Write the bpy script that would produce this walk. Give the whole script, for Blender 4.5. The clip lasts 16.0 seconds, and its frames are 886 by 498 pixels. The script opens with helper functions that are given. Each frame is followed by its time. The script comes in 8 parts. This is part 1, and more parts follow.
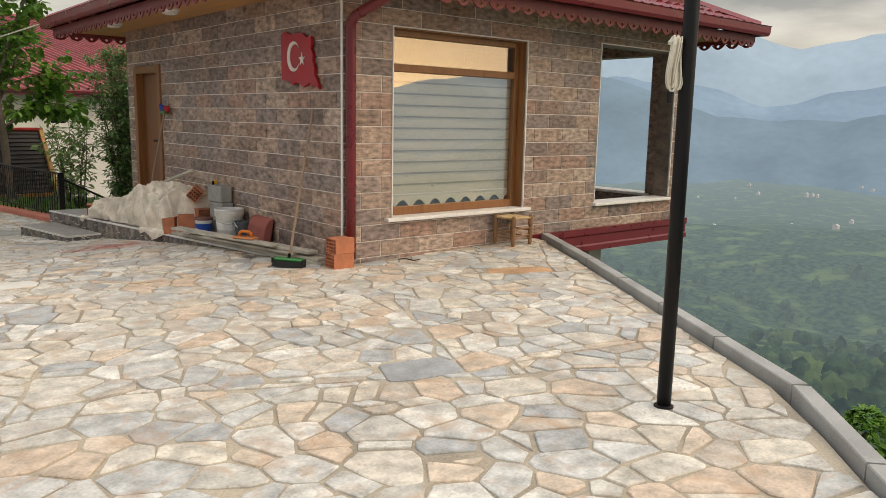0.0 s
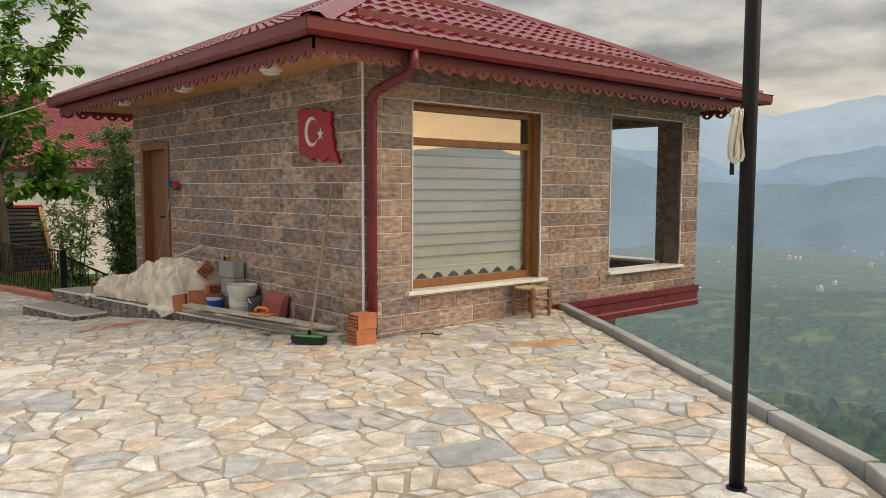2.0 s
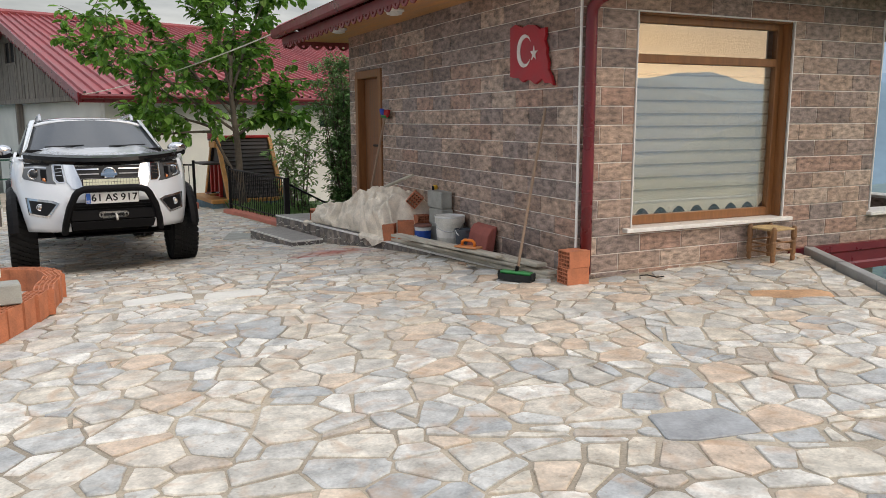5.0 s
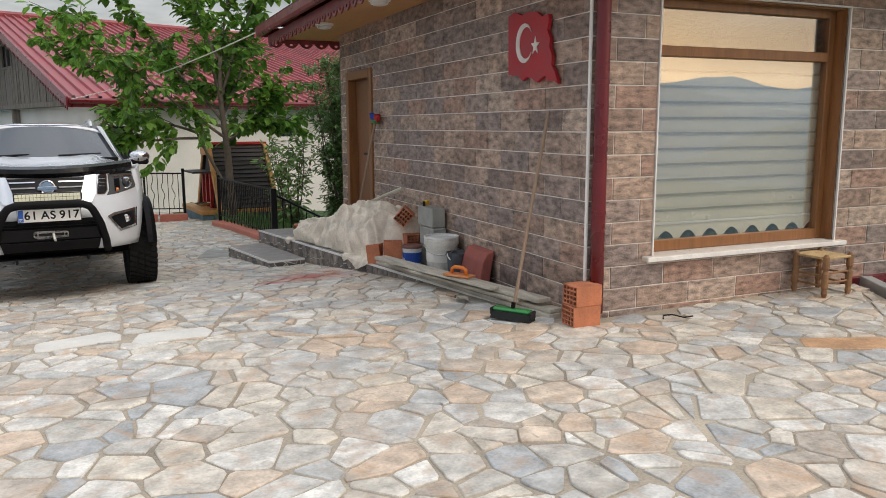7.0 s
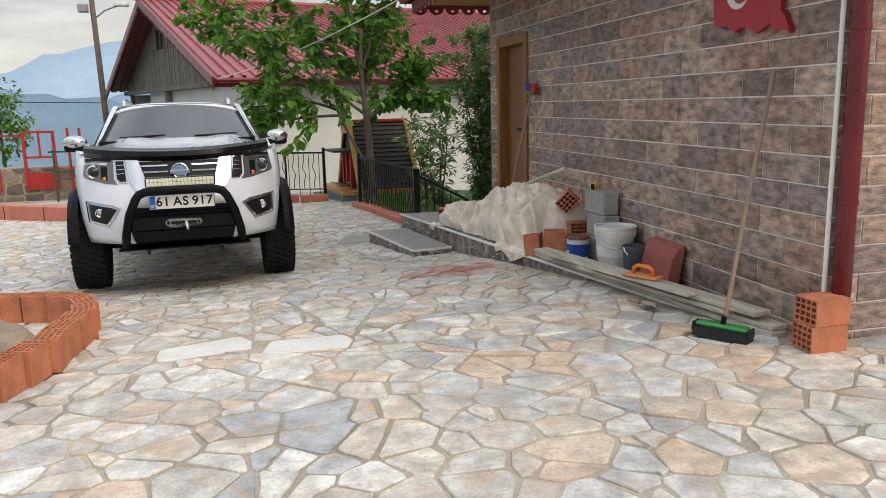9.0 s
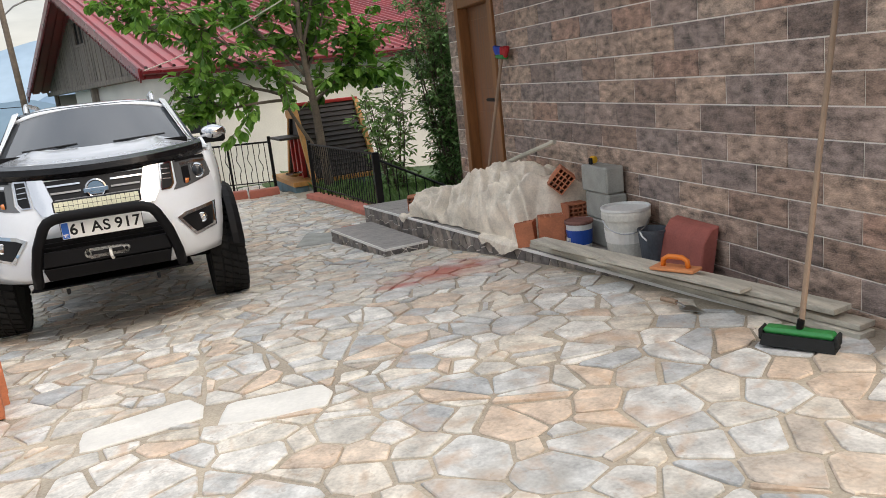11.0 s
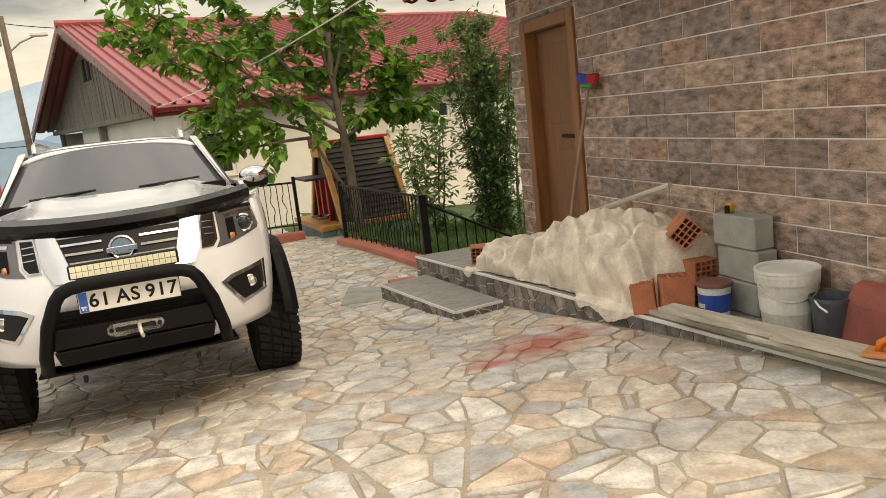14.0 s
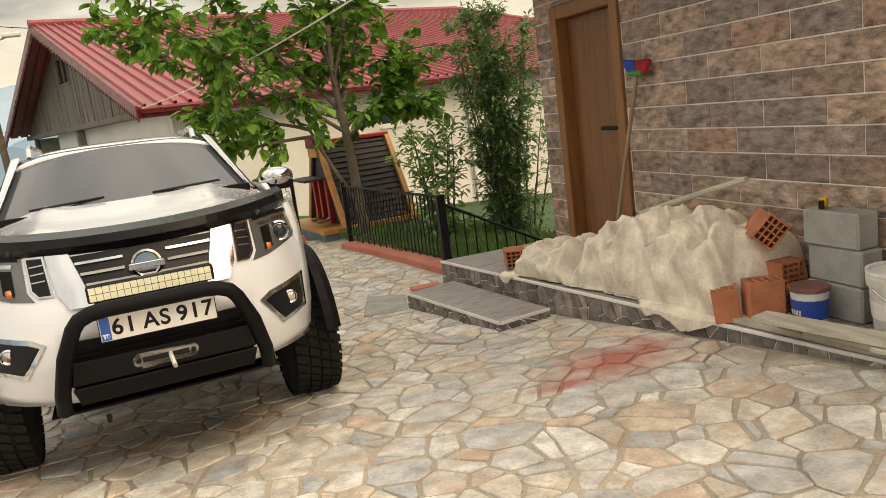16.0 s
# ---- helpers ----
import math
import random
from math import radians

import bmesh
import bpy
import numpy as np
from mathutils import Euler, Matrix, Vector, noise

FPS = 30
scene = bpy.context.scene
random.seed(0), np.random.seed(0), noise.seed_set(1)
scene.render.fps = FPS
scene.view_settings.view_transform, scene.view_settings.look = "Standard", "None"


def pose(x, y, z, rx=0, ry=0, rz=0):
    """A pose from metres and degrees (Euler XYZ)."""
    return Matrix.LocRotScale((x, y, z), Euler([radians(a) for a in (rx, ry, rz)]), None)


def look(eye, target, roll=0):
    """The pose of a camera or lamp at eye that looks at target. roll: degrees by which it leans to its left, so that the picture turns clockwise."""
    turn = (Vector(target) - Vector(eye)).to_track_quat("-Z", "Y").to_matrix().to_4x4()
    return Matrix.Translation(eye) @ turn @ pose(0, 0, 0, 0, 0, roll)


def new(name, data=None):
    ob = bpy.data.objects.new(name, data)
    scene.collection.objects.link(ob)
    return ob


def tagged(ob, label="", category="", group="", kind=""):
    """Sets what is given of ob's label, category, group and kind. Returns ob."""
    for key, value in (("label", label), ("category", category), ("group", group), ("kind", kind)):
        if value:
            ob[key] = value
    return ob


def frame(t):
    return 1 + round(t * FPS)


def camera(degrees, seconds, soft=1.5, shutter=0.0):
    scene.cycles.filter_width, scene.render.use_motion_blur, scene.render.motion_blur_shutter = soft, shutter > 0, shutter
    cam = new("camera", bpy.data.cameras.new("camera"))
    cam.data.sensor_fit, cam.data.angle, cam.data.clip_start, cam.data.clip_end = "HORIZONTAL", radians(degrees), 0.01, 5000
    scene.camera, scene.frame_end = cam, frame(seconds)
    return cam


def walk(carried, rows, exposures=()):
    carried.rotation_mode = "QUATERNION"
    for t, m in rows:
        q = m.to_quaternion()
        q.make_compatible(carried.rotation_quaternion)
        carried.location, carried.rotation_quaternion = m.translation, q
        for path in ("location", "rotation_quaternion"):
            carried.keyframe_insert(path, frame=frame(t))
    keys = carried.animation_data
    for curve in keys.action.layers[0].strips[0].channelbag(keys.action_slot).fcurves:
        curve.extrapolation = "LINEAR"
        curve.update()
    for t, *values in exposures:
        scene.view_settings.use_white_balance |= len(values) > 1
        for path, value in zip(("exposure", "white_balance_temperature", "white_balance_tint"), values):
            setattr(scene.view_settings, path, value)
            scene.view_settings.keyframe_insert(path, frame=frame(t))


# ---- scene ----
cam = camera(59.9, 16.0, soft=0.9)
METRES, EYE, TILT, LEAN, TURN = 7.0, 1.5, 0.0, 0.0, -39.9
ROWS = [
    (0.0, 0.0, 0.0, 0.0, 0.19, -9.58, -1.15),
    (0.5, -0.016, -0.0, 0.0011, 2.77, -9.17, -1.08),
    (1.0, -0.0412, 0.0076, 0.0007, 0.96, -8.03, -1.13),
    (1.5, -0.05, 0.0167, -0.0001, -3.39, -6.62, -1.77),
    (2.0, -0.0518, 0.0183, 0.0039, -0.94, -4.48, -0.25),
    (2.5, -0.0548, 0.0183, 0.0057, 4.66, -2.6, 0.09),
    (3.0, -0.0463, 0.0171, 0.0011, 9.49, -3.72, 0.02),
    (3.5, -0.0343, 0.0149, -0.0007, 14.6, -6.85, -0.32),
    (4.0, -0.0374, 0.0325, -0.006, 18.16, -9.37, -0.68),
    (4.5, -0.0574, 0.0716, -0.0023, 16.02, -9.71, -1.67),
    (5.0, -0.062, 0.1033, -0.0053, 14.72, -9.51, 0.17),
    (7.5, -0.0806, 0.3239, -0.0047, 17.11, -9.04, -0.48),
    (8.0, -0.1046, 0.356, -0.0087, 17.55, -9.51, -2.54),
    (8.5, -0.1335, 0.3816, -0.0087, 20.97, -9.76, -1.18),
    (9.0, -0.152, 0.416, -0.0111, 26.17, -10.73, 1.38),
    (11.5, -0.2594, 0.5668, -0.0053, 21.34, -13.42, 6.53),
    (12.0, -0.2821, 0.5836, -0.0064, 21.18, -11.84, 5.14),
    (12.5, -0.3261, 0.6007, -0.0014, 20.41, -9.48, 4.18),
    (13.0, -0.3498, 0.6106, -0.0036, 22.16, -9.45, 5.05),
    (13.5, -0.3745, 0.6429, -0.0039, 23.93, -9.92, 7.23),
    (14.0, -0.3873, 0.6605, -0.0037, 21.93, -10.43, 6.35),
    (14.5, -0.4159, 0.6599, -0.0021, 20.24, -9.19, 4.35),
    (15.0, -0.4533, 0.6562, -0.0015, 23.86, -9.35, 4.41),
    (15.5, -0.4697, 0.6769, -0.0061, 22.81, -11.25, 5.19),
    (16.0, -0.4816, 0.7089, -0.003, 19.99, -10.74, 7.27),
]
walk(cam, [(t, pose(0, 0, EYE, TILT, LEAN, TURN) @ pose(METRES * x, METRES * y, METRES * z, 90 + pitch, roll, yaw)) for t, x, y, z, yaw, pitch, roll in ROWS],
     exposures=[(0.0, 0.03, 7400, 10), (1.0, 0.0, 7050, 10), (2.0, 0.02, 7650, 10), (2.5, 0.08, 8100, 10), (3.2, 0.08, 8000, 10), (4.0, 0.03, 6700, 10), (9.2, 0.13, 6550, 10), (11.5, 0.34, 6750, 10), (12.0, 0.36, 7000, 10), (13.0, 0.42, 8300, 10), (16.0, 0.40, 8700, 10)])

# ---- world and sun: an overcast evening, the clouds thinner towards the low sun behind the walker ----
world = bpy.data.worlds.new("overcast_evening")
scene.world = world
world.use_nodes = True
wn, wl = world.node_tree.nodes, world.node_tree.links
wn.clear()
w_out = wn.new("ShaderNodeOutputWorld")
w_bg = wn.new("ShaderNodeBackground")
SUN_ELEV, SUN_AZ = radians(9), radians(146)
sky = wn.new("ShaderNodeTexSky")
sky.sky_type, sky.sun_disc = "NISHITA", False
sky.sun_elevation, sky.sun_rotation = SUN_ELEV, SUN_AZ
sky.air_density, sky.dust_density = 1.2, 2.0
w_co = wn.new("ShaderNodeTexCoord")
w_sep = wn.new("ShaderNodeSeparateXYZ")
wl.new(w_co.outputs["Generated"], w_sep.inputs[0])


def w_math(op, a, b=None, clamp=False):
    n = wn.new("ShaderNodeMath")
    n.operation, n.use_clamp = op, clamp
    n.inputs[2].default_value = 0.64
    for i, v in enumerate((a, b)):
        if v is None:
            continue
        if isinstance(v, (int, float)):
            n.inputs[i].default_value = v
        else:
            wl.new(v, n.inputs[i])
    return n.outputs[0]


# flat cloud sheet: direction divided by its height
w_h = w_math("ADD", w_math("ABSOLUTE", w_sep.outputs[2]), 0.12)
w_xy = wn.new("ShaderNodeCombineXYZ")
wl.new(w_math("DIVIDE", w_sep.outputs[0], w_h), w_xy.inputs[0])
wl.new(w_math("DIVIDE", w_sep.outputs[1], w_h), w_xy.inputs[1])
w_noise = wn.new("ShaderNodeTexNoise")
w_noise.inputs["Scale"].default_value = 1.3
w_noise.inputs["Detail"].default_value = 7
w_noise.inputs["Roughness"].default_value = 0.55
wl.new(w_xy.outputs[0], w_noise.inputs["Vector"])
w_ramp = wn.new("ShaderNodeValToRGB")
w_ramp.color_ramp.elements[0].position, w_ramp.color_ramp.elements[0].color = 0.38, (3.0, 3.35, 4.0, 1)
w_ramp.color_ramp.elements[1].position, w_ramp.color_ramp.elements[1].color = 0.68, (9.0, 9.2, 9.6, 1)
wl.new(w_noise.outputs[0], w_ramp.inputs[0])
# bright gap between the clouds and the horizon
w_gap = wn.new("ShaderNodeValToRGB")
w_gap.color_ramp.elements[0].position, w_gap.color_ramp.elements[0].color = 0.0, (1, 1, 1, 1)
w_gap.color_ramp.elements[1].position, w_gap.color_ramp.elements[1].color = 0.16, (0, 0, 0, 1)
wl.new(w_sep.outputs[2], w_gap.inputs[0])
# warm glow about the low sun
w_dot = wn.new("ShaderNodeVectorMath")
w_dot.operation = "DOT_PRODUCT"
w_dot.inputs[1].default_value = (math.sin(SUN_AZ), math.cos(SUN_AZ), 0.12)
wl.new(w_co.outputs["Generated"], w_dot.inputs[0])
w_warm = w_math("POWER", w_math("MAXIMUM", w_dot.outputs["Value"], 0.0), 3.0, True)
w_tone = wn.new("ShaderNodeMixRGB")
w_tone.inputs[1].default_value, w_tone.inputs[2].default_value = (17.0, 16.7, 15.7, 1), (41, 30.5, 22, 1)
wl.new(w_warm, w_tone.inputs[0])
w_mix = wn.new("ShaderNodeMixRGB")
wl.new(w_gap.outputs[0], w_mix.inputs[0])
wl.new(w_ramp.outputs[0], w_mix.inputs[1])
wl.new(w_tone.outputs[0], w_mix.inputs[2])
w_all = wn.new("ShaderNodeMixRGB")
w_all.inputs[0].default_value = 0.78
wl.new(sky.outputs[0], w_all.inputs[1])
wl.new(w_mix.outputs[0], w_all.inputs[2])
# an overcast dome is brightest overhead
w_dome = wn.new("ShaderNodeVectorMath")
w_dome.operation = "SCALE"
wl.new(w_all.outputs[0], w_dome.inputs[0])
wl.new(w_math("MULTIPLY_ADD", w_math("MAXIMUM", w_sep.outputs[2], 0.0), 2.7), w_dome.inputs["Scale"])
wl.new(w_dome.outputs[0], w_bg.inputs[0])
w_bg.inputs[1].default_value = 0.085
wl.new(w_bg.outputs[0], w_out.inputs[0])

sun = new("sun", bpy.data.lights.new("sun", "SUN"))
sun.data.energy, sun.data.angle, sun.data.color = 1.4, radians(40), (1.0, 0.86, 0.70)
sun.matrix_world = look((0, 0, 0), (-math.sin(SUN_AZ), -math.cos(SUN_AZ), -0.9))

# ---- materials ----
def mat(name, base, rough=0.7, metal=0.0, vary=0.25, scale=6.0, fine=60.0, bump=0.15, coat=0.0, spec=0.5, per="", spread=(), stretch=(1, 1, 1), bumpdist=0.01):
    """base: linear colour. vary: depth of the stains; spread: a list of colours chosen piece by piece."""
    m = bpy.data.materials.new(name)
    m.use_nodes = True
    n, l = m.node_tree.nodes, m.node_tree.links
    b = n["Principled BSDF"]
    b.inputs["Roughness"].default_value, b.inputs["Metallic"].default_value = rough, metal
    b.inputs["Specular IOR Level"].default_value = spec
    b.inputs["Coat Weight"].default_value = coat
    tc = n.new("ShaderNodeTexCoord")
    mp = n.new("ShaderNodeMapping")
    mp.inputs["Scale"].default_value = stretch
    geo = n.new("ShaderNodeNewGeometry")
    l.new(geo.outputs["Position"] if per else tc.outputs["Object"], mp.inputs[0])
    big, small = n.new("ShaderNodeTexNoise"), n.new("ShaderNodeTexNoise")
    big.inputs["Scale"].default_value, big.inputs["Detail"].default_value = scale, 4
    small.inputs["Scale"].default_value, small.inputs["Detail"].default_value = fine, 3
    l.new(mp.outputs[0], big.inputs["Vector"])
    l.new(mp.outputs[0], small.inputs["Vector"])
    if spread:
        ramp = n.new("ShaderNodeValToRGB")
        ramp.color_ramp.interpolation = "CONSTANT" if len(spread) > 2 else "LINEAR"
        e = ramp.color_ramp.elements
        while len(e) < len(spread):
            e.new(0.5)
        for i, c in enumerate(spread):
            e[i].position, e[i].color = i / len(spread), (*c, 1)
        if per == "object":
            l.new(n.new("ShaderNodeObjectInfo").outputs["Random"], ramp.inputs[0])
        else:
            l.new(geo.outputs["Random Per Island"], ramp.inputs[0])
        col = ramp.outputs[0]
    else:
        rgb = n.new("ShaderNodeRGB")
        rgb.outputs[0].default_value = (*base, 1)
        col = rgb.outputs[0]
    add = n.new("ShaderNodeMath")
    add.operation = "MULTIPLY_ADD"
    l.new(small.outputs[0], add.inputs[0])
    add.inputs[1].default_value = 0.45
    l.new(big.outputs[0], add.inputs[2])
    rng = n.new("ShaderNodeMapRange")
    rng.inputs["From Min"].default_value, rng.inputs["From Max"].default_value = 0.45, 1.0
    rng.inputs["To Min"].default_value, rng.inputs["To Max"].default_value = 1 - vary, 1 + vary
    l.new(add.outputs[0], rng.inputs[0])
    mul = n.new("ShaderNodeVectorMath")
    mul.operation = "SCALE"
    l.new(col, mul.inputs[0])
    l.new(rng.outputs[0], mul.inputs["Scale"])
    l.new(mul.outputs[0], b.inputs["Base Color"])
    if bump:
        bp = n.new("ShaderNodeBump")
        bp.inputs["Strength"].default_value, bp.inputs["Distance"].default_value = bump, bumpdist
        l.new(add.outputs[0], bp.inputs["Height"])
        l.new(bp.outputs[0], b.inputs["Normal"])
    rr = n.new("ShaderNodeMapRange")
    rr.inputs["From Min"].default_value, rr.inputs["From Max"].default_value = 0.3, 0.7
    rr.inputs["To Min"].default_value, rr.inputs["To Max"].default_value = max(0.02, rough - 0.08), min(1, rough + 0.08)
    l.new(big.outputs[0], rr.inputs[0])
    l.new(rr.outputs[0], b.inputs["Roughness"])
    return m


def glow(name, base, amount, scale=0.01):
    """A distant backdrop: plain colour with broad patches that glows a little, as painted haze."""
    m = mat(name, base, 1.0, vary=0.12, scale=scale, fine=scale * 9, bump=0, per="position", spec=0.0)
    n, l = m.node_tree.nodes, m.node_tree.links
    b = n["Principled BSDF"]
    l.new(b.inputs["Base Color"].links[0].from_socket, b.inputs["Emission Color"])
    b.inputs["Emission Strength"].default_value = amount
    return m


def glass(name, tint=(0.9, 0.95, 0.95), rough=0.0):
    m = bpy.data.materials.new(name)
    m.use_nodes = True
    b = m.node_tree.nodes["Principled BSDF"]
    b.inputs["Base Color"].default_value = (*tint, 1)
    b.inputs["Transmission Weight"].default_value = 1.0
    b.inputs["Roughness"].default_value = rough
    b.inputs["IOR"].default_value = 1.5
    return m


STONES = [(0.60, 0.55, 0.475), (0.55, 0.535, 0.50), (0.60, 0.50, 0.40), (0.47, 0.47, 0.455), (0.67, 0.645, 0.595), (0.57, 0.455, 0.355), (0.51, 0.485, 0.44),
          (0.62, 0.57, 0.485), (0.49, 0.43, 0.365), (0.55, 0.545, 0.52), (0.60, 0.56, 0.49), (0.52, 0.495, 0.445), (0.64, 0.615, 0.565), (0.40, 0.41, 0.41), (0.58, 0.525, 0.44), (0.52, 0.51, 0.485)]
TILES = [(0.275, 0.188, 0.145), (0.345, 0.248, 0.195), (0.215, 0.158, 0.134), (0.42, 0.318, 0.252), (0.30, 0.224, 0.190), (0.335, 0.212, 0.160), (0.25, 0.193, 0.170), (0.38, 0.27, 0.205)]
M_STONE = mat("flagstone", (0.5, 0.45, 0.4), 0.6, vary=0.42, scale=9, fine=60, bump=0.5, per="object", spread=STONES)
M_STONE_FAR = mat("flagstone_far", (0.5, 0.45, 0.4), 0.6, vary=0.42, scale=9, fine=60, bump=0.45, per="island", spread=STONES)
M_SLATE = mat("blue_slate", (0.33, 0.34, 0.35), 0.55, vary=0.3, scale=7, fine=60, bump=0.3)
M_RUSTSTONE = mat("orange_stone", (0.50, 0.30, 0.17), 0.6, vary=0.4, scale=6, fine=50, bump=0.3)
M_PALE = mat("pale_slab", (0.69, 0.67, 0.62), 0.6, vary=0.12, scale=6, fine=50, bump=0.25)
M_MORTAR = mat("mortar", (0.395, 0.34, 0.265), 0.9, vary=0.45, scale=1.2, fine=70, bump=0.5)
M_TILE = mat("wall_tile", (0.17, 0.13, 0.1), 0.55, vary=0.80, scale=11, fine=75, bump=1.0, per="object", spread=TILES, stretch=(1, 1, 2.3))
M_PILLAR = mat("reveal_tile", (0.17, 0.13, 0.105), 0.55, vary=0.6, scale=5, fine=38, bump=0.6, stretch=(1, 1, 2.0))
M_GROUT = mat("wall_grout", (0.80, 0.76, 0.70), 0.9, vary=0.15)
M_TRIM = mat("white_trim", (0.78, 0.76, 0.72), 0.5, vary=0.08)
M_MARBLE = mat("sill_marble", (0.80, 0.77, 0.72), 0.35, vary=0.12, scale=12)
M_DOORWOOD = mat("door_wood", (0.20, 0.085, 0.035), 0.42, vary=0.35, scale=3, fine=26, bump=0.1, stretch=(7, 7, 0.5))
M_FRAMEWOOD = mat("frame_wood", (0.25, 0.105, 0.036), 0.4, vary=0.3, scale=3, fine=26, bump=0.08, stretch=(6, 6, 0.6))
M_SOFFIT = mat("soffit_pine", (0.50, 0.26, 0.10), 0.5, vary=0.25, scale=2, fine=25, stretch=(6, 0.6, 6))
M_LACQ = mat("red_metal", (0.15, 0.013, 0.018), 0.32, vary=0.18, scale=4, bump=0.03)
M_FASCIA = mat("red_fascia", (0.19, 0.032, 0.032), 0.5, vary=0.2, scale=4, bump=0.1)
M_ROOF = mat("roof_metal", (0.20, 0.017, 0.026), 0.28, vary=0.22, scale=2, bump=0.03)
M_ROOF_OLD = mat("roof_sheet", (0.29, 0.065, 0.072), 0.42, vary=0.3, scale=1.2, bump=0.06)
M_GREYMETAL = mat("vent_grey", (0.30, 0.30, 0.30), 0.5)
M_RENDER = mat("house_render", (0.67, 0.66, 0.62), 0.85, vary=0.14, scale=1.0, fine=30, bump=0.2)
M_OLDWOOD = mat("weathered_wood", (0.19, 0.165, 0.14), 0.85, vary=0.5, scale=3, fine=24, bump=0.4, stretch=(5, 5, 0.4))
M_KERB = mat("kerb_stone", (0.34, 0.34, 0.33), 0.7, vary=0.25, scale=3, fine=80, bump=0.3)
M_PORCHTOP = mat("porch_slab", (0.31, 0.285, 0.265), 0.45, vary=0.55, scale=6, fine=50, bump=0.2, stretch=(1, 4, 1))
M_PORCHFACE = mat("porch_mosaic", (0.13, 0.12, 0.115), 0.5, vary=0.6, scale=9, fine=30, bump=0.4, per="object", spread=[(0.17, 0.148, 0.132), (0.25, 0.21, 0.18), (0.20, 0.18, 0.165), (0.29, 0.245, 0.21), (0.14, 0.125, 0.118)])
M_BLACK = mat("black_metal", (0.008, 0.008, 0.009), 0.42, vary=0.2, bump=0.05, spec=0.22)
M_WHITEPAINT = mat("car_white", (0.72, 0.755, 0.80), 0.18, vary=0.03, bump=0, coat=1.0)
M_BLACKPLASTIC = mat("black_plastic", (0.006, 0.006, 0.007), 0.5, vary=0.2, fine=200, bump=0.1, spec=0.12)
M_TYRE = mat("tyre_rubber", (0.014, 0.014, 0.014), 0.85, vary=0.4, bump=0.2, spec=0.2)
M_CHROME = mat("chrome", (0.58, 0.585, 0.60), 0.06, metal=1.0, vary=0.03, bump=0)
M_CARGLASS = mat("car_glass", (0.022, 0.026, 0.032), 0.05, vary=0.05, bump=0, spec=0.4)
M_SCREEN = mat("windscreen_glass", (0.035, 0.040, 0.046), 0.06, vary=0.05, bump=0, spec=0.7, coat=0.15)
M_LENS = glass("lamp_lens")
M_GLASS = glass("window_glass", (0.95, 0.97, 0.96))
M_BRICK = mat("hollow_brick", (0.47, 0.17, 0.085), 0.85, vary=0.3, scale=8, fine=70, bump=0.3)
M_CONCRETE = mat("concrete_block", (0.33, 0.33, 0.30), 0.9, vary=0.25, scale=6, fine=90, bump=0.5)
M_SAND = mat("sand", (0.30, 0.23, 0.16), 0.95, vary=0.3, scale=3, fine=60, bump=0.8, bumpdist=0.02)
# near-black colour in place of the shade inside hollows and under the truck
M_DARK = mat("void_shade", (0.02, 0.02, 0.02), 0.9)


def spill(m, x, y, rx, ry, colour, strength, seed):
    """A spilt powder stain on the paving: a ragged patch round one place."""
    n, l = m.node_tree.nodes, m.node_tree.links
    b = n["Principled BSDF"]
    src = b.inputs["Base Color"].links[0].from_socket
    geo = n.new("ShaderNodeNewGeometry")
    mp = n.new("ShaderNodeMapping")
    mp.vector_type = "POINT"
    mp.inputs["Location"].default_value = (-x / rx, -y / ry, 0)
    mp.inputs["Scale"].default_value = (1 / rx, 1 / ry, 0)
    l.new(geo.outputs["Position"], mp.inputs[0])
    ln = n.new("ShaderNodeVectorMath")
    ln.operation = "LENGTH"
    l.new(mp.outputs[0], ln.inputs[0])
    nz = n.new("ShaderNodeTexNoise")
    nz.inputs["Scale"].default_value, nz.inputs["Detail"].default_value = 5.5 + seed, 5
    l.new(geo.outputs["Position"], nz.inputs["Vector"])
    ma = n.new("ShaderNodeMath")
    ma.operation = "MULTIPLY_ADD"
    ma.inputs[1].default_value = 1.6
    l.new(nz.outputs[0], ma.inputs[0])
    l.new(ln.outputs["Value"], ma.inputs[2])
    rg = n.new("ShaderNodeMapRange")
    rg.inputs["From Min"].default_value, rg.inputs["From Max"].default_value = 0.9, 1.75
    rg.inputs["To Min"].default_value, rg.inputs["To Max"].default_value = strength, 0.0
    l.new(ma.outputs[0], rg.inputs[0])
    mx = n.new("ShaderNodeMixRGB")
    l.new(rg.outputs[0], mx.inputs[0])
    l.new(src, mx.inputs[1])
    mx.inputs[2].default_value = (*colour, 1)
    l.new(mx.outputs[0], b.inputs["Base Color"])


def stain(m, scale, low, high, colour, strength):
    """Broad natural discolouring of the stone, at two edges of a noise."""
    n, l = m.node_tree.nodes, m.node_tree.links
    b = n["Principled BSDF"]
    src = b.inputs["Base Color"].links[0].from_socket
    geo = n.new("ShaderNodeNewGeometry")
    nz = n.new("ShaderNodeTexNoise")
    nz.inputs["Scale"].default_value, nz.inputs["Detail"].default_value, nz.inputs["Distortion"].default_value = scale, 6, 1.2
    l.new(geo.outputs["Position"], nz.inputs["Vector"])
    rg = n.new("ShaderNodeMapRange")
    rg.inputs["From Min"].default_value, rg.inputs["From Max"].default_value = low, high
    rg.inputs["To Min"].default_value, rg.inputs["To Max"].default_value = 0.0, strength
    l.new(nz.outputs[0], rg.inputs[0])
    mx = n.new("ShaderNodeMixRGB")
    l.new(rg.outputs[0], mx.inputs[0])
    l.new(src, mx.inputs[1])
    mx.inputs[2].default_value = (*colour, 1)
    l.new(mx.outputs[0], b.inputs["Base Color"])


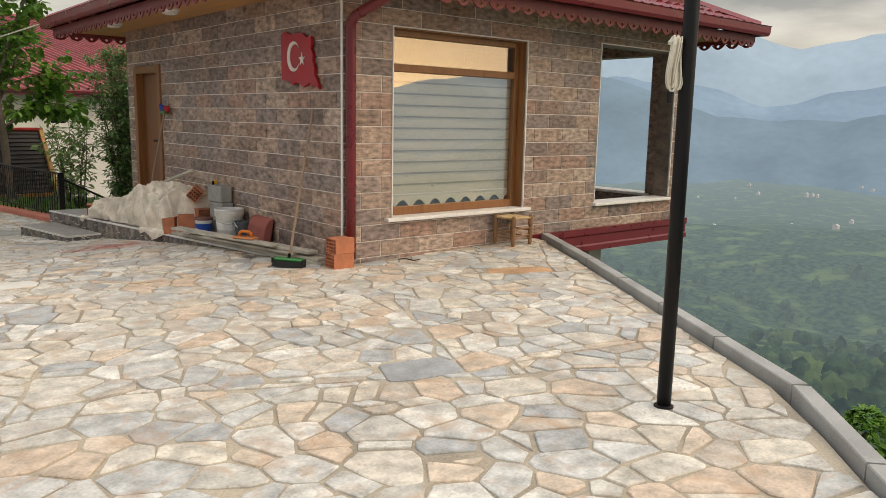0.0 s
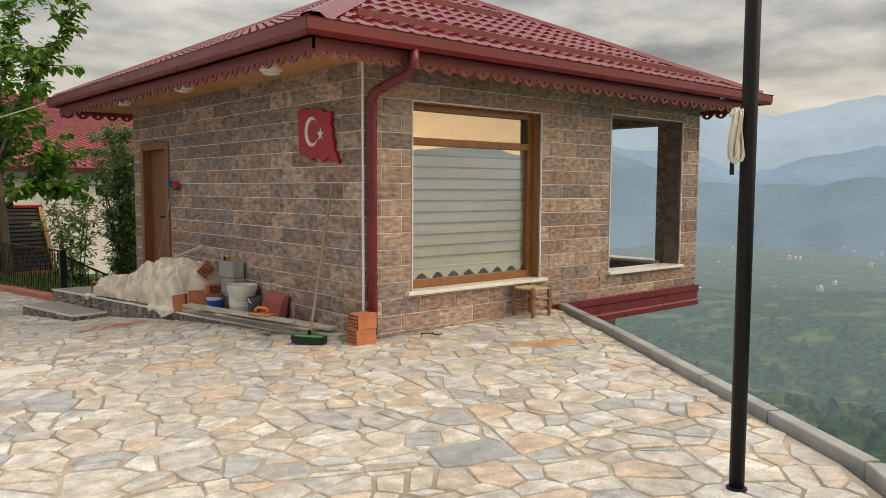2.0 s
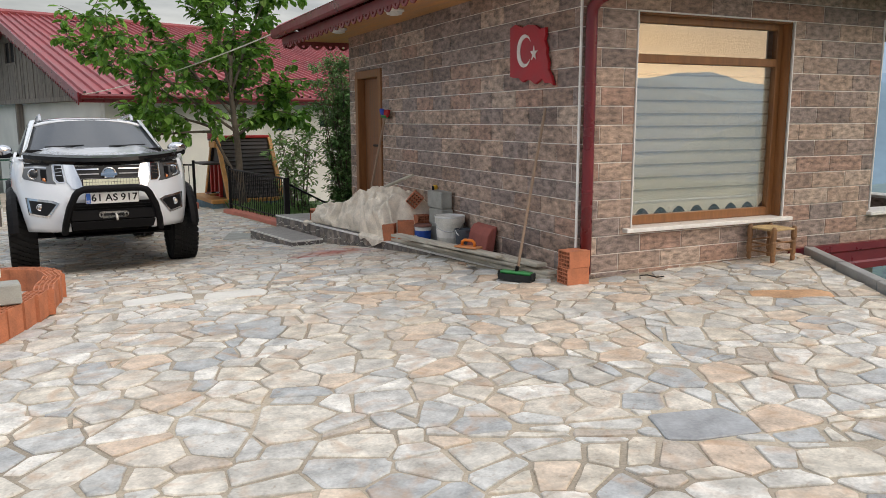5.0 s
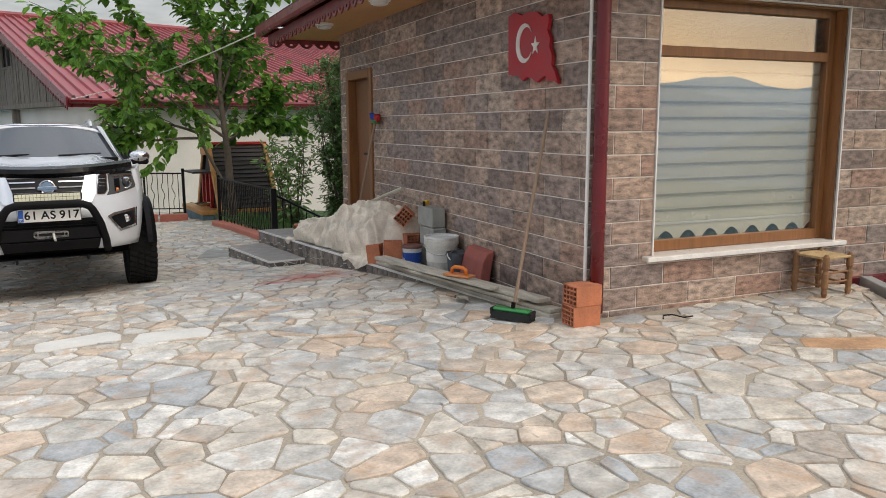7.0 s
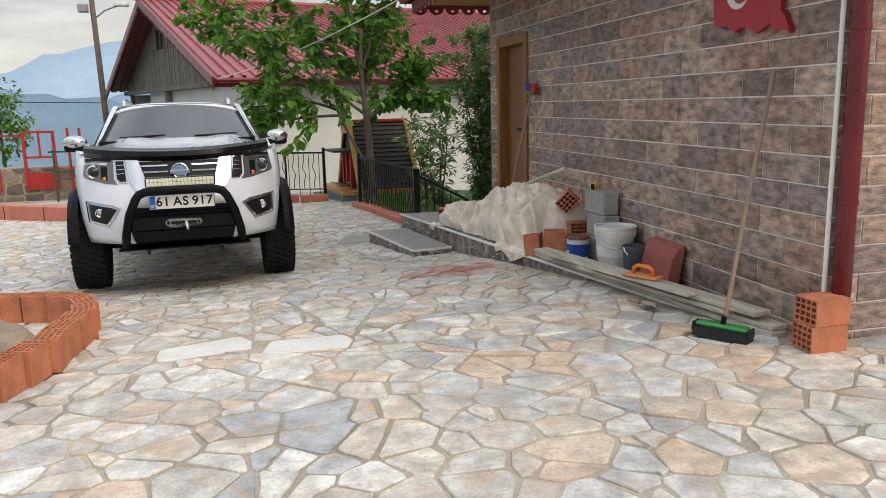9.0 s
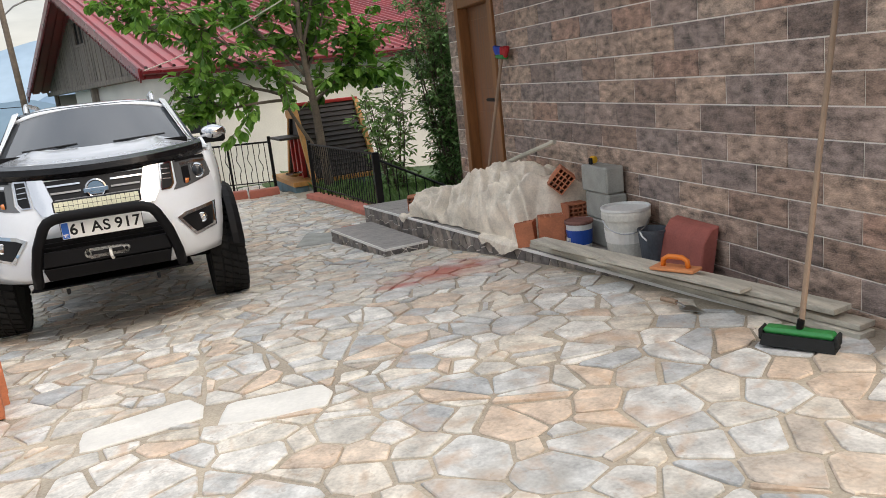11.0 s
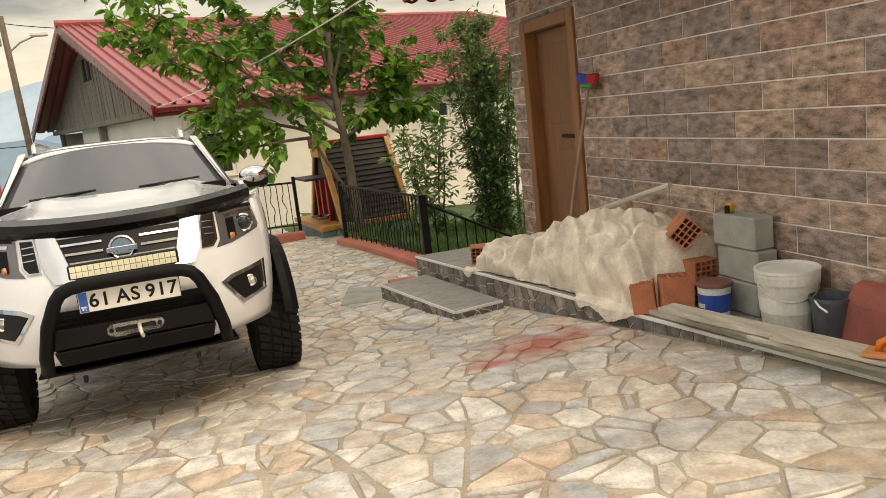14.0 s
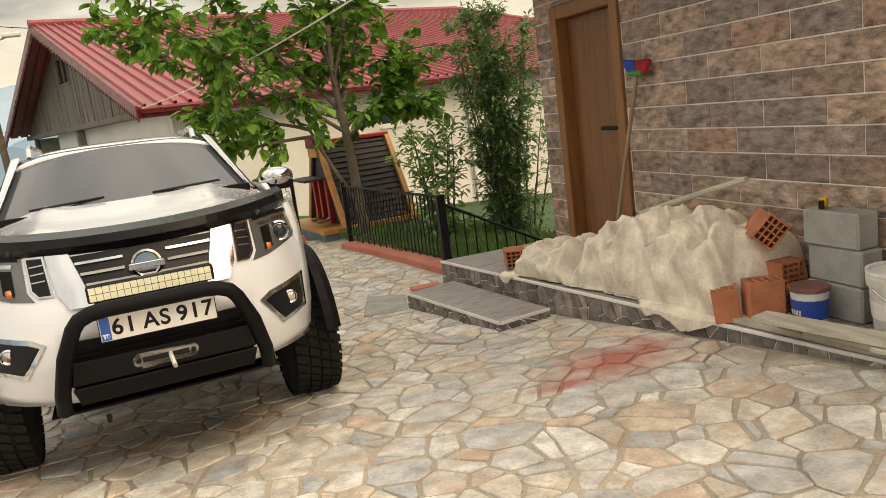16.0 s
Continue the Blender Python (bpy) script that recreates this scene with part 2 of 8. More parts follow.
for m_ in (M_STONE, M_STONE_FAR):
    stain(m_, 4.2, 0.53, 0.70, (0.48, 0.31, 0.19), 0.6)
    stain(m_, 2.3, 0.56, 0.70, (0.33, 0.31, 0.27), 0.5)
    stain(m_, 16.0, 0.60, 0.72, (0.30, 0.22, 0.15), 0.5)
for m_ in (M_STONE, M_STONE_FAR, M_MORTAR):
    spill(m_, 2.88, 9.78, 0.62, 0.42, (0.42, 0.105, 0.075), 0.85, 0)
    spill(m_, 2.42, 9.58, 0.22, 0.12, (0.40, 0.08, 0.06), 0.8, 3)
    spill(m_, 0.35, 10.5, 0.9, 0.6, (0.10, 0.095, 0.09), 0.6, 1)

# ---- helpers for building ----
def part(name, bm, material, parent=None, label="", smooth=False):
    """Links a bmesh as one mesh object, under a thing or a part."""
    me = bpy.data.meshes.new(name)
    bm.normal_update()
    bm.to_mesh(me)
    bm.free()
    for m in (material if isinstance(material, (list, tuple)) else [material]):
        me.materials.append(m)
    if smooth:
        for p in me.polygons:
            p.use_smooth = True
    ob = new(name, me)
    if parent:
        ob.parent = parent
    if label:
        ob["label"] = label
    return ob


def thing(name, m, label, category, group="", kind=""):
    ob = new(name)
    ob.matrix_basis = m
    ob.empty_display_size = 0.1
    return tagged(ob, label, category, group, kind)


def box(bm, x0, x1, y0, y1, z0, z1, bevel=0.0):
    v = [bm.verts.new((x, y, z)) for x in (x0, x1) for y in (y0, y1) for z in (z0, z1)]
    f = [bm.faces.new([v[i] for i in q]) for q in ((0, 1, 3, 2), (4, 6, 7, 5), (0, 4, 5, 1), (2, 3, 7, 6), (0, 2, 6, 4), (1, 5, 7, 3))]
    if bevel:
        es = list({e for q in f for e in q.edges})
        bmesh.ops.bevel(bm, geom=es, offset=bevel, segments=1, affect="EDGES", profile=0.5)
    return bm


def boxes(*bs, bevel=0.0):
    bm = bmesh.new()
    for b in bs:
        box(bm, *b, bevel=bevel)
    return bm


def prism(bm, pts, d, bevel=0.0):
    """A polygon (3D points) pushed along the vector d."""
    a = [bm.verts.new(p) for p in pts]
    b = [bm.verts.new(Vector(p) + Vector(d)) for p in pts]
    fs = [bm.faces.new(a), bm.faces.new(b[::-1])]
    k = len(pts)
    for i in range(k):
        fs.append(bm.faces.new((a[i], b[i], b[(i + 1) % k], a[(i + 1) % k])))
    bmesh.ops.recalc_face_normals(bm, faces=fs)
    if bevel:
        es = list({e for q in fs for e in q.edges})
        bmesh.ops.bevel(bm, geom=es, offset=bevel, segments=1, affect="EDGES", profile=0.5)
    return bm


def tube(bm, pts, r, n=8, r2=None):
    """A round bar along points; r may taper to r2."""
    pts = [Vector(p) for p in pts]
    rings = []
    side = None
    for i, p in enumerate(pts):
        d = (pts[min(i + 1, len(pts) - 1)] - pts[max(i - 1, 0)]).normalized()
        if side is None:
            side = d.cross(Vector((0.3, 0.2, 1)) if abs(d.z) < 0.9 else Vector((1, 0.1, 0))).normalized()
        side = (side - d * side.dot(d)).normalized()
        up = d.cross(side)
        k = r if r2 is None else r + (r2 - r) * i / max(1, len(pts) - 1)
        rings.append([bm.verts.new(p + (side * math.cos(a) + up * math.sin(a)) * k) for a in [2 * math.pi * j / n for j in range(n)]])
    for a, b in zip(rings, rings[1:]):
        for j in range(n):
            bm.faces.new((a[j], a[(j + 1) % n], b[(j + 1) % n], b[j]))
    bm.faces.new(rings[0][::-1])
    bm.faces.new(rings[-1])
    return bm


def lathe(bm, prof, n=16, at=(0, 0, 0), axis="z"):
    """A profile of (radius, height) turned round an axis."""
    rings = []
    for r, z in prof:
        ring = []
        for j in range(n):
            a = 2 * math.pi * j / n
            c, s = r * math.cos(a), r * math.sin(a)
            p = {"z": (c, s, z), "x": (z, c, s), "y": (c, z, s)}[axis]
            ring.append(bm.verts.new(Vector(at) + Vector(p)))
        rings.append(ring)
    fs = []
    for a, b in zip(rings, rings[1:]):
        for j in range(n):
            fs.append(bm.faces.new((a[j], a[(j + 1) % n], b[(j + 1) % n], b[j])))
    fs.append(bm.faces.new(rings[0][::-1]))
    fs.append(bm.faces.new(rings[-1]))
    bmesh.ops.recalc_face_normals(bm, faces=fs)
    return bm


def sub(a, b, k):
    return a + (b - a) * k


# ---- the lie of the terrace ----
YS = (-30, 5, 8.5, 10, 11, 12.5, 14, 20, 60)
ZS = (0.03, 0.01, -0.055, -0.15, -0.235, -0.30, -0.34, -0.42, -0.8)


def ground(x, y):
    return float(np.interp(y, YS, ZS)) + 0.018 * (min(max(x, -3), 8) - 2.2)


# plan: the cabin's corner, walls 0.24 thick
CX, CY, CX2, CY2 = 4.14, 6.54, 10.20, 12.90
WALL_TOP, WALL_T = 2.86, 0.24
EAVE_X0, EAVE_X1, EAVE_Y0, EAVE_Y1, EAVE_Z = 3.25, 10.95, 6.00, 13.75, 2.93
APEX = Vector((7.1, 9.9, 4.72))

# ---- distance: the valley, its woods, villages and mountains ----
def land_material():
    """Wooded valley beyond 50 m: dark woods and paler fields, haze painted into the emission with distance."""
    m = bpy.data.materials.new("valley_woods_hazed")
    m.use_nodes = True
    n, l = m.node_tree.nodes, m.node_tree.links
    b = n["Principled BSDF"]
    b.inputs["Roughness"].default_value, b.inputs["Specular IOR Level"].default_value = 1.0, 0.0
    geo = n.new("ShaderNodeNewGeometry")
    big, mid, fine = (n.new("ShaderNodeTexNoise") for _ in range(3))
    for t, s, d in ((big, 0.006, 5), (mid, 0.03, 5), (fine, 0.16, 3)):
        t.inputs["Scale"].default_value, t.inputs["Detail"].default_value = s, d
        l.new(geo.outputs["Position"], t.inputs["Vector"])
    woods = n.new("ShaderNodeValToRGB")
    e = woods.color_ramp.elements
    e[0].position, e[0].color = 0.35, (0.008, 0.022, 0.020, 1)
    e[1].position, e[1].color = 0.62, (0.040, 0.078, 0.045, 1)
    l.new(fine.outputs[0], woods.inputs[0])
    field = n.new("ShaderNodeValToRGB")
    field.color_ramp.elements[0].position, field.color_ramp.elements[1].position = 0.53, 0.66
    l.new(mid.outputs[0], field.inputs[0])
    mix = n.new("ShaderNodeMixRGB")
    l.new(field.outputs[0], mix.inputs[0])
    l.new(woods.outputs[0], mix.inputs[1])
    mix.inputs[2].default_value = (0.085, 0.13, 0.055, 1)
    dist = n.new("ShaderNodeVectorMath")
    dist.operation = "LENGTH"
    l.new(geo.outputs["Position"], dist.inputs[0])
    # painted haze: the emission turns blue-grey with distance, no air is modelled
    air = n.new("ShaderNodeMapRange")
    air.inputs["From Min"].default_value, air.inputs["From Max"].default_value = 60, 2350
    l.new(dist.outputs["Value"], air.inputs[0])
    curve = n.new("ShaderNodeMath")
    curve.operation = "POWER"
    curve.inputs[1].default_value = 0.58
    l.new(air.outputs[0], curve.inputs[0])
    painted_haze = n.new("ShaderNodeMixRGB")
    l.new(curve.outputs[0], painted_haze.inputs[0])
    l.new(mix.outputs[0], painted_haze.inputs[1])
    painted_haze.inputs[2].default_value = (0.285, 0.37, 0.435, 1)
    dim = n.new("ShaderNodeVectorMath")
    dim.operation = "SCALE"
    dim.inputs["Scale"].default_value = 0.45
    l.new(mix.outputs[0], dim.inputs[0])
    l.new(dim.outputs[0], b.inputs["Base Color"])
    l.new(painted_haze.outputs[0], b.inputs["Emission Color"])
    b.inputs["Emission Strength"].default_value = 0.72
    return m


M_VALLEY = land_material()
M_HILLSIDE = mat("hillside_grass", (0.045, 0.085, 0.028), 0.95, vary=0.6, scale=0.4, fine=4, bump=0.8, bumpdist=0.1)
# haze painted into the ridges: paler and bluer with distance, and self-lit
M_RIDGES = [glow("ridge_near_hazed", (0.130, 0.185, 0.235), 0.48, 0.004), glow("ridge_mid_hazed", (0.160, 0.225, 0.30), 0.52, 0.003), glow("ridge_far_hazed", (0.23, 0.30, 0.37), 0.58, 0.002)]
# far house walls glow faintly too, in place of haze in front
M_FARHOUSE = glow("far_house_wall_glow", (0.36, 0.37, 0.38), 0.35, 0.05)

RS = (2, 6, 14, 32, 80, 200, 450, 900, 1600, 2400, 3200)
DROP = (-2.2, -7.5, -15, -27, -54, -98, -138, -165, -178, -172, -150)


def kerb_x(y):
    """Where the terrace ends towards the valley."""
    return float(np.interp(y, (-9, -4.2, -0.8, 1.85, 6.49, 6.6), (-3.2, -0.8, 1.27, 4.04, 7.0, 10.0)))


def land(x, y):
    """Height of the natural ground below and round the terrace."""
    d_s = max(0.0, x - kerb_x(min(y, 6.45))) * 0.75 if y < 13.2 else max(0.0, x - 3.4) * 0.6
    d_n = max(0.0, y - 24.0) if x < 0 else max(0.0, y - 36.0)
    d_b = max(0.0, -8.0 - y)
    d_w = max(0.0, -14.0 - x)
    d = math.sqrt(d_s ** 2 + d_n ** 2 + d_b ** 2 + d_w ** 2)
    if d <= 0.0:
        return -0.75 if y > 13.2 or x > -14 else -0.75
    z = float(np.interp(d, RS, DROP)) if d > 2 else -0.75 - 0.72 * d
    if y > 13.2 and x > 0:
        k = min(1.0, max(0.0, (math.hypot(x, y) - 34) / 50, ((x - 3.4) * 0.8 - (y - 13.2)) / 3.0))
        z = (-0.75 - 0.16 * d) * (1 - k) + z * k
    r = math.hypot(x, y)
    if r > 60:
        k = min(1, (r - 60) / 500)
        z += k * 40 * (noise.noise(Vector((x * 0.0022, y * 0.0022, 0.3))) + 0.5 * noise.noise(Vector((x * 0.006, y * 0.006, 2.3)))) + 3.0 * noise.noise(Vector((x * 0.02, y * 0.02, 5)))
    return z


def ring_sheet(name, radii, n, material, label):
    bm = bmesh.new()
    rows = []
    for r in radii:
        rows.append([bm.verts.new((x, y, land(x, y))) for x, y in ((3 + r * math.cos(2 * math.pi * k / n), 8 + r * math.sin(2 * math.pi * k / n)) for k in range(n))])
    for a, b in zip(rows, rows[1:]):
        for k in range(n):
            bm.faces.new((a[k], b[k], b[(k + 1) % n], a[(k + 1) % n]))
    return tagged(part(name, bm, material, smooth=True), label, "ground", kind="structure")


bm = bmesh.new()
rows = []
for j in range(61):
    y = -50 + j * 2.0
    rows.append([bm.verts.new((-50 + i * 2.0, y, land(-50 + i * 2.0, y) - 0.02)) for i in range(54)])
for a, b in zip(rows, rows[1:]):
    for k in range(53):
        bm.faces.new((a[k], a[k + 1], b[k + 1], b[k]))
tagged(part("ground", bm, M_HILLSIDE, smooth=True), "grassy green hillside falling away below the terrace", "ground", kind="structure")
ring_sheet("ground_valley", [48, 60, 75, 95, 120, 150, 190, 240, 300, 370, 450, 550, 680, 840, 1050, 1300, 1600, 2000, 2500, 3100], 220, M_VALLEY, "wooded green valley with fields and painted distance haze")


def ridge(name, r, base, height, seed, material, label, sharp=0.8):
    """A far chain of mountains all round, with a front and a back slope."""
    bm = bmesh.new()
    n = 360
    rows = []
    for k_r, k_h in ((0.80, 0.0), (0.88, 0.40), (0.94, 0.72), (1.0, 1.0), (1.06, 0.3)):
        ring = []
        for k in range(n):
            a = 2 * math.pi * k / n
            p = Vector((math.cos(a) * 2.1, math.sin(a) * 2.1, seed))
            h = 0.55 + 0.75 * noise.noise(p * 1.5) + 0.34 * noise.noise(p * 2.3) + 0.10 * noise.noise(p * 6) + 0.05 * noise.noise(p * 15)
            h = max(0.08, h) ** sharp * (1 - 0.30 * math.exp(-((a - 5.43) / 0.55) ** 2))
            j = 1 + 0.02 * noise.noise(p * 9)
            ring.append(bm.verts.new((r * k_r * j * math.cos(a), r * k_r * j * math.sin(a), base + height * h * k_h + (12 * noise.noise(p * 30 + Vector((k_r * 9, 0, 0))) if 0.3 < k_h < 1 else 0))))
        rows.append(ring)
    for a, b in zip(rows, rows[1:]):
        for k in range(n):
            bm.faces.new((a[k], a[(k + 1) % n], b[(k + 1) % n], b[k]))
    return tagged(part(name, bm, material, smooth=True), label, "mountains", kind="structure")


ridge("backdrop", 2900, -190, 330, 3.4, M_RIDGES[0], "blue-green wooded hills across the valley with painted haze")
ridge("backdrop", 3600, -190, 520, 7.9, M_RIDGES[1], "blue mountain chain behind the valley with painted haze")
ridge("backdrop", 4300, -190, 760, 1.7, M_RIDGES[2], "pale farthest mountains painted to fade into the sky")

# tree crowns over the near slopes, and the scattered far houses
rng = random.Random(5)
ico_v, ico_f = [], []
tmp = bmesh.new()
bmesh.ops.create_icosphere(tmp, subdivisions=1, radius=1)
ico_v = [v.co.copy() for v in tmp.verts]
ico_f = [[v.index for v in f.verts] for f in tmp.faces]
tmp.free()
vs, fs = [], []
count = 0
while count < 5200:
    a, r = rng.uniform(-2.1, 1.2), 70 * (12 ** rng.random())
    x, y = 3 + r * math.cos(a), 8 + r * math.sin(a)
    if noise.noise(Vector((x * 0.02, y * 0.02, 9))) + 0.5 * noise.noise(Vector((x * 0.06, y * 0.06, 4))) < -0.08:
        continue
    s = rng.uniform(1.1, 2.6) * (1 + r / 900)
    z = land(x, y)
    o = len(vs)
    for v in ico_v:
        k = s * rng.uniform(0.7, 1.15)
        vs.append((x + v.x * k, y + v.y * k, z + s * 0.8 + v.z * k * 1.25))
    fs += [[i + o for i in f] for f in ico_f]
    count += 1
me = bpy.data.meshes.new("far_woods")
me.from_pydata(vs, [], fs)
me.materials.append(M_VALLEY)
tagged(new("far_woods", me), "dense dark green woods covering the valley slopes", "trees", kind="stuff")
vs, fs = [], []
for k in range(150):
    if k < 45:
        a, r = rng.gauss(0.45, 0.30), rng.uniform(1000, 2300)
    else:
        a, r = rng.uniform(-1.4, 1.3), rng.uniform(900, 2600)
    x, y = r * math.cos(a), r * math.sin(a)
    z, w, d, h = land(x, y), rng.uniform(5, 9), rng.uniform(5, 9), rng.uniform(4, 8)
    o = len(vs)
    vs += [(x + i * w, y + j * d, z + q * h) for i in (-0.5, 0.5) for j in (-0.5, 0.5) for q in (-0.3, 1)] + [(x - w / 2, y, z + h * 1.35), (x + w / 2, y, z + h * 1.35)]
    fs += [[i + o for i in f] for f in ((0, 1, 3, 2), (4, 6, 7, 5), (0, 4, 5, 1), (2, 3, 7, 6), (1, 5, 9, 8), (3, 8, 9, 7), (1, 8, 3), (5, 7, 9))]
me = bpy.data.meshes.new("far_village")
me.from_pydata(vs, [], fs)
me.materials.append(M_FARHOUSE)
tagged(new("far_village", me), "tiny pale houses scattered across the far valley", "village", kind="stuff")

# ---- the terrace ----
bm = bmesh.new()
rows = []
for j in range(-18, 53):
    y = j * 0.5
    if y <= 6.5:
        xe = kerb_x(min(y, 6.48)) - 0.02
    elif y <= 13.0:
        xe = CX + 0.2
    elif y <= 16.3:
        xe = 3.36 - (y - 13.9) * 0.14 if y > 13.9 else 4.3
    else:
        xe = 2.95 if y < 18.3 else 1.2
    rows.append([bm.verts.new((sub(-14, xe, (i / 30) ** 0.8), y, ground(sub(-14, xe, (i / 30) ** 0.8), y) - 0.006)) for i in range(31)])
for a, b in zip(rows, rows[1:]):
    for k in range(30):
        bm.faces.new((a[k], a[k + 1], b[k + 1], b[k]))
edge = [e for e in bm.edges if e.is_boundary]
ret = bmesh.ops.extrude_edge_only(bm, edges=edge)
for v in ret["geom"]:
    if isinstance(v, bmesh.types.BMVert):
        v.co.z -= 1.6
floor = tagged(part("floor", bm, M_MORTAR), "terrace of irregular beige and grey flagstones set in mortar", "terrace floor", kind="structure")

# kerb along the drop, in lengths
KERB = [(7.03, 6.49), (4.07, 1.85), (1.30, -0.80), (-0.77, -4.2), (-3.1, -9.0)]
kerb = thing("kerb", pose(0, 0, 0), "grey stone kerb along the edge of the terrace", "kerb", kind="structure")
for (ax, ay), (bx, by) in zip(KERB, KERB[1:]):
    d = Vector((bx - ax, by - ay, 0))
    n_seg = max(1, round(d.length / 1.0))
    nrm = Vector((-d.y, d.x, 0)).normalized()
    for k in range(n_seg):
        p0, p1 = Vector((ax, ay, 0)) + d * (k / n_seg + 0.002), Vector((ax, ay, 0)) + d * ((k + 1) / n_seg - 0.002)
        z0, z1 = ground(p0.x, p0.y), ground(p1.x, p1.y)
        bm = bmesh.new()
        v = []
        for p, z in ((p0, z0), (p1, z1)):
            for s, h in ((-0.01, -0.4), (-0.01, 0.055), (-0.004, 0.062), (0.085, 0.062), (0.092, 0.055), (0.092, -0.4)):
                v.append(bm.verts.new(p + nrm * s + Vector((0, 0, z + h))))
        for i in range(6):
            bm.faces.new((v[i], v[(i + 1) % 6], v[6 + (i + 1) % 6], v[6 + i]))
        bm.faces.new(v[:6][::-1])
        bm.faces.new(v[6:])
        bmesh.ops.recalc_face_normals(bm, faces=bm.faces)
        part("kerb_stone", bm, M_KERB, kerb)


# ---- the cabin: walls with thickness, openings through them ----
def rect_minus(rects, hole):
    out = []
    for a0, a1, z0, z1 in rects:
        h0, h1, y0, y1 = hole
        if h1 <= a0 or h0 >= a1 or y1 <= z0 or y0 >= z1:
            out.append((a0, a1, z0, z1))
            continue
        m0, m1 = max(a0, h0), min(a1, h1)
        if a0 < h0:
            out.append((a0, h0, z0, z1))
        if h1 < a1:
            out.append((h1, a1, z0, z1))
        if z0 < y0:
            out.append((m0, m1, z0, y0))
        if y1 < z1:
            out.append((m0, m1, y1, z1))
    return out


WIN = (4.76, 6.71, 0.46, 2.42)
VER = (8.07, 9.74, 0.42, 2.50)
DOOR = (11.47, 12.53, -0.05, 2.19)
BEAM_Z = 0.11
LOW = (6.95, 11.0, -2.0, BEAM_Z)


def wall_mesh(span, holes, to3, thick):
    rects = [span]
    for hole in holes:
        rects = rect_minus(rects, hole)
    bm = bmesh.new()
    for a0, a1, z0, z1 in rects:
        p = [to3(a, z, d) for a in (a0, a1) for d in (0, thick) for z in (z0, z1)]
        v = [bm.verts.new(q) for q in p]
        for q in ((0, 1, 3, 2), (4, 6, 7, 5), (0, 4, 5, 1), (2, 3, 7, 6), (0, 2, 6, 4), (1, 5, 7, 3)):
            bm.faces.new([v[i] for i in q])
    bmesh.ops.recalc_face_normals(bm, faces=bm.faces)
    return bm


wall_s = tagged(part("wall_south", wall_mesh((CX + 0.012, CX2, -0.35, WALL_TOP), [WIN, VER, LOW], lambda a, z, d: (a, CY + 0.012 + d, z), WALL_T), M_GROUT), "brown stone-effect tiled wall with pale joints and a large window", "wall", kind="structure")
wall_w = tagged(part("wall_west", wall_mesh((CY + 0.012 + WALL_T, CY2, -0.35, WALL_TOP), [DOOR], lambda a, z, d: (CX + 0.012 + d, a, z), WALL_T), M_GROUT), "brown stone-effect tiled wall with pale joints and a wooden door", "wall", kind="structure")
wall_e = tagged(part("wall_east", wall_mesh((CY + 0.26, CY2, BEAM_Z, WALL_TOP), [(7.1, 11.6, 0.42, 2.5)], lambda a, z, d: (CX2 - WALL_T + d, a, z), WALL_T), M_TILE), "open veranda side with a low brown parapet", "wall", kind="structure")
tagged(part("wall_north", boxes((CX + 0.3, CX2 - 0.26, CY2 - WALL_T, CY2, -0.6, WALL_TOP)), M_TILE), "plain brown back wall of the cabin", "wall", kind="structure")
tagged(part("wall_inner", boxes((7.55, 7.70, CY + 0.26, CY2 - 0.26, 0.0, WALL_TOP)), M_TILE), "brown wall between the room and the veranda", "wall", kind="structure")
tagged(part("floor_inside", boxes((CX + 0.27, CX2 - 0.02, CY + 0.27, CY2 - 0.26, -0.12, 0.0)), M_PORCHTOP), "grey floor inside the cabin", "floor", kind="structure")
tagged(part("ceiling", boxes((CX + 0.02, CX2 - 0.02, CY + 0.02, CY2 - 0.02, WALL_TOP + 0.002, WALL_TOP + 0.06)), M_SOFFIT), "pine boarded ceiling of the cabin", "ceiling", kind="structure")

# burgundy edge beam under the overhanging part, and its column
bm = bmesh.new()
prism(bm, [(6.85, 6.53, BEAM_Z), (6.85, 6.50, BEAM_Z), (6.85, 6.50, 0.03), (6.85, 6.52, 0.01), (6.85, 6.52, -0.10), (6.85, 6.50, -0.12), (6.85, 6.50, -0.19), (6.85, 6.80, -0.19), (6.85, 6.80, BEAM_Z)], (CX2 + 0.03 - 6.85, 0, 0))
tagged(part("trim_beam", bm, M_LACQ), "glossy burgundy metal edge beam under the cabin", "beam", kind="structure")
tagged(part("column", boxes((8.45, 8.75, 6.9, 7.2, -7, -0.19), bevel=0.02), M_CONCRETE), "grey concrete column under the overhanging cabin", "column", kind="structure")
tagged(part("floor_slab", boxes((6.9, CX2, 6.81, CY2, -0.19, -0.125)), M_CONCRETE), "grey concrete slab under the veranda", "slab", kind="structure")

part("reveal", boxes((VER[1] - 0.012, VER[1], CY + 0.021, CY + 0.252, VER[2] + 0.03, VER[3]), (VER[0], VER[0] + 0.012, CY + 0.021, CY + 0.252, VER[2] + 0.03, VER[3]), (VER[0] + 0.012, VER[1] - 0.012, CY + 0.021, CY + 0.252, VER[3] - 0.012, VER[3])), M_PILLAR, wall_s)

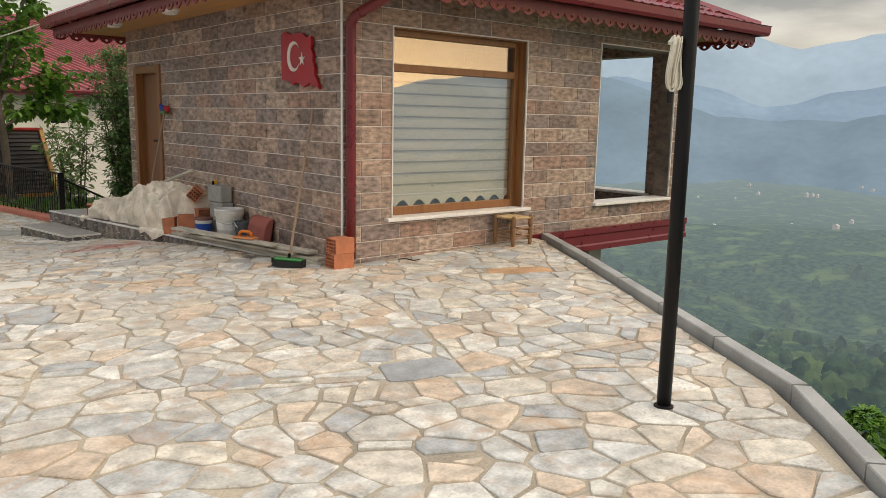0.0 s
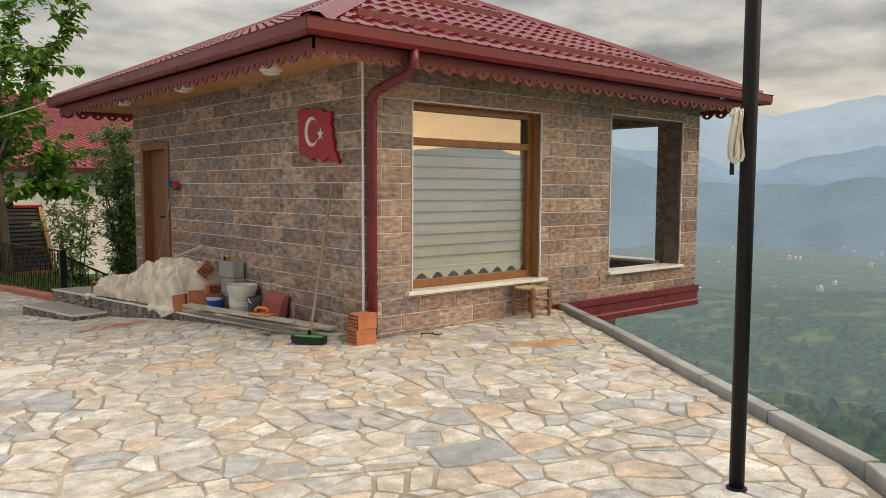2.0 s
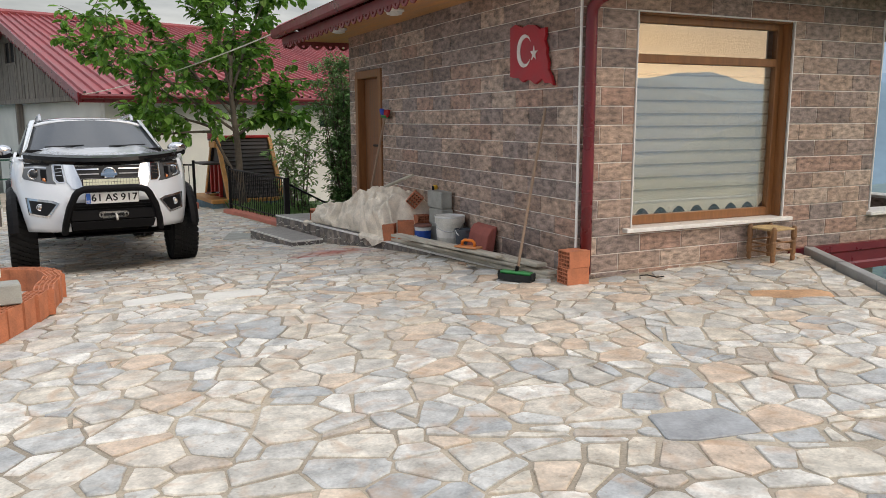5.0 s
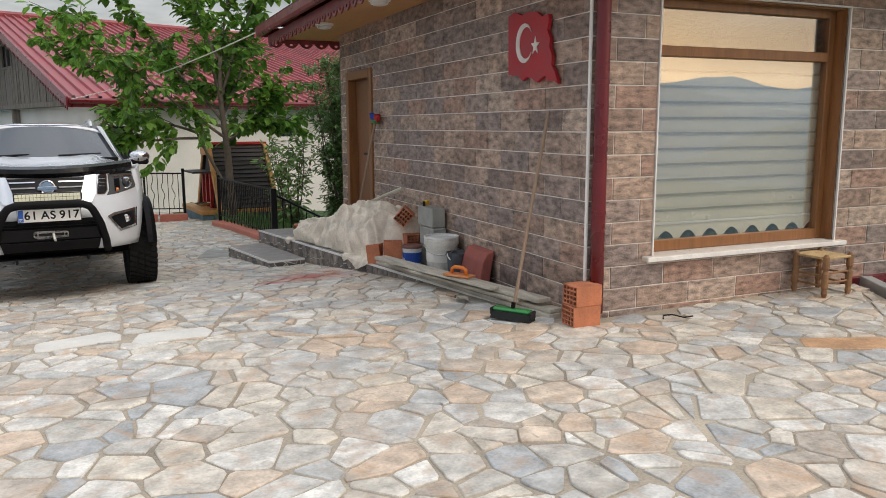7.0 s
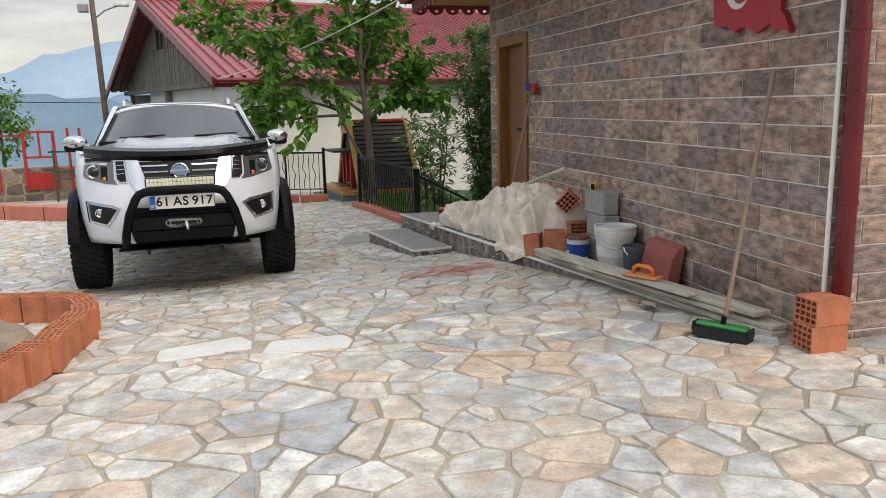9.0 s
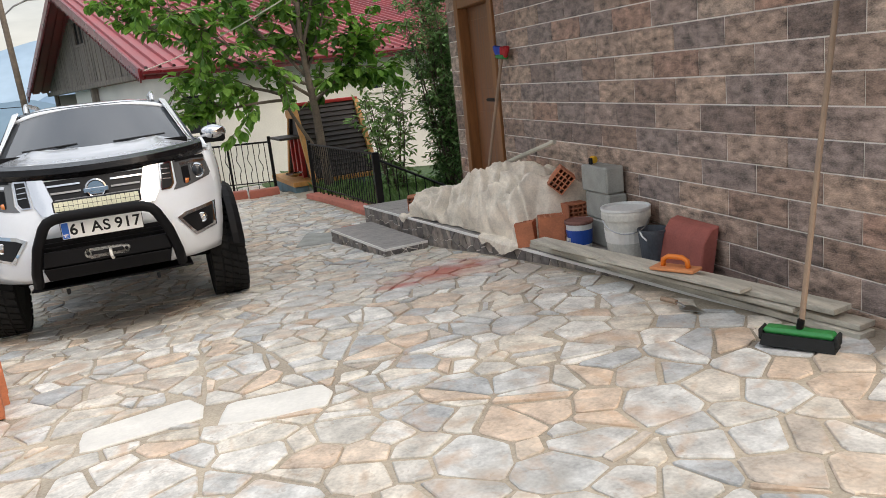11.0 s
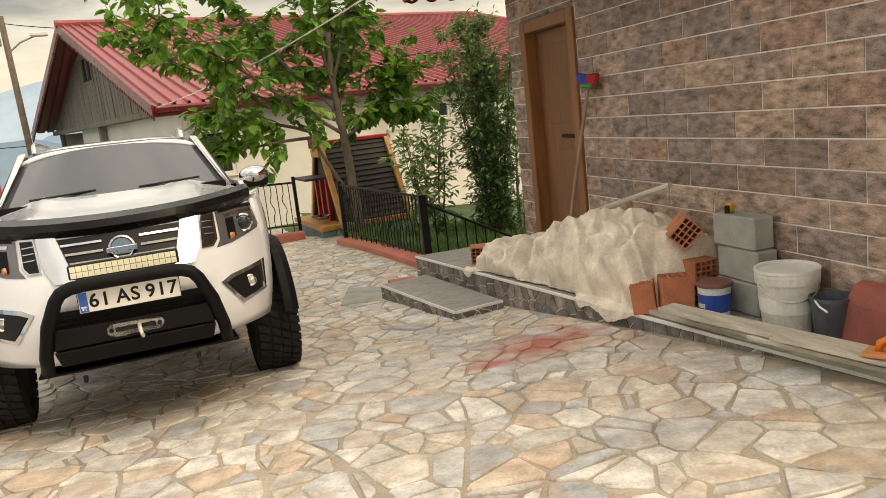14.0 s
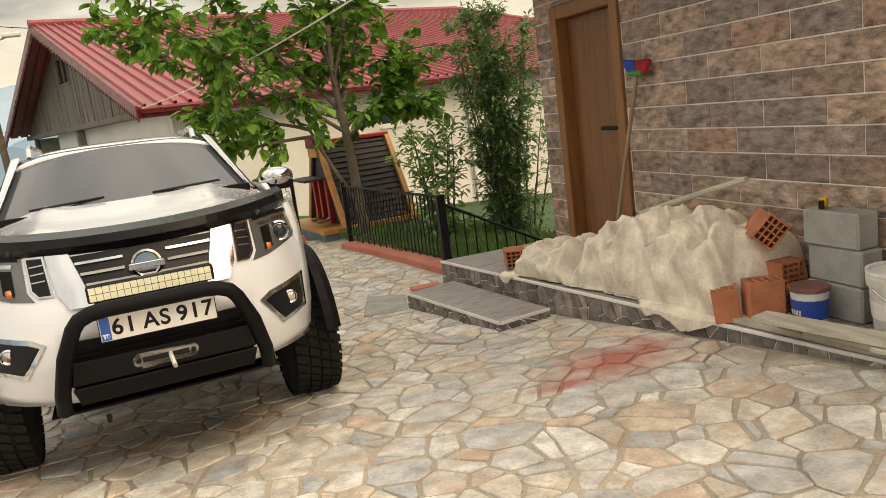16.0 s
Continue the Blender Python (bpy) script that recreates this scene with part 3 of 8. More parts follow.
# white corner strips and sills
tagged(part("trim_corner", boxes((CX - 0.014, CX + 0.008, CY - 0.014, CY + 0.008, 0.03, 2.84), bevel=0.004), M_TRIM), "white corner strip on the tiled wall", "trim", kind="structure")
bm = boxes((WIN[0] - 0.012, WIN[0], CY - 0.008, CY + 0.02, WIN[2], WIN[3] + 0.012), (WIN[1], WIN[1] + 0.012, CY - 0.008, CY + 0.02, WIN[2], WIN[3] + 0.012), (WIN[0], WIN[1], CY - 0.008, CY + 0.02, WIN[3], WIN[3] + 0.012))
tagged(part("trim_window", bm, M_TRIM), "white strip round the window opening", "trim", kind="structure")
tagged(part("trim_veranda", boxes((VER[0] - 0.012, VER[0], CY - 0.008, CY + 0.02, VER[2] + 0.04, VER[3]), (VER[1], VER[1] + 0.012, CY - 0.008, CY + 0.02, VER[2] + 0.04, VER[3])), M_TRIM), "white strips beside the veranda opening", "trim", kind="structure")
tagged(part("window_sill", boxes((4.66, 6.80, CY - 0.07, CY + 0.15, 0.425, 0.465), bevel=0.006), M_MARBLE), "white marble window sill with a worn edge", "sill", kind="structure")
tagged(part("veranda_sill", boxes((8.03, 9.78, CY - 0.06, CY + 0.28, 0.405, 0.445), bevel=0.006), M_MARBLE), "white marble sill of the veranda opening", "sill", kind="structure")
tagged(part("east_sill", boxes((CX2 - 0.30, CX2 + 0.05, 7.02, 11.62, 0.405, 0.445), bevel=0.006), M_MARBLE), "white marble sill of the far veranda opening", "sill", kind="structure")


# ---- roof ----
def roof_slope(bm, p0, p1, apex, wave=0.20, course=0.34):
    """One hip slope with pressed metal tiles: waves along the eave, a small step at each course."""
    p0, p1, apex = Vector(p0), Vector(p1), Vector(apex)
    along = (p1 - p0).normalized()
    foot = p0 + along * (apex - p0).dot(along)
    up = (apex - foot)
    length = up.length
    up.normalize()
    nrm = along.cross(up).normalized()
    if nrm.z < 0:
        nrm = -nrm
    a0, a1, af = 0.0, (p1 - p0).length, (foot - p0).dot(along)
    n = int(length / course) + 1
    for k in range(n):
        lines = []
        for s, lift in ((k * course, 0.030), (min((k + 1) * course, length), 0.004)):
            f = s / length
            x0, x1 = sub(a0, af, f), sub(a1, af, f)
            cols = max(1, int((x1 - x0) / (wave / 6)))
            lines.append((s, lift, x0, x1))
        s0, l0, x0, x1 = lines[0]
        s1, l1, u0, u1 = lines[1]
        cols = max(1, int((x1 - x0) / (wave / 6)))
        bot, top, ris = [], [], []
        for c in range(cols + 1):
            x = sub(x0, x1, c / cols)
            xt = min(max(x, u0), u1)
            w = 0.016 * math.sin(2 * math.pi * x / wave)
            wt = 0.016 * math.sin(2 * math.pi * xt / wave)
            bot.append(bm.verts.new(p0 + along * x + up * s0 + nrm * (l0 + w)))
            top.append(bm.verts.new(p0 + along * xt + up * s1 + nrm * (l1 + wt)))
            ris.append(bm.verts.new(p0 + along * x + up * s0 + nrm * (0.0 + w)))
        for c in range(cols):
            bm.faces.new((bot[c], bot[c + 1], top[c + 1], top[c]))
            bm.faces.new((ris[c], ris[c + 1], bot[c + 1], bot[c]))


roof = thing("roof", pose(0, 0, 0), "hipped burgundy metal tile roof of the cabin", "roof", kind="structure")
RC = [(EAVE_X0, EAVE_Y0), (EAVE_X1, EAVE_Y0), (EAVE_X1, EAVE_Y1), (EAVE_X0, EAVE_Y1)]
for i in range(4):
    bm = bmesh.new()
    roof_slope(bm, (*RC[i], EAVE_Z), (*RC[(i + 1) % 4], EAVE_Z), APEX)
    part("roof_slope", bm, M_ROOF, roof)
for i in range(4):
    bm = bmesh.new()
    a, b = Vector((*RC[i], EAVE_Z + 0.035)), APEX + Vector((0, 0, 0.03))
    d = (b - a).normalized()
    s = d.cross(Vector((0, 0, 1))).normalized()
    u = s.cross(d)
    prof = [s * -0.15 + u * -0.045, s * -0.07 + u * 0.025, u * 0.04, s * 0.07 + u * 0.025, s * 0.15 + u * -0.045]
    v0, v1 = [bm.verts.new(a + q) for q in prof], [bm.verts.new(b + q) for q in prof]
    for k in range(4):
        bm.faces.new((v0[k], v0[k + 1], v1[k + 1], v1[k]))
    part("hip_cap", bm, M_ROOF, roof)
# snow guards on the slope over the window
for f0, f1, k in ((0.05, 0.90, 0.10), (0.16, 0.62, 0.52)):
    a, b = Vector((*RC[0], EAVE_Z)), Vector((*RC[1], EAVE_Z))
    pa, pb = a.lerp(APEX, k), b.lerp(APEX, k)
    bm = bmesh.new()
    box_pts = [pa.lerp(pb, f0) + Vector((0, 0, 0.03)), pa.lerp(pb, f1) + Vector((0, 0, 0.03))]
    prism(bm, [box_pts[0], box_pts[1], box_pts[1] + Vector((0, 0, 0.07)), box_pts[0] + Vector((0, 0, 0.07))], (0, 0.02, 0))
    part("snow_guard", bm, M_LACQ, roof)
# soffit boards
bm = bmesh.new()
k = 0
y = EAVE_Y0 + 0.06
box(bm, EAVE_X0 + 0.05, CX - 0.0, EAVE_Y0 + 0.05, EAVE_Y1 - 0.05, 2.755, 2.775)
box(bm, CX + 0.002, EAVE_X1 - 0.05, EAVE_Y0 + 0.05, CY - 0.0, 2.755, 2.775)
box(bm, CX2 + 0.0, EAVE_X1 - 0.05, CY + 0.002, EAVE_Y1 - 0.05, 2.755, 2.775)
box(bm, CX + 0.002, CX2 - 0.002, CY2, EAVE_Y1 - 0.05, 2.755, 2.775)
part("soffit", bm, M_SOFFIT, roof, "varnished pine soffit")


def fascia(name, a, b, out):
    """Fascia with a scalloped lower edge and pierced round holes; out: its outward normal."""
    a, b, out = Vector(a), Vector(b), Vector(out)
    d = b - a
    n = round(d.length / 0.235)
    d /= n
    bm = bmesh.new()
    for k in range(n):
        p = a + d * k
        q = p + d
        top = [p + Vector((0, 0, 2.80)), q + Vector((0, 0, 2.80))]
        low = []
        for i in range(9):
            u = i / 8
            drop = 0.075 * math.sin(math.pi * min(1, max(0, (u - 0.04) / 0.92))) ** 0.7
            low.append(p + d * u + Vector((0, 0, 2.70 - drop)))
        mid = [p + d * (i / 8) + Vector((0, 0, 2.705)) for i in range(9)]
        prism(bm, [top[0], top[1], mid[-1], mid[0]], out * 0.02)
        # lobe with a crescent-shaped opening
        c = p + d * 0.5 + Vector((0, 0, 2.675))
        e = d.normalized()
        hole = [c + e * (0.026 * math.cos(t)) + Vector((0, 0, 0.019 * math.sin(t))) for t in [math.pi - math.pi * i / 8 for i in range(9)]]
        hole_l = [c + e * (0.026 * math.cos(t)) + Vector((0, 0, 0.019 * math.sin(t))) for t in [math.pi + math.pi * i / 8 for i in range(9)]]
        for i in range(8):
            prism(bm, [mid[i], mid[i + 1], hole[i + 1], hole[i]], out * 0.018)
            prism(bm, [hole_l[i], hole_l[i + 1], low[i + 1], low[i]], out * 0.018)
    return part(name, bm, M_FASCIA, roof, "scalloped dusky red fascia with pierced crescents")


fascia("fascia", (EAVE_X0 + 0.03, EAVE_Y0 + 0.05, 0), (EAVE_X1 - 0.03, EAVE_Y0 + 0.05, 0), (0, -1, 0))
fascia("fascia", (EAVE_X0 + 0.05, EAVE_Y1 - 0.03, 0), (EAVE_X0 + 0.05, EAVE_Y0 + 0.03, 0), (-1, 0, 0))
fascia("fascia", (EAVE_X1 - 0.05, EAVE_Y0 + 0.03, 0), (EAVE_X1 - 0.05, EAVE_Y1 - 0.03, 0), (1, 0, 0))
fascia("fascia", (EAVE_X1 - 0.03, EAVE_Y1 - 0.05, 0), (EAVE_X0 + 0.03, EAVE_Y1 - 0.05, 0), (0, 1, 0))
# gutters
GUT = [(0, -0.01), (-0.055, -0.14), (-0.105, -0.14), (-0.12, -0.10), (-0.125, -0.01), (-0.135, 0.0), (-0.12, 0.0), (-0.105, -0.10), (-0.06, -0.125), (-0.02, -0.02)]
for (ax, ay), (bx, by) in zip(RC, RC[1:] + RC[:1]):
    d = Vector((bx - ax, by - ay, 0)).normalized()
    out = Vector((d.y, -d.x, 0))
    bm = bmesh.new()
    ext = 0.13
    v0 = [bm.verts.new(Vector((ax, ay, EAVE_Z)) - d * (-o * 0.97) + out * (-o) + Vector((0, 0, h))) for o, h in GUT]
    v1 = [bm.verts.new(Vector((bx, by, EAVE_Z)) + d * (-o * 0.97) + out * (-o) + Vector((0, 0, h))) for o, h in GUT]
    for i in range(len(GUT)):
        j = (i + 1) % len(GUT)
        bm.faces.new((v0[i], v0[j], v1[j], v1[i]))
    bmesh.ops.recalc_face_normals(bm, faces=bm.faces)
    part("gutter", bm, M_LACQ, roof, "glossy dark red metal gutter")
# downpipe at the corner, with swan neck and clips
dp = thing("downpipe", pose(0, 0, 0), "glossy dark red downpipe at the cabin corner", "downpipe", kind="structure")
bm = bmesh.new()
tube(bm, [(4.29, EAVE_Y0 - 0.06, 2.80), (4.29, EAVE_Y0 - 0.06, 2.66), (4.28, EAVE_Y0 - 0.02, 2.60), (4.215, 6.40, 2.47), (4.20, 6.465, 2.41), (4.20, 6.475, 2.32), (4.20, 6.475, 0.9), (4.20, 6.475, 0.085)], 0.051, 14)
part("pipe", bm, M_LACQ, dp, smooth=True)
bm = bmesh.new()
lathe(bm, [(0.051, 0), (0.060, 0.003), (0.060, 0.05), (0.051, 0.053)], 14, (4.29, EAVE_Y0 - 0.06, 2.62))
part("outlet", bm, M_LACQ, dp)
for z in (0.82, 1.75):
    part("clip", lathe(bmesh.new(), [(0.0515, 0), (0.056, 0.002), (0.056, 0.028), (0.0515, 0.03)], 14, (4.20, 6.475, z)), M_LACQ, dp)


# ---- window and blind ----
def coated_glass():
    m = bpy.data.materials.new("coated_glass")
    m.use_nodes = True
    n, l = m.node_tree.nodes, m.node_tree.links
    n.remove(n["Principled BSDF"])
    tr, gl, mx = n.new("ShaderNodeBsdfTransparent"), n.new("ShaderNodeBsdfGlossy"), n.new("ShaderNodeMixShader")
    tr.inputs[0].default_value = (0.95, 0.96, 0.95, 1)
    gl.inputs["Roughness"].default_value = 0.0
    mx.inputs[0].default_value = 0.22
    l.new(tr.outputs[0], mx.inputs[1])
    l.new(gl.outputs[0], mx.inputs[2])
    l.new(mx.outputs[0], n["Material Output"].inputs[0])
    return m


M_COATED = coated_glass()
M_BLIND = mat("blind_fabric", (0.80, 0.75, 0.62), 0.9, vary=0.06, scale=3, fine=150, bump=0.1)
M_BLIND2 = mat("blind_sheer", (0.36, 0.33, 0.26), 0.9, vary=0.06, scale=3, fine=150, bump=0.1)
win = thing("window_1", pose(0, 0, 0), "large brown-framed window with reflective glass", "window", kind="structure")
FY = CY + 0.13
part("window_frame", boxes((WIN[0] + .002, WIN[0] + 0.075, FY, FY + 0.07, 0.467, WIN[3]), (WIN[1] - 0.075, WIN[1] - .002, FY, FY + 0.07, 0.467, WIN[3]), (WIN[0] + 0.075, WIN[1] - 0.075, FY, FY + 0.07, 2.345, WIN[3]), (WIN[0] + 0.075, WIN[1] - 0.075, FY, FY + 0.07, 0.467, 0.555), (WIN[0] + 0.075, WIN[1] - 0.075, FY - 0.006, FY + 0.07, 1.985, 2.065), bevel=0.006), M_FRAMEWOOD, win, "woodgrain brown frame")
part("reveal_lining", boxes((WIN[1] - 0.012, WIN[1] - .001, CY + 0.022, FY - .002, 0.467, WIN[3]), (WIN[0] + .001, WIN[0] + 0.012, CY + 0.022, FY - .002, 0.467, WIN[3]), (WIN[0] + 0.012, WIN[1] - 0.012, CY + 0.022, FY - .002, WIN[3] - 0.012, WIN[3])), M_FRAMEWOOD, win)
for z0, z1 in ((0.55, 1.99), (2.06, 2.35)):
    g = part("pane", boxes((WIN[0] + 0.07, WIN[1] - 0.07, FY + 0.035, FY + 0.039, z0, z1)), M_COATED, win)
    g.visible_shadow = False
blind = thing("roller_blind", pose(0, 0, 0), "cream banded roller blind with a scalloped hem, let down", "blind")
BY = FY + 0.07
for k in range(11):
    z1 = 2.02 - k * 0.122
    bm = bmesh.new()
    prism(bm, [(WIN[0] + 0.05, BY, z1), (WIN[0] + 0.05, BY + 0.028, z1 - 0.128), (WIN[0] + 0.05, BY + 0.032, z1 - 0.128), (WIN[0] + 0.05, BY + 0.004, z1)], (WIN[1] - WIN[0] - 0.1, 0, 0))
    part("band", bm, M_BLIND, blind)
    part("band_seam", boxes((WIN[0] + 0.05, WIN[1] - 0.05, BY - 0.006, BY + 0.002, z1 - 0.022, z1 - 0.004)), M_BLIND2, blind, "greyer sheer seam")
part("hem_bar", boxes((WIN[0] + 0.05, WIN[1] - 0.05, BY - 0.01, BY + 0.012, 0.665, 0.685), bevel=0.003), M_TRIM, blind)
bm = bmesh.new()
N = 8
w = (WIN[1] - WIN[0] - 0.1) / N
pts_top, pts_low = [], []
for i in range(N * 8 + 1):
    u = i / 8
    pts_top.append((WIN[0] + 0.05 + u * w, BY, 0.665))
    pts_low.append((WIN[0] + 0.05 + u * w, BY, 0.585 + 0.030 * math.cos(2 * math.pi * u) - 0.012 * (1 if i % 8 in (3, 4, 5) else 0)))
for i in range(N * 8):
    prism(bm, [pts_top[i], pts_top[i + 1], pts_low[i + 1], pts_low[i]], (0, 0.003, 0))
part("scalloped_hem", bm, M_BLIND, blind)
part("roller_tube", tube(bmesh.new(), [(WIN[0] + 0.03, BY + 0.02, 2.38), (WIN[1] - 0.03, BY + 0.02, 2.38)], 0.03, 10), M_TRIM, blind)

# ---- door ----
door = thing("door_1", pose(0, 0, 0), "closed brown wooden door in a wide wooden frame", "door", kind="structure")
part("door_frame", boxes((CX - 0.02, CX + 0.20, DOOR[0] - 0.03, DOOR[0] + 0.085, 0.0, 2.205), (CX - 0.02, CX + 0.20, DOOR[1] - 0.085, DOOR[1] + 0.03, 0.0, 2.205), (CX - 0.02, CX + 0.20, DOOR[0] + 0.085, DOOR[1] - 0.085, 2.09, 2.205), bevel=0.006), M_FRAMEWOOD, door, "lighter brown frame")
leaf = part("door_leaf", boxes((CX + 0.10, CX + 0.145, DOOR[0] + 0.087, DOOR[1] - 0.087, 0.012, 2.085), bevel=0.004), M_DOORWOOD, door)
part("panel", boxes((CX + 0.094, CX + 0.1005, DOOR[0] + 0.20, DOOR[1] - 0.20, 1.20, 1.95), (CX + 0.094, CX + 0.1005, DOOR[0] + 0.20, DOOR[1] - 0.20, 0.18, 0.95), bevel=0.003), M_DOORWOOD, leaf)
h = part("door_handle", boxes((CX + 0.088, CX + 0.0995, DOOR[0] + 0.11, DOOR[0] + 0.17, 0.97, 1.15), bevel=0.003), M_BLACK, leaf, "black metal handle plate")
bm = tube(bmesh.new(), [(CX + 0.09, DOOR[0] + 0.14, 1.09), (CX + 0.035, DOOR[0] + 0.14, 1.09), (CX + 0.03, DOOR[0] + 0.16, 1.09), (CX + 0.03, DOOR[0] + 0.40, 1.09)], 0.019, 8)
tagged(part("lever", bm, M_BLACK, leaf))

# ---- crazy paving by cells ----
def cells(seeds, x0, x1, y0, y1, gap, reach=1.3, weight=None):
    """Convex cells round the seeds inside a rectangle, each shrunk by half the joint."""
    seeds = [Vector((p[0], p[1])) for p in seeds]
    size = reach
    grid = {}
    for i, s in enumerate(seeds):
        grid.setdefault((int(s.x // size), int(s.y // size)), []).append(i)
    out = []
    for i, s in enumerate(seeds):
        poly = [Vector((x0, y0)), Vector((x1, y0)), Vector((x1, y1)), Vector((x0, y1))]
        g = (int(s.x // size), int(s.y // size))
        near = [j for a in (-1, 0, 1) for b in (-1, 0, 1) for j in grid.get((g[0] + a, g[1] + b), ()) if j != i]
        near.sort(key=lambda j: (seeds[j] - s).length_squared)
        for j in near[:26]:
            d = seeds[j] - s
            ln = d.length
            n = d / ln
            lim = ln / 2 - gap / 2
            if weight:
                lim += min(0.35 * ln, max(-0.35 * ln, (weight[i] ** 2 - weight[j] ** 2) / (2 * ln)))
            new_poly = []
            k = len(poly)
            for q in range(k):
                a, b = poly[q], poly[(q + 1) % k]
                da, db = (a - s).dot(n) - lim, (b - s).dot(n) - lim
                if da <= 0:
                    new_poly.append(a)
                if da * db < 0:
                    new_poly.append(a + (b - a) * (da / (da - db)))
            poly = new_poly
            if len(poly) < 3:
                break
        if len(poly) >= 3:
            out.append((i, poly))
    return out


def soften(poly, rnd, cut=0.10, jit=0.007):
    """Knocks off the corners of a stone."""
    out = []
    k = len(poly)
    for q in range(k):
        a, b = poly[q], poly[(q + 1) % k]
        if (b - a).length < 0.03:
            out.append((a + b) / 2)
            continue
        for t in (cut, 1 - cut) if (b - a).length < 0.25 else (cut * 0.8, 0.5, 1 - cut * 0.8):
            p = a + (b - a) * t
            out.append(p + Vector((rnd.uniform(-jit, jit), rnd.uniform(-jit, jit))))
    return out


# ---- porch ledge along the west wall: a wedge in plan ----
PA, PB = Vector((2.88, 12.87, 0)), Vector((4.03, 6.60, 0))
PD = (PB - PA).normalized()
PN = Vector((PD.y, -PD.x, 0))
if PN.x > 0:
    PN = -PN
PL = (PB - PA).length
porch = tagged(part("porch", prism(bmesh.new(), [(PA.x, PA.y, -0.5), (PB.x, PB.y, -0.5), (CX, PB.y, -0.5), (CX, PA.y, -0.5)], (0, 0, 0.485)), M_GROUT), "low porch ledge with slate-grey slabs and a stone mosaic face", "porch", kind="structure")
n = 11
for k in range(n):
    a, b = PA + PD * (PL * k / n + 0.004), PA + PD * (PL * (k + 1) / n - 0.004)
    a, b = a - PN * 0.002, b - PN * 0.002
    part("slab", prism(bmesh.new(), [(a.x, a.y, -0.018), (b.x, b.y, -0.018), (CX - 0.002, b.y, -0.018), (CX - 0.002, a.y, -0.018)], (0, 0, 0.018), bevel=0.003), M_PORCHTOP, porch)
bm = bmesh.new()
prism(bm, [PA + PN * 0.016 + Vector((0, 0, -0.02)), PB + PN * 0.016 + Vector((0, 0, -0.02)), PB - PN * 0.001 + Vector((0, 0, -0.02)), PA - PN * 0.001 + Vector((0, 0, -0.02))], (0, 0, 0.023), bevel=0.003)
part("edge_strip", bm, M_TRIM, porch, "pale metal edge strip")


def mosaic_face(owner, a, d, nrm, length, top, bottom, rnd, size=0.085):
    """Small upright stones set on a vertical face."""
    seeds = []
    x = 0.02
    while x < length:
        z = -0.01
        while z > bottom:
            seeds.append((x + rnd.uniform(-0.035, 0.035), z - rnd.uniform(0.0, 0.09)))
            z -= size * rnd.uniform(1.0, 1.9)
        x += size * rnd.uniform(0.6, 1.3)
    for i, poly in cells(seeds, 0.0, length, bottom, top, 0.010, 0.4):
        if len(poly) < 3:
            continue
        bm = bmesh.new()
        base = [a + d * p.x + Vector((0, 0, p.y)) for p in poly]
        prism(bm, base, nrm * rnd.uniform(0.006, 0.011))
        part("stone", bm, M_PORCHFACE, owner)


rnd = random.Random(11)
mosaic_face(porch, PA, PD, PN, PL, -0.022, -0.36, rnd, 0.10)
S = [Vector((2.40, 12.50, 0)), Vector((2.67, 11.05, 0)), Vector((3.115, 11.13, 0)), Vector((2.88, 12.60, 0))]
step = tagged(part("step", prism(bmesh.new(), [(p.x, p.y, -0.5) for p in S], (0, 0, 0.33)), M_GROUT), "low step with a slate slab and stone mosaic face", "step", kind="structure")
part("slab", prism(bmesh.new(), [(p.x, p.y, -0.172) for p in S], (0, 0, 0.02), bevel=0.003), M_PORCHTOP, step)
sd = (S[1] - S[0]).normalized()
sn = Vector((sd.y, -sd.x, 0))
sn = -sn if sn.x > 0 else sn
mosaic_face(step, S[0], sd, sn, (S[1] - S[0]).length, -0.175, -0.36, rnd)
sd2 = (S[2] - S[1]).normalized()
mosaic_face(step, S[1], sd2, Vector((sd2.y, -sd2.x, 0)), (S[2] - S[1]).length, -0.175, -0.36, rnd)
for a, b, q in ((S[0], S[1], sn), (S[1], S[2], Vector((sd2.y, -sd2.x, 0)))):
    bm = prism(bmesh.new(), [a + q * 0.014 + Vector((0, 0, -0.172)), b + q * 0.014 + Vector((0, 0, -0.172)), b + q * 0.001 + Vector((0, 0, -0.172)), a + q * 0.001 + Vector((0, 0, -0.172))], (0, 0, 0.022))
    part("edge_strip", bm, M_TRIM, step)

# ---- the pickup truck ----
M_SILVER = mat("satin_silver", (0.55, 0.55, 0.55), 0.25, metal=1.0, vary=0.05, bump=0)
M_LED = mat("led_lens", (0.72, 0.72, 0.55), 0.25, vary=0.1, fine=90, bump=0.2)
M_PLATE = mat("plate_white", (0.78, 0.78, 0.76), 0.4, vary=0.05, bump=0)
M_PLATEBLUE = mat("plate_blue", (0.02, 0.13, 0.55), 0.4, vary=0.05, bump=0)
M_AMBER = mat("amber_lens", (0.55, 0.16, 0.03), 0.2, vary=0.1, bump=0, coat=1.0)
M_ALU = mat("cast_aluminium", (0.62, 0.61, 0.58), 0.5, metal=0.2, vary=0.1, bump=0)
M_LAMPBACK = mat("lamp_reflector", (0.085, 0.088, 0.092), 0.2, metal=0.0, vary=0.1, bump=0, coat=1.0)


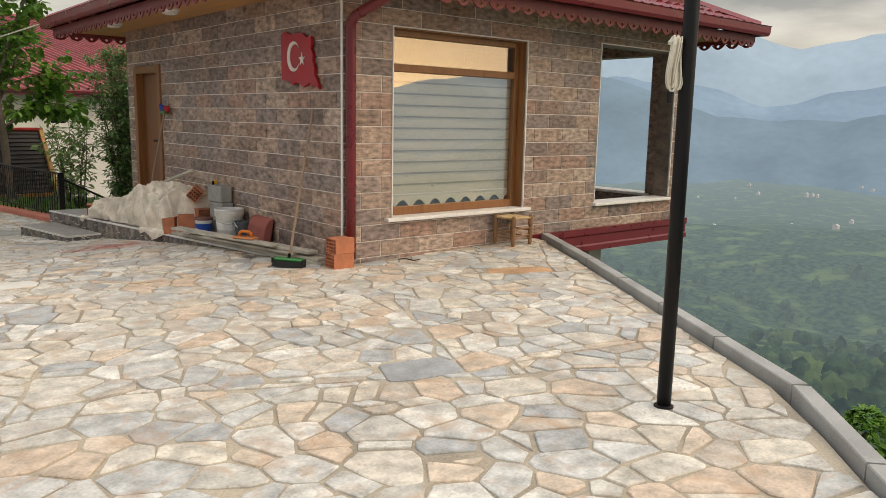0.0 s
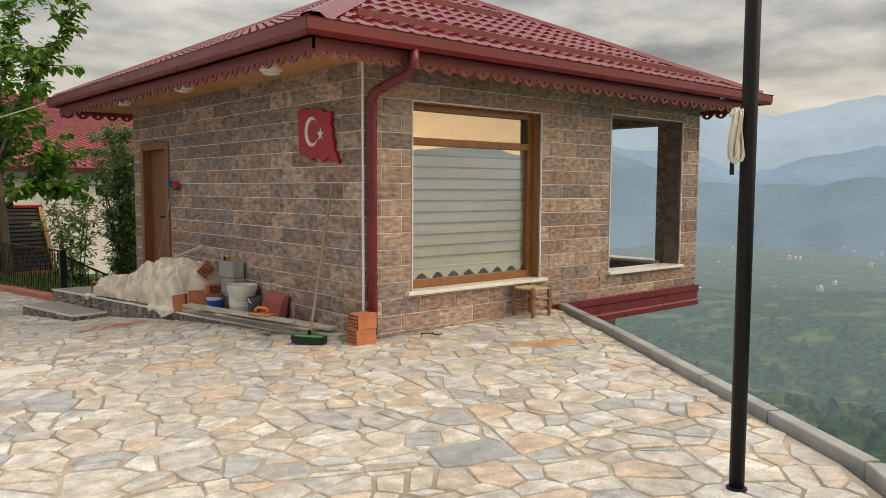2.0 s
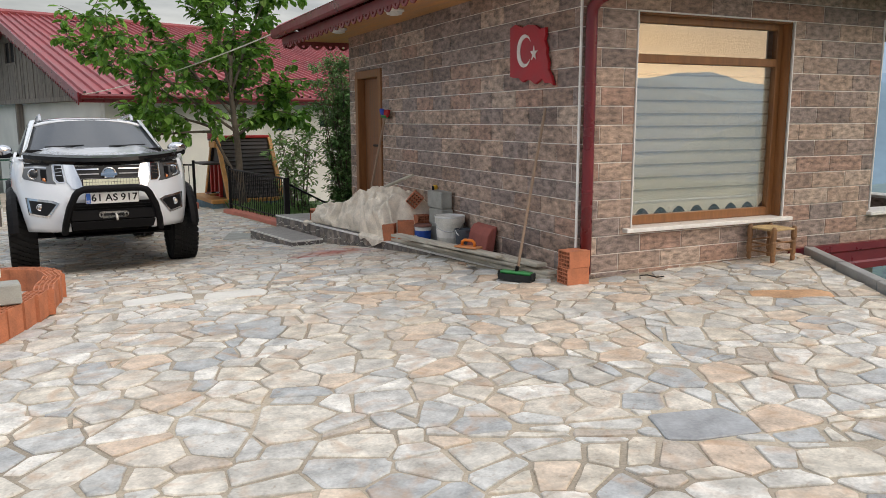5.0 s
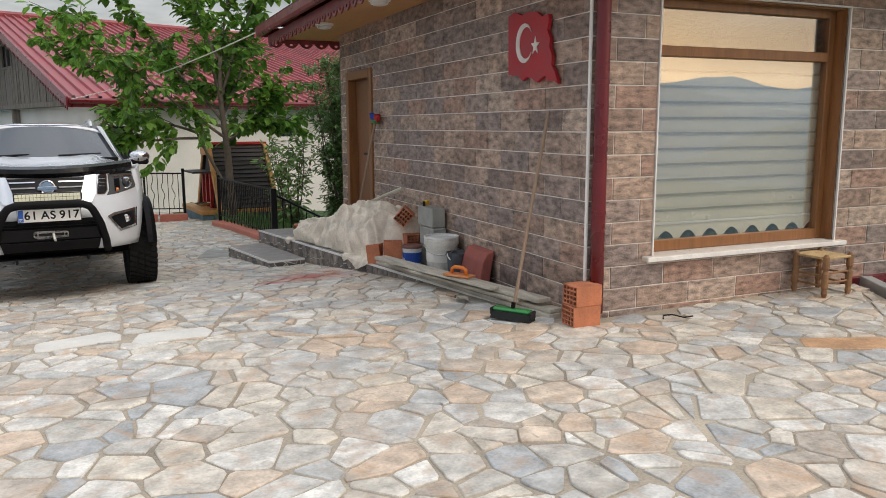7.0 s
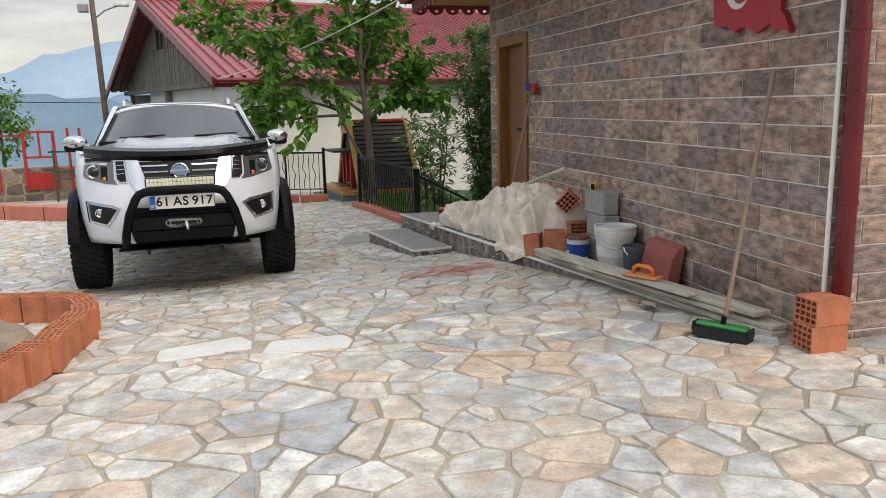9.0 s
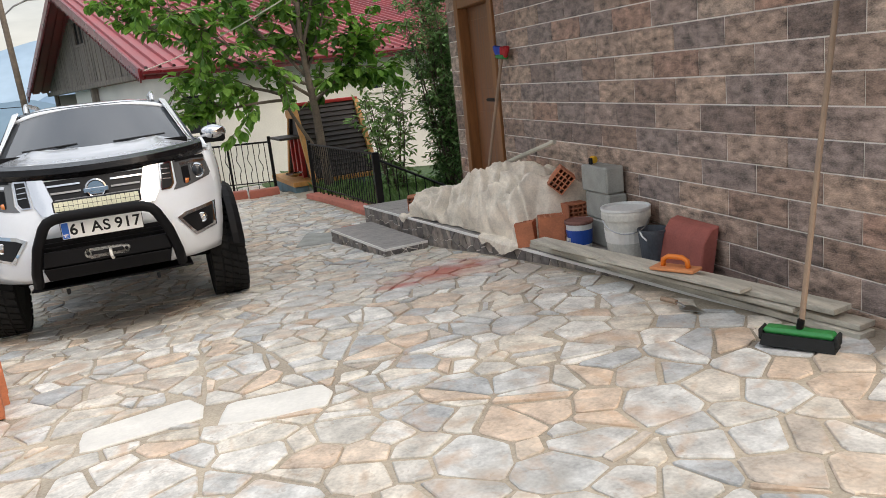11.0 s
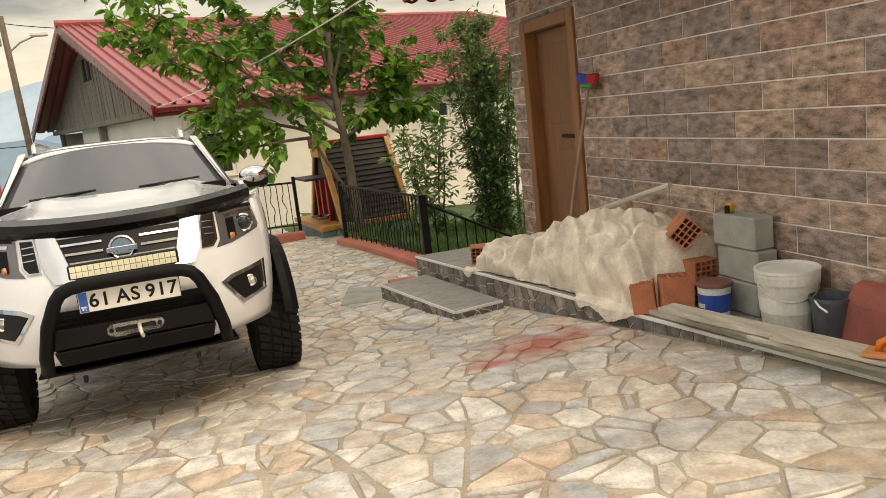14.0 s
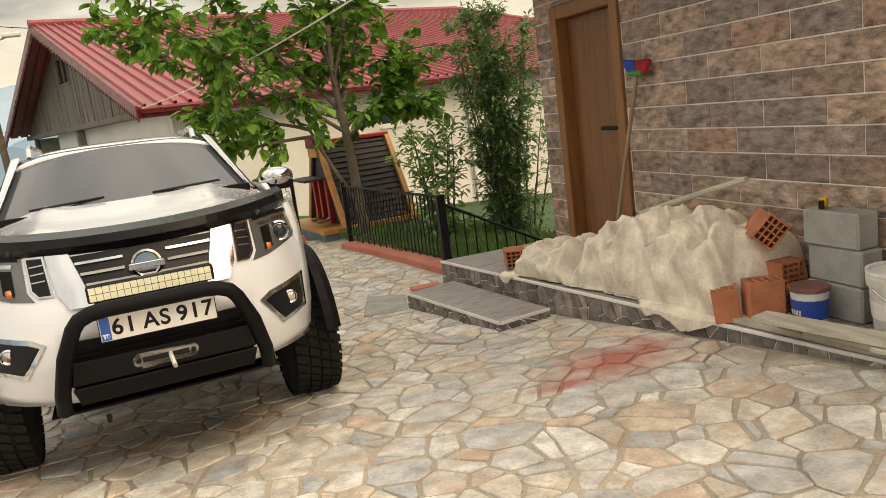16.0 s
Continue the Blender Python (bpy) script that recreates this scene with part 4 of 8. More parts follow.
def letters(text, size, m, material, parent, name="lettering", depth=0.0015, spacing=1.0):
    cu = bpy.data.curves.new(name, "FONT")
    cu.body, cu.size, cu.extrude, cu.align_x, cu.align_y = text, size, depth, "CENTER", "CENTER"
    cu.space_character = spacing
    cu.offset = 0.0022
    ob = new(name, cu)
    dg = bpy.context.evaluated_depsgraph_get()
    me = bpy.data.meshes.new_from_object(ob.evaluated_get(dg))
    bpy.data.objects.remove(ob)
    me.materials.clear()
    me.materials.append(material)
    ob = new(name, me)
    ob.parent = parent
    ob.matrix_basis = m
    return ob


TR = thing("pickup_truck", pose(0.42, 9.78, -0.205, -2.0, 0, 4.3), "white lifted pickup truck with black bull bar, parked", "pickup truck")


def skin_y(x, z):
    """Face of the truck before its upper edge is swept up at the sides."""
    c = float(np.interp(z, (0.45, 0.56, 0.70, 0.95, 1.10, 1.24, 1.30), (0.16, 0.06, 0.02, 0.07, 0.14, 0.21, 0.30)))
    u = min(1.0, abs(x) / 0.93)
    return c + 0.56 * u ** 3.4 + 0.08 * u * u


def nose_y(x, z):
    """Face of the truck: how far back the skin lies at a height and a side place."""
    k = 0.075 * (x / 0.9) ** 2 / 0.24
    return skin_y(x, z if z < 1.0 else (z + k) / (1 + k))


# skin of the front, from bumper to bonnet edge, then fenders, as one curved sheet with thickness
def front_skin():
    bm = bmesh.new()
    zs = (0.50, 0.56, 0.62, 0.70, 0.80, 0.90, 1.00, 1.10, 1.18, 1.24)
    xs = [-0.90 + 1.80 * i / 36 for i in range(37)]
    g = [[None] * len(xs) for _ in zs]
    for j, z in enumerate(zs):
        for i, x in enumerate(xs):
            w = float(np.interp(z, (0.5, 0.62, 0.8, 1.05, 1.24), (0.90, 0.93, 0.97, 1.0, 0.985)))
            zz = z + 0.075 * (x / 0.9) ** 2 * max(0.0, (z - 1.0) / 0.24)
            g[j][i] = bm.verts.new((x * w, skin_y(x * w, z), zz))
    for j in range(len(zs) - 1):
        for i in range(len(xs) - 1):
            xm = abs(sub(xs[i], xs[i + 1], 0.5))
            if xm < 0.43 and zs[j + 1] <= 0.80:
                continue
            bm.faces.new((g[j][i], g[j][i + 1], g[j + 1][i + 1], g[j + 1][i]))
    ret = bmesh.ops.extrude_face_region(bm, geom=bm.faces[:])
    for v in ret["geom"]:
        if isinstance(v, bmesh.types.BMVert):
            v.co.y += 0.03
    bmesh.ops.recalc_face_normals(bm, faces=bm.faces)
    return bm


body = part("body", front_skin(), M_WHITEPAINT, TR, smooth=True)
# bonnet: a crowned sheet from the grille to the windscreen
bm = bmesh.new()
rows = []
for j in range(9):
    v = j / 8
    y = sub(0.20, 1.36, v)
    z = sub(1.225, 1.415, v ** 0.95)
    row = []
    for i in range(25):
        u = -1 + 2 * i / 24
        hw = sub(0.86, 0.80, v)
        x = u * hw
        zz = z + 0.075 * u * u * max(0.0, 1 - v * 1.4) - 0.085 * abs(u) ** 4 * min(1.0, v * 2) + 0.022 * math.exp(-((abs(u) - 0.58) / 0.10) ** 2) * min(1, v * 3)
        row.append(bm.verts.new((x, sub(skin_y(x, 1.24), y, min(1, v * 2)) if v < 0.5 else y, zz)))
    rows.append(row)
for a, b in zip(rows, rows[1:]):
    for i in range(24):
        bm.faces.new((a[i], a[i + 1], b[i + 1], b[i]))
part("bonnet", bm, M_WHITEPAINT, TR, smooth=True)
# fenders, doors and bed as crowned side panels with wheel arches cut in
for sgn in (-1, 1):
    bm = bmesh.new()
    ys = [0.56 + 4.7 * i / 60 for i in range(61)]
    rows = []
    for y in ys:
        top = 1.26 if y < 1.3 else (1.36 if y < 3.75 else 1.28)
        low = 0.62
        for ax in (1.0, 4.15):
            dd = abs(y - ax)
            if dd < 0.52:
                low = max(low, 0.42 + math.sqrt(0.52 ** 2 - dd ** 2))
        row = []
        for k in range(7):
            z = sub(low, top, k / 6)
            bulge = 0.935 - 0.06 * max(0, (z - 1.05) / 0.3) ** 2 - (0.10 * max(0.0, (0.95 - y) / 0.4) ** 2)
            row.append(bm.verts.new((sgn * bulge, y, z)))
        rows.append(row)
    for a, b in zip(rows, rows[1:]):
        for k in range(6):
            bm.faces.new((a[k], b[k], b[k + 1], a[k + 1]))
    ret = bmesh.ops.extrude_face_region(bm, geom=bm.faces[:])
    for v in ret["geom"]:
        if isinstance(v, bmesh.types.BMVert):
            v.co.x -= sgn * 0.03
    bmesh.ops.recalc_face_normals(bm, faces=bm.faces)
    part("side_panel", bm, M_WHITEPAINT, TR, smooth=True)
    # black wheel-arch flares
    for ax in (1.0, 4.15):
        bm = bmesh.new()
        ring = []
        for i in range(19):
            a = math.radians(8 + 164 * i / 18)
            row = []
            for r, off in ((0.475, 0.90), (0.49, 0.985), (0.52, 0.995), (0.555, 0.95), (0.56, 0.90)):
                row.append(bm.verts.new((sgn * off, ax + r * math.cos(a), 0.42 + r * math.sin(a))))
            ring.append(row)
        for a, b in zip(ring, ring[1:]):
            for k in range(4):
                bm.faces.new((a[k], a[k + 1], b[k + 1], b[k]))
        bmesh.ops.recalc_face_normals(bm, faces=bm.faces)
        part("wheel_arch", bm, M_BLACKPLASTIC, TR, "matt black wheel-arch flare")
    part("side_step", tube(bmesh.new(), [(sgn * 0.96, 1.65, 0.50), (sgn * 0.97, 3.4, 0.50)], 0.04, 8), M_BLACKPLASTIC, TR)

# cab: pillars, roof, glass
def quad_slab(bm, a, b, c, d, t):
    n = (Vector(b) - Vector(a)).cross(Vector(d) - Vector(a)).normalized() * t
    return prism(bm, [a, b, c, d], n)


W0, W1, R1 = (0.735, 1.33, 1.40), (0.60, 2.05, 1.775), (0.60, 3.35, 1.79)
bm = bmesh.new()
rows = []
for j in range(8):
    v = j / 7
    y = sub(1.97, 3.5, v)
    row = []
    for i in range(17):
        u = -1 + 2 * i / 16
        row.append(bm.verts.new((u * 0.66, y + 0.05 * u * u * (1 - v), 1.812 - 0.075 * u ** 4 - 0.03 * (2 * v - 1) ** 4 - 0.03 * (1 - v) ** 3)))
    rows.append(row)
for a, b in zip(rows, rows[1:]):
    for i in range(16):
        bm.faces.new((a[i], a[i + 1], b[i + 1], b[i]))
ret = bmesh.ops.extrude_face_region(bm, geom=bm.faces[:])
for v in ret["geom"]:
    if isinstance(v, bmesh.types.BMVert):
        v.co.z -= 0.035
bmesh.ops.recalc_face_normals(bm, faces=bm.faces)
part("cab_roof", bm, M_WHITEPAINT, TR, smooth=True)
bm = bmesh.new()
rows = []
for j in range(6):
    v = j / 5
    row = []
    for i in range(15):
        u = -1 + 2 * i / 14
        hw = sub(0.755, 0.61, v)
        row.append(bm.verts.new((u * hw, sub(1.24, 2.0, v) + 0.16 * u * u, sub(1.388, 1.765, v) - 0.025 * u ** 4)))
    rows.append(row)
for a, b in zip(rows, rows[1:]):
    for i in range(14):
        bm.faces.new((a[i], a[i + 1], b[i + 1], b[i]))
part("windscreen", bm, M_SCREEN, TR, "dark tinted glass", smooth=True)
part("cowl", boxes((-0.74, 0.74, 1.24, 1.40, 1.34, 1.385)), M_BLACKPLASTIC, TR)
for sgn in (-1, 1):
    part("pillar", prism(bmesh.new(), [(sgn * 0.80, 1.40, 1.33), (sgn * 0.735, 1.36, 1.40), (sgn * 0.60, 2.10, 1.765), (sgn * 0.665, 2.15, 1.755)], (0, 0.07, 0.0), bevel=0.012), M_WHITEPAINT, TR)
    part("side_glass", prism(bmesh.new(), [(sgn * 0.83, 1.55, 1.34), (sgn * 0.67, 2.15, 1.74), (sgn * 0.67, 3.4, 1.74), (sgn * 0.83, 3.55, 1.34)], (-sgn * 0.02, 0, 0)), M_CARGLASS, TR)
    rail = part("roof_rail", tube(bmesh.new(), [(sgn * 0.545, 2.14, 1.745), (sgn * 0.545, 2.18, 1.80), (sgn * 0.545, 2.26, 1.822), (sgn * 0.545, 3.2, 1.825), (sgn * 0.545, 3.32, 1.755)], 0.021, 8), M_SILVER, TR, "silver roof rail")
    mir = part("mirror", boxes((min(sgn * 0.90, sgn * 1.10), max(sgn * 0.90, sgn * 1.10), 1.57, 1.68, 1.295, 1.37), bevel=0.02), M_BLACKPLASTIC, TR)
    cap = bmesh.new()
    bmesh.ops.create_uvsphere(cap, u_segments=18, v_segments=10, radius=1.0, matrix=Matrix.Translation((sgn * 1.0, 1.615, 1.385)) @ Matrix.Diagonal((0.118, 0.075, 0.072, 1.0)))
    part("mirror_cap", cap, M_CHROME, mir, "chrome mirror cap", smooth=True)
    part("mirror_arm", tube(bmesh.new(), [(sgn * 0.82, 1.66, 1.33), (sgn * 0.95, 1.62, 1.325)], 0.022, 6), M_BLACKPLASTIC, mir)
part("cab_back", boxes((-0.64, 0.64, 3.46, 3.5, 1.28, 1.74)), M_WHITEPAINT, TR)
part("bed_floor", boxes((-0.88, 0.88, 3.55, 5.2, 0.72, 0.78)), M_BLACKPLASTIC, TR)
part("tailgate", boxes((-0.9, 0.9, 5.2, 5.26, 0.7, 1.28), bevel=0.01), M_WHITEPAINT, TR)
part("dashboard", boxes((-0.72, 0.72, 1.5, 1.8, 1.15, 1.33), bevel=0.03), M_BLACKPLASTIC, TR)
# near-black boxes and an undertray, added to deepen the shade under the truck
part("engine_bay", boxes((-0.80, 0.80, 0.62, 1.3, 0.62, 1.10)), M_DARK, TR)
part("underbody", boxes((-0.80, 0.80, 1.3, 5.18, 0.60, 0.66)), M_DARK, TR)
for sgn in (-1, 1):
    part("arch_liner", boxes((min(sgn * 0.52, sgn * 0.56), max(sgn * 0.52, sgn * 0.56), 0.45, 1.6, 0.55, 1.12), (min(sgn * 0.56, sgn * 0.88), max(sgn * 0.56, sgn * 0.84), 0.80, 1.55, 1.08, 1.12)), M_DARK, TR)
part("undertray", boxes((-0.56, 0.56, 0.22, 1.95, 0.43, 0.445), bevel=0.004), M_BLACKPLASTIC, TR)
part("chassis", boxes((-0.42, 0.42, 0.5, 4.9, 0.45, 0.60)), M_BLACKPLASTIC, TR)
part("axle", tube(bmesh.new(), [(-0.8, 1.0, 0.42), (0.8, 1.0, 0.42)], 0.05, 8), M_BLACKPLASTIC, TR)
part("axle", tube(bmesh.new(), [(-0.8, 4.15, 0.42), (0.8, 4.15, 0.42)], 0.07, 8), M_BLACKPLASTIC, TR)

# wheels with chunky tread
def tyre():
    bm = bmesh.new()
    lathe(bm, [(0.23, -0.12), (0.33, -0.142), (0.392, -0.13), (0.402, -0.10), (0.402, 0.10), (0.392, 0.13), (0.33, 0.142), (0.23, 0.12)], 40, axis="x")
    for k in range(40):
        a = 2 * math.pi * k / 40
        for x0, x1, sh in ((-0.138, -0.07, 0.0), (-0.055, 0.0, 0.5), (0.012, 0.06, 0.0), (0.072, 0.138, 0.5)):
            a0, a1 = a + (sh + 0.08) * 2 * math.pi / 40, a + (sh + 0.78) * 2 * math.pi / 40
            r0, r1 = 0.397, 0.418 if abs(x0 + x1) < 0.2 else 0.414
            v = [bm.verts.new((x, r * math.cos(b + (0.06 if x == x1 else 0)), r * math.sin(b + (0.06 if x == x1 else 0)))) for x in (x0, x1) for b in (a0, a1) for r in (r0, r1)]
            for q in ((0, 1, 3, 2), (4, 6, 7, 5), (0, 4, 5, 1), (2, 3, 7, 6), (1, 5, 7, 3)):
                bm.faces.new([v[i] for i in q])
    bmesh.ops.recalc_face_normals(bm, faces=bm.faces)
    return bm


for sgn in (-1, 1):
    for ax in (1.0, 4.15):
        wh = part("wheel", lathe(bmesh.new(), [(0.05, 0.05), (0.22, 0.03), (0.235, 0.09), (0.245, 0.11), (0.245, -0.11), (0.05, -0.1)], 24, axis="x"), M_BLACK, TR)
        wh.matrix_basis = pose(sgn * 0.865, ax, 0.418, 0, 0, 0 if sgn > 0 else 180)
        part("tyre", tyre(), M_TYRE, wh, "chunky all-terrain tyre")
        bm = bmesh.new()
        for k in range(6):
            a = 2 * math.pi * k / 6
            prism(bm, [(0.06, 0.05 * math.cos(a - .5), 0.05 * math.sin(a - .5)), (0.075, 0.22 * math.cos(a - .12), 0.22 * math.sin(a - .12)), (0.075, 0.22 * math.cos(a + .12), 0.22 * math.sin(a + .12)), (0.06, 0.05 * math.cos(a + .5), 0.05 * math.sin(a + .5))], (0.025, 0, 0))
        part("rim", bm, M_BLACK, wh)

# face: bonnet deflector, grille, lamps, bumper, bull bar
bm = bmesh.new()
rows = []
for i in range(31):
    u = -1 + 2 * i / 30
    x = u * 0.80
    y = skin_y(x, 1.22)
    zc = 1.250 + 0.050 * u * u
    row = [bm.verts.new((x, y + dy, zc + dz)) for dy, dz in ((-0.014, -0.050), (-0.055, -0.008), (-0.046, 0.034), (0.09, 0.060), (0.06, -0.03))]
    rows.append(row)
for a, b in zip(rows, rows[1:]):
    for k in range(5):
        bm.faces.new((a[k], b[k], b[(k + 1) % 5], a[(k + 1) % 5]))
bm.faces.new(rows[0][::-1])
bm.faces.new(rows[-1])
bmesh.ops.recalc_face_normals(bm, faces=bm.faces)
M_DEFL = mat("smoked_acrylic", (0.006, 0.006, 0.007), 0.22, vary=0.1, bump=0, spec=0.3)
part("deflector", bm, M_DEFL, TR, "gloss black bonnet deflector")


def face_panel(name, pts, proud, material, parent, label="", thick=0.03, bevel=0.0):
    """A panel that follows the face of the truck: (x, z) corners set proud of the skin."""
    bm = bmesh.new()
    bm.faces.new([bm.verts.new((x, 0, z)) for x, z in pts])
    x0, x1, z0, z1 = min(p[0] for p in pts), max(p[0] for p in pts), min(p[1] for p in pts), max(p[1] for p in pts)
    for k in range(1, int((x1 - x0) / 0.035) + 1):
        bmesh.ops.bisect_plane(bm, geom=bm.verts[:] + bm.edges[:] + bm.faces[:], plane_co=(x0 + k * 0.035, 0, 0), plane_no=(1, 0, 0))
    for k in range(1, int((z1 - z0) / 0.04) + 1):
        bmesh.ops.bisect_plane(bm, geom=bm.verts[:] + bm.edges[:] + bm.faces[:], plane_co=(0, 0, z0 + k * 0.04), plane_no=(0, 0, 1))
    for v in bm.verts:
        v.co.y = nose_y(v.co.x, v.co.z) - proud
    ret = bmesh.ops.extrude_face_region(bm, geom=bm.faces[:])
    for v in ret["geom"]:
        if isinstance(v, bmesh.types.BMVert):
            v.co.y += thick + proud
    bmesh.ops.recalc_face_normals(bm, faces=bm.faces)
    for ed_ in bm.edges:
        if len(ed_.link_faces) == 2 and ed_.calc_face_angle() > 0.7:
            ed_.smooth = False
    return part(name, bm, material, parent, label, smooth=True)


grille = face_panel("grille", [(-0.33, 1.20), (0.33, 1.20), (0.255, 0.955), (-0.255, 0.955)], 0.006, M_BLACK, TR, "black grille with bright slats")
for k in range(4):
    z = 1.165 - k * 0.052
    hw = 0.315 - k * 0.017
    for a, b in ((-hw, -0.10), (0.10, hw)) if k < 2 else ((-hw, hw),):
        face_panel("slat", [(a, z + 0.006), (b, z + 0.006), (b, z - 0.006), (a, z - 0.006)], 0.018, M_CHROME if k == 0 else M_GREYMETAL, grille, thick=0.014)
for sgn in (-1, 1):
    s = sgn
    pts = [(s * 0.335, 1.215), (s * 0.44, 1.222), (s * 0.415, 1.04), (s * 0.37, 0.965), (s * 0.262, 0.965)]
    face_panel("chrome_wing", pts[::s], 0.020, M_CHROME, TR, "polished chrome grille wing", bevel=0.004)
    v = face_panel("side_vent", [(s * 0.447, 1.222), (s * 0.535, 1.225), (s * 0.53, 1.065), (s * 0.50, 1.03), (s * 0.43, 1.03)][::s], 0.012, M_CHROME, TR, "chrome-edged black vent")
    face_panel("vent_insert", [(s * 0.458, 1.212), (s * 0.523, 1.214), (s * 0.518, 1.07), (s * 0.495, 1.042), (s * 0.443, 1.042)][::s], 0.016, M_BLACK, v)
    for k in range(3):
        face_panel("vent_slat", [(s * 0.455, 1.185 - k * 0.036), (s * 0.515, 1.18 - k * 0.036), (s * 0.515, 1.174 - k * 0.036), (s * 0.455, 1.179 - k * 0.036)][::s], 0.020, M_SILVER, v, thick=0.01)
    hl = face_panel("headlight", [(s * 0.545, 1.222), (s * 0.70, 1.235), (s * 0.835, 1.245), (s * 0.85, 1.13), (s * 0.81, 1.07), (s * 0.62, 1.025), (s * 0.515, 1.015), (s * 0.545, 1.06)][::s], 0.005, M_LAMPBACK, TR, "clear headlight with a projector lens")
    face_panel("bezel", [(s * 0.59, 1.20), (s * 0.70, 1.208), (s * 0.81, 1.20), (s * 0.815, 1.185), (s * 0.70, 1.19), (s * 0.60, 1.182)][::s], 0.009, M_CHROME, hl, thick=0.008)
    face_panel("inner_panel", [(s * 0.60, 1.17), (s * 0.655, 1.175), (s * 0.655, 1.06), (s * 0.60, 1.05)][::s], 0.008, M_BLACKPLASTIC, hl, thick=0.008)
    x = s * 0.715
    part("projector", lathe(bmesh.new(), [(0.060, 0.0), (0.060, -0.030), (0.050, -0.04), (0.041, -0.035), (0.03, -0.045)], 22, (x, nose_y(x, 1.13) - 0.0, 1.125), "y"), M_CHROME, hl)
    part("projector_lens", lathe(bmesh.new(), [(0.040, -0.036), (0.033, -0.048), (0.016, -0.056), (0.001, -0.058)], 16, (x, nose_y(x, 1.13), 1.125), "y"), M_CARGLASS, hl)
    face_panel("indicator", [(s * 0.615, 1.085), (s * 0.645, 1.08), (s * 0.64, 1.05), (s * 0.612, 1.045)][::s], 0.012, M_AMBER, hl, "amber indicator")
    face_panel("brow", [(s * 0.565, 1.232), (s * 0.70, 1.242), (s * 0.838, 1.232), (s * 0.838, 1.212), (s * 0.70, 1.222), (s * 0.565, 1.212)][::s], 0.010, M_BLACKPLASTIC, hl)
    fog = face_panel("fog_lamp", [(s * 0.505, 0.815), (s * 0.57, 0.845), (s * 0.815, 0.875), (s * 0.795, 0.69), (s * 0.62, 0.655)][::s], 0.012, M_CHROME, TR, "silver-framed fog lamp recess", bevel=0.004)
    face_panel("fog_recess", [(s * 0.54, 0.805), (s * 0.585, 0.822), (s * 0.785, 0.848), (s * 0.768, 0.708), (s * 0.632, 0.681)][::s], 0.017, M_BLACK, fog)
    x = s * 0.685
    part("fog_lens", lathe(bmesh.new(), [(0.038, -0.01), (0.038, -0.025), (0.032, -0.03), (0.026, -0.026), (0.012, -0.028), (0.001, -0.030)], 18, (x, nose_y(x, 0.775), 0.775), "y"), M_CHROME, fog)
# emblem: a plain ring and bar
em = part("emblem", lathe(bmesh.new(), [(0.062, -0.03), (0.072, -0.034), (0.072, -0.04), (0.062, -0.043), (0.055, -0.04), (0.055, -0.034)], 28, (0, nose_y(0, 1.11), 1.112), "y"), M_CHROME, TR, "round chrome emblem")
part("emblem_bar", boxes((-0.082, 0.082, nose_y(0, 1.11) - 0.046, nose_y(0, 1.11) - 0.036, 1.092, 1.122), bevel=0.003), M_CHROME, em)
# light bar
lb = part("light_bar", boxes((-0.285, 0.285, -0.045, 0.03, 0.992, 1.069), bevel=0.006), M_BLACK, TR, "LED light bar")
for r in range(2):
    for k in range(18):
        part("led", boxes((-0.274 + k * 0.0304, -0.274 + k * 0.0304 + 0.028, -0.050, -0.0455, 0.999 + r * 0.033, 1.029 + r * 0.033)), M_LED, lb)
# black centre of the bumper, plate, winch fairlead
bm = bmesh.new()
for z0, z1, y0, w0, w1 in ((0.52, 0.62, 0.05, 0.38, 0.43), (0.62, 0.72, 0.0, 0.43, 0.43), (0.72, 0.815, 0.05, 0.43, 0.42)):
    prism(bm, [(-w0, y0, z0), (w0, y0, z0), (w1, y0, z1), (-w1, y0, z1)], (0, 0.3, 0))
bump = part("bumper_centre", bm, M_BLACKPLASTIC, TR, "matt black bumper centre")
for k in range(3):
    part("intake_slat", boxes((-0.40, 0.40, 0.03, 0.06, 0.715 + k * 0.03, 0.725 + k * 0.03)), M_BLACKPLASTIC, bump)
plate = part("number_plate", boxes((-0.262, 0.262, -0.045, -0.035, 0.805, 0.92), bevel=0.003), M_PLATE, TR, "white number plate")
part("plate_rim", boxes((-0.266, 0.266, -0.040, -0.030, 0.801, 0.924)), M_BLACK, plate)
part("blue_strip", boxes((-0.258, -0.215, -0.0475, -0.0455, 0.809, 0.916)), M_PLATEBLUE, plate, "blue country strip")
for text_, x_ in (("61", -0.155), ("AS", -0.01), ("917", 0.165)):
    letters(text_, 0.104, pose(x_, -0.0455, 0.862, 90, 0, 0), M_BLACK, plate, "plate_number", spacing=1.12)
letters("TR", 0.026, pose(-0.2365, -0.048, 0.828, 90, 0, 0), M_PLATE, plate, "plate_country")
part("plate_bracket", boxes((-0.2, 0.2, -0.030, 0.08, 0.84, 0.88)), M_BLACKPLASTIC, TR)
fl = part("winch_fairlead", prism(bmesh.new(), [(0.0 + 0.115 * (1 if abs(a) < math.pi / 2 else -1) + 0.038 * math.cos(a), -0.06, 0.685 + 0.038 * math.sin(a)) for a in [math.radians(-90 + 15 * i) for i in range(13)] + [math.radians(90.1 + 15 * i) for i in range(13)]], (0, 0.03, 0), bevel=0.004), M_ALU, TR, "polished winch fairlead")
part("slot", boxes((-0.105, 0.105, -0.064, -0.055, 0.673, 0.697), bevel=0.003), M_BLACK, fl)
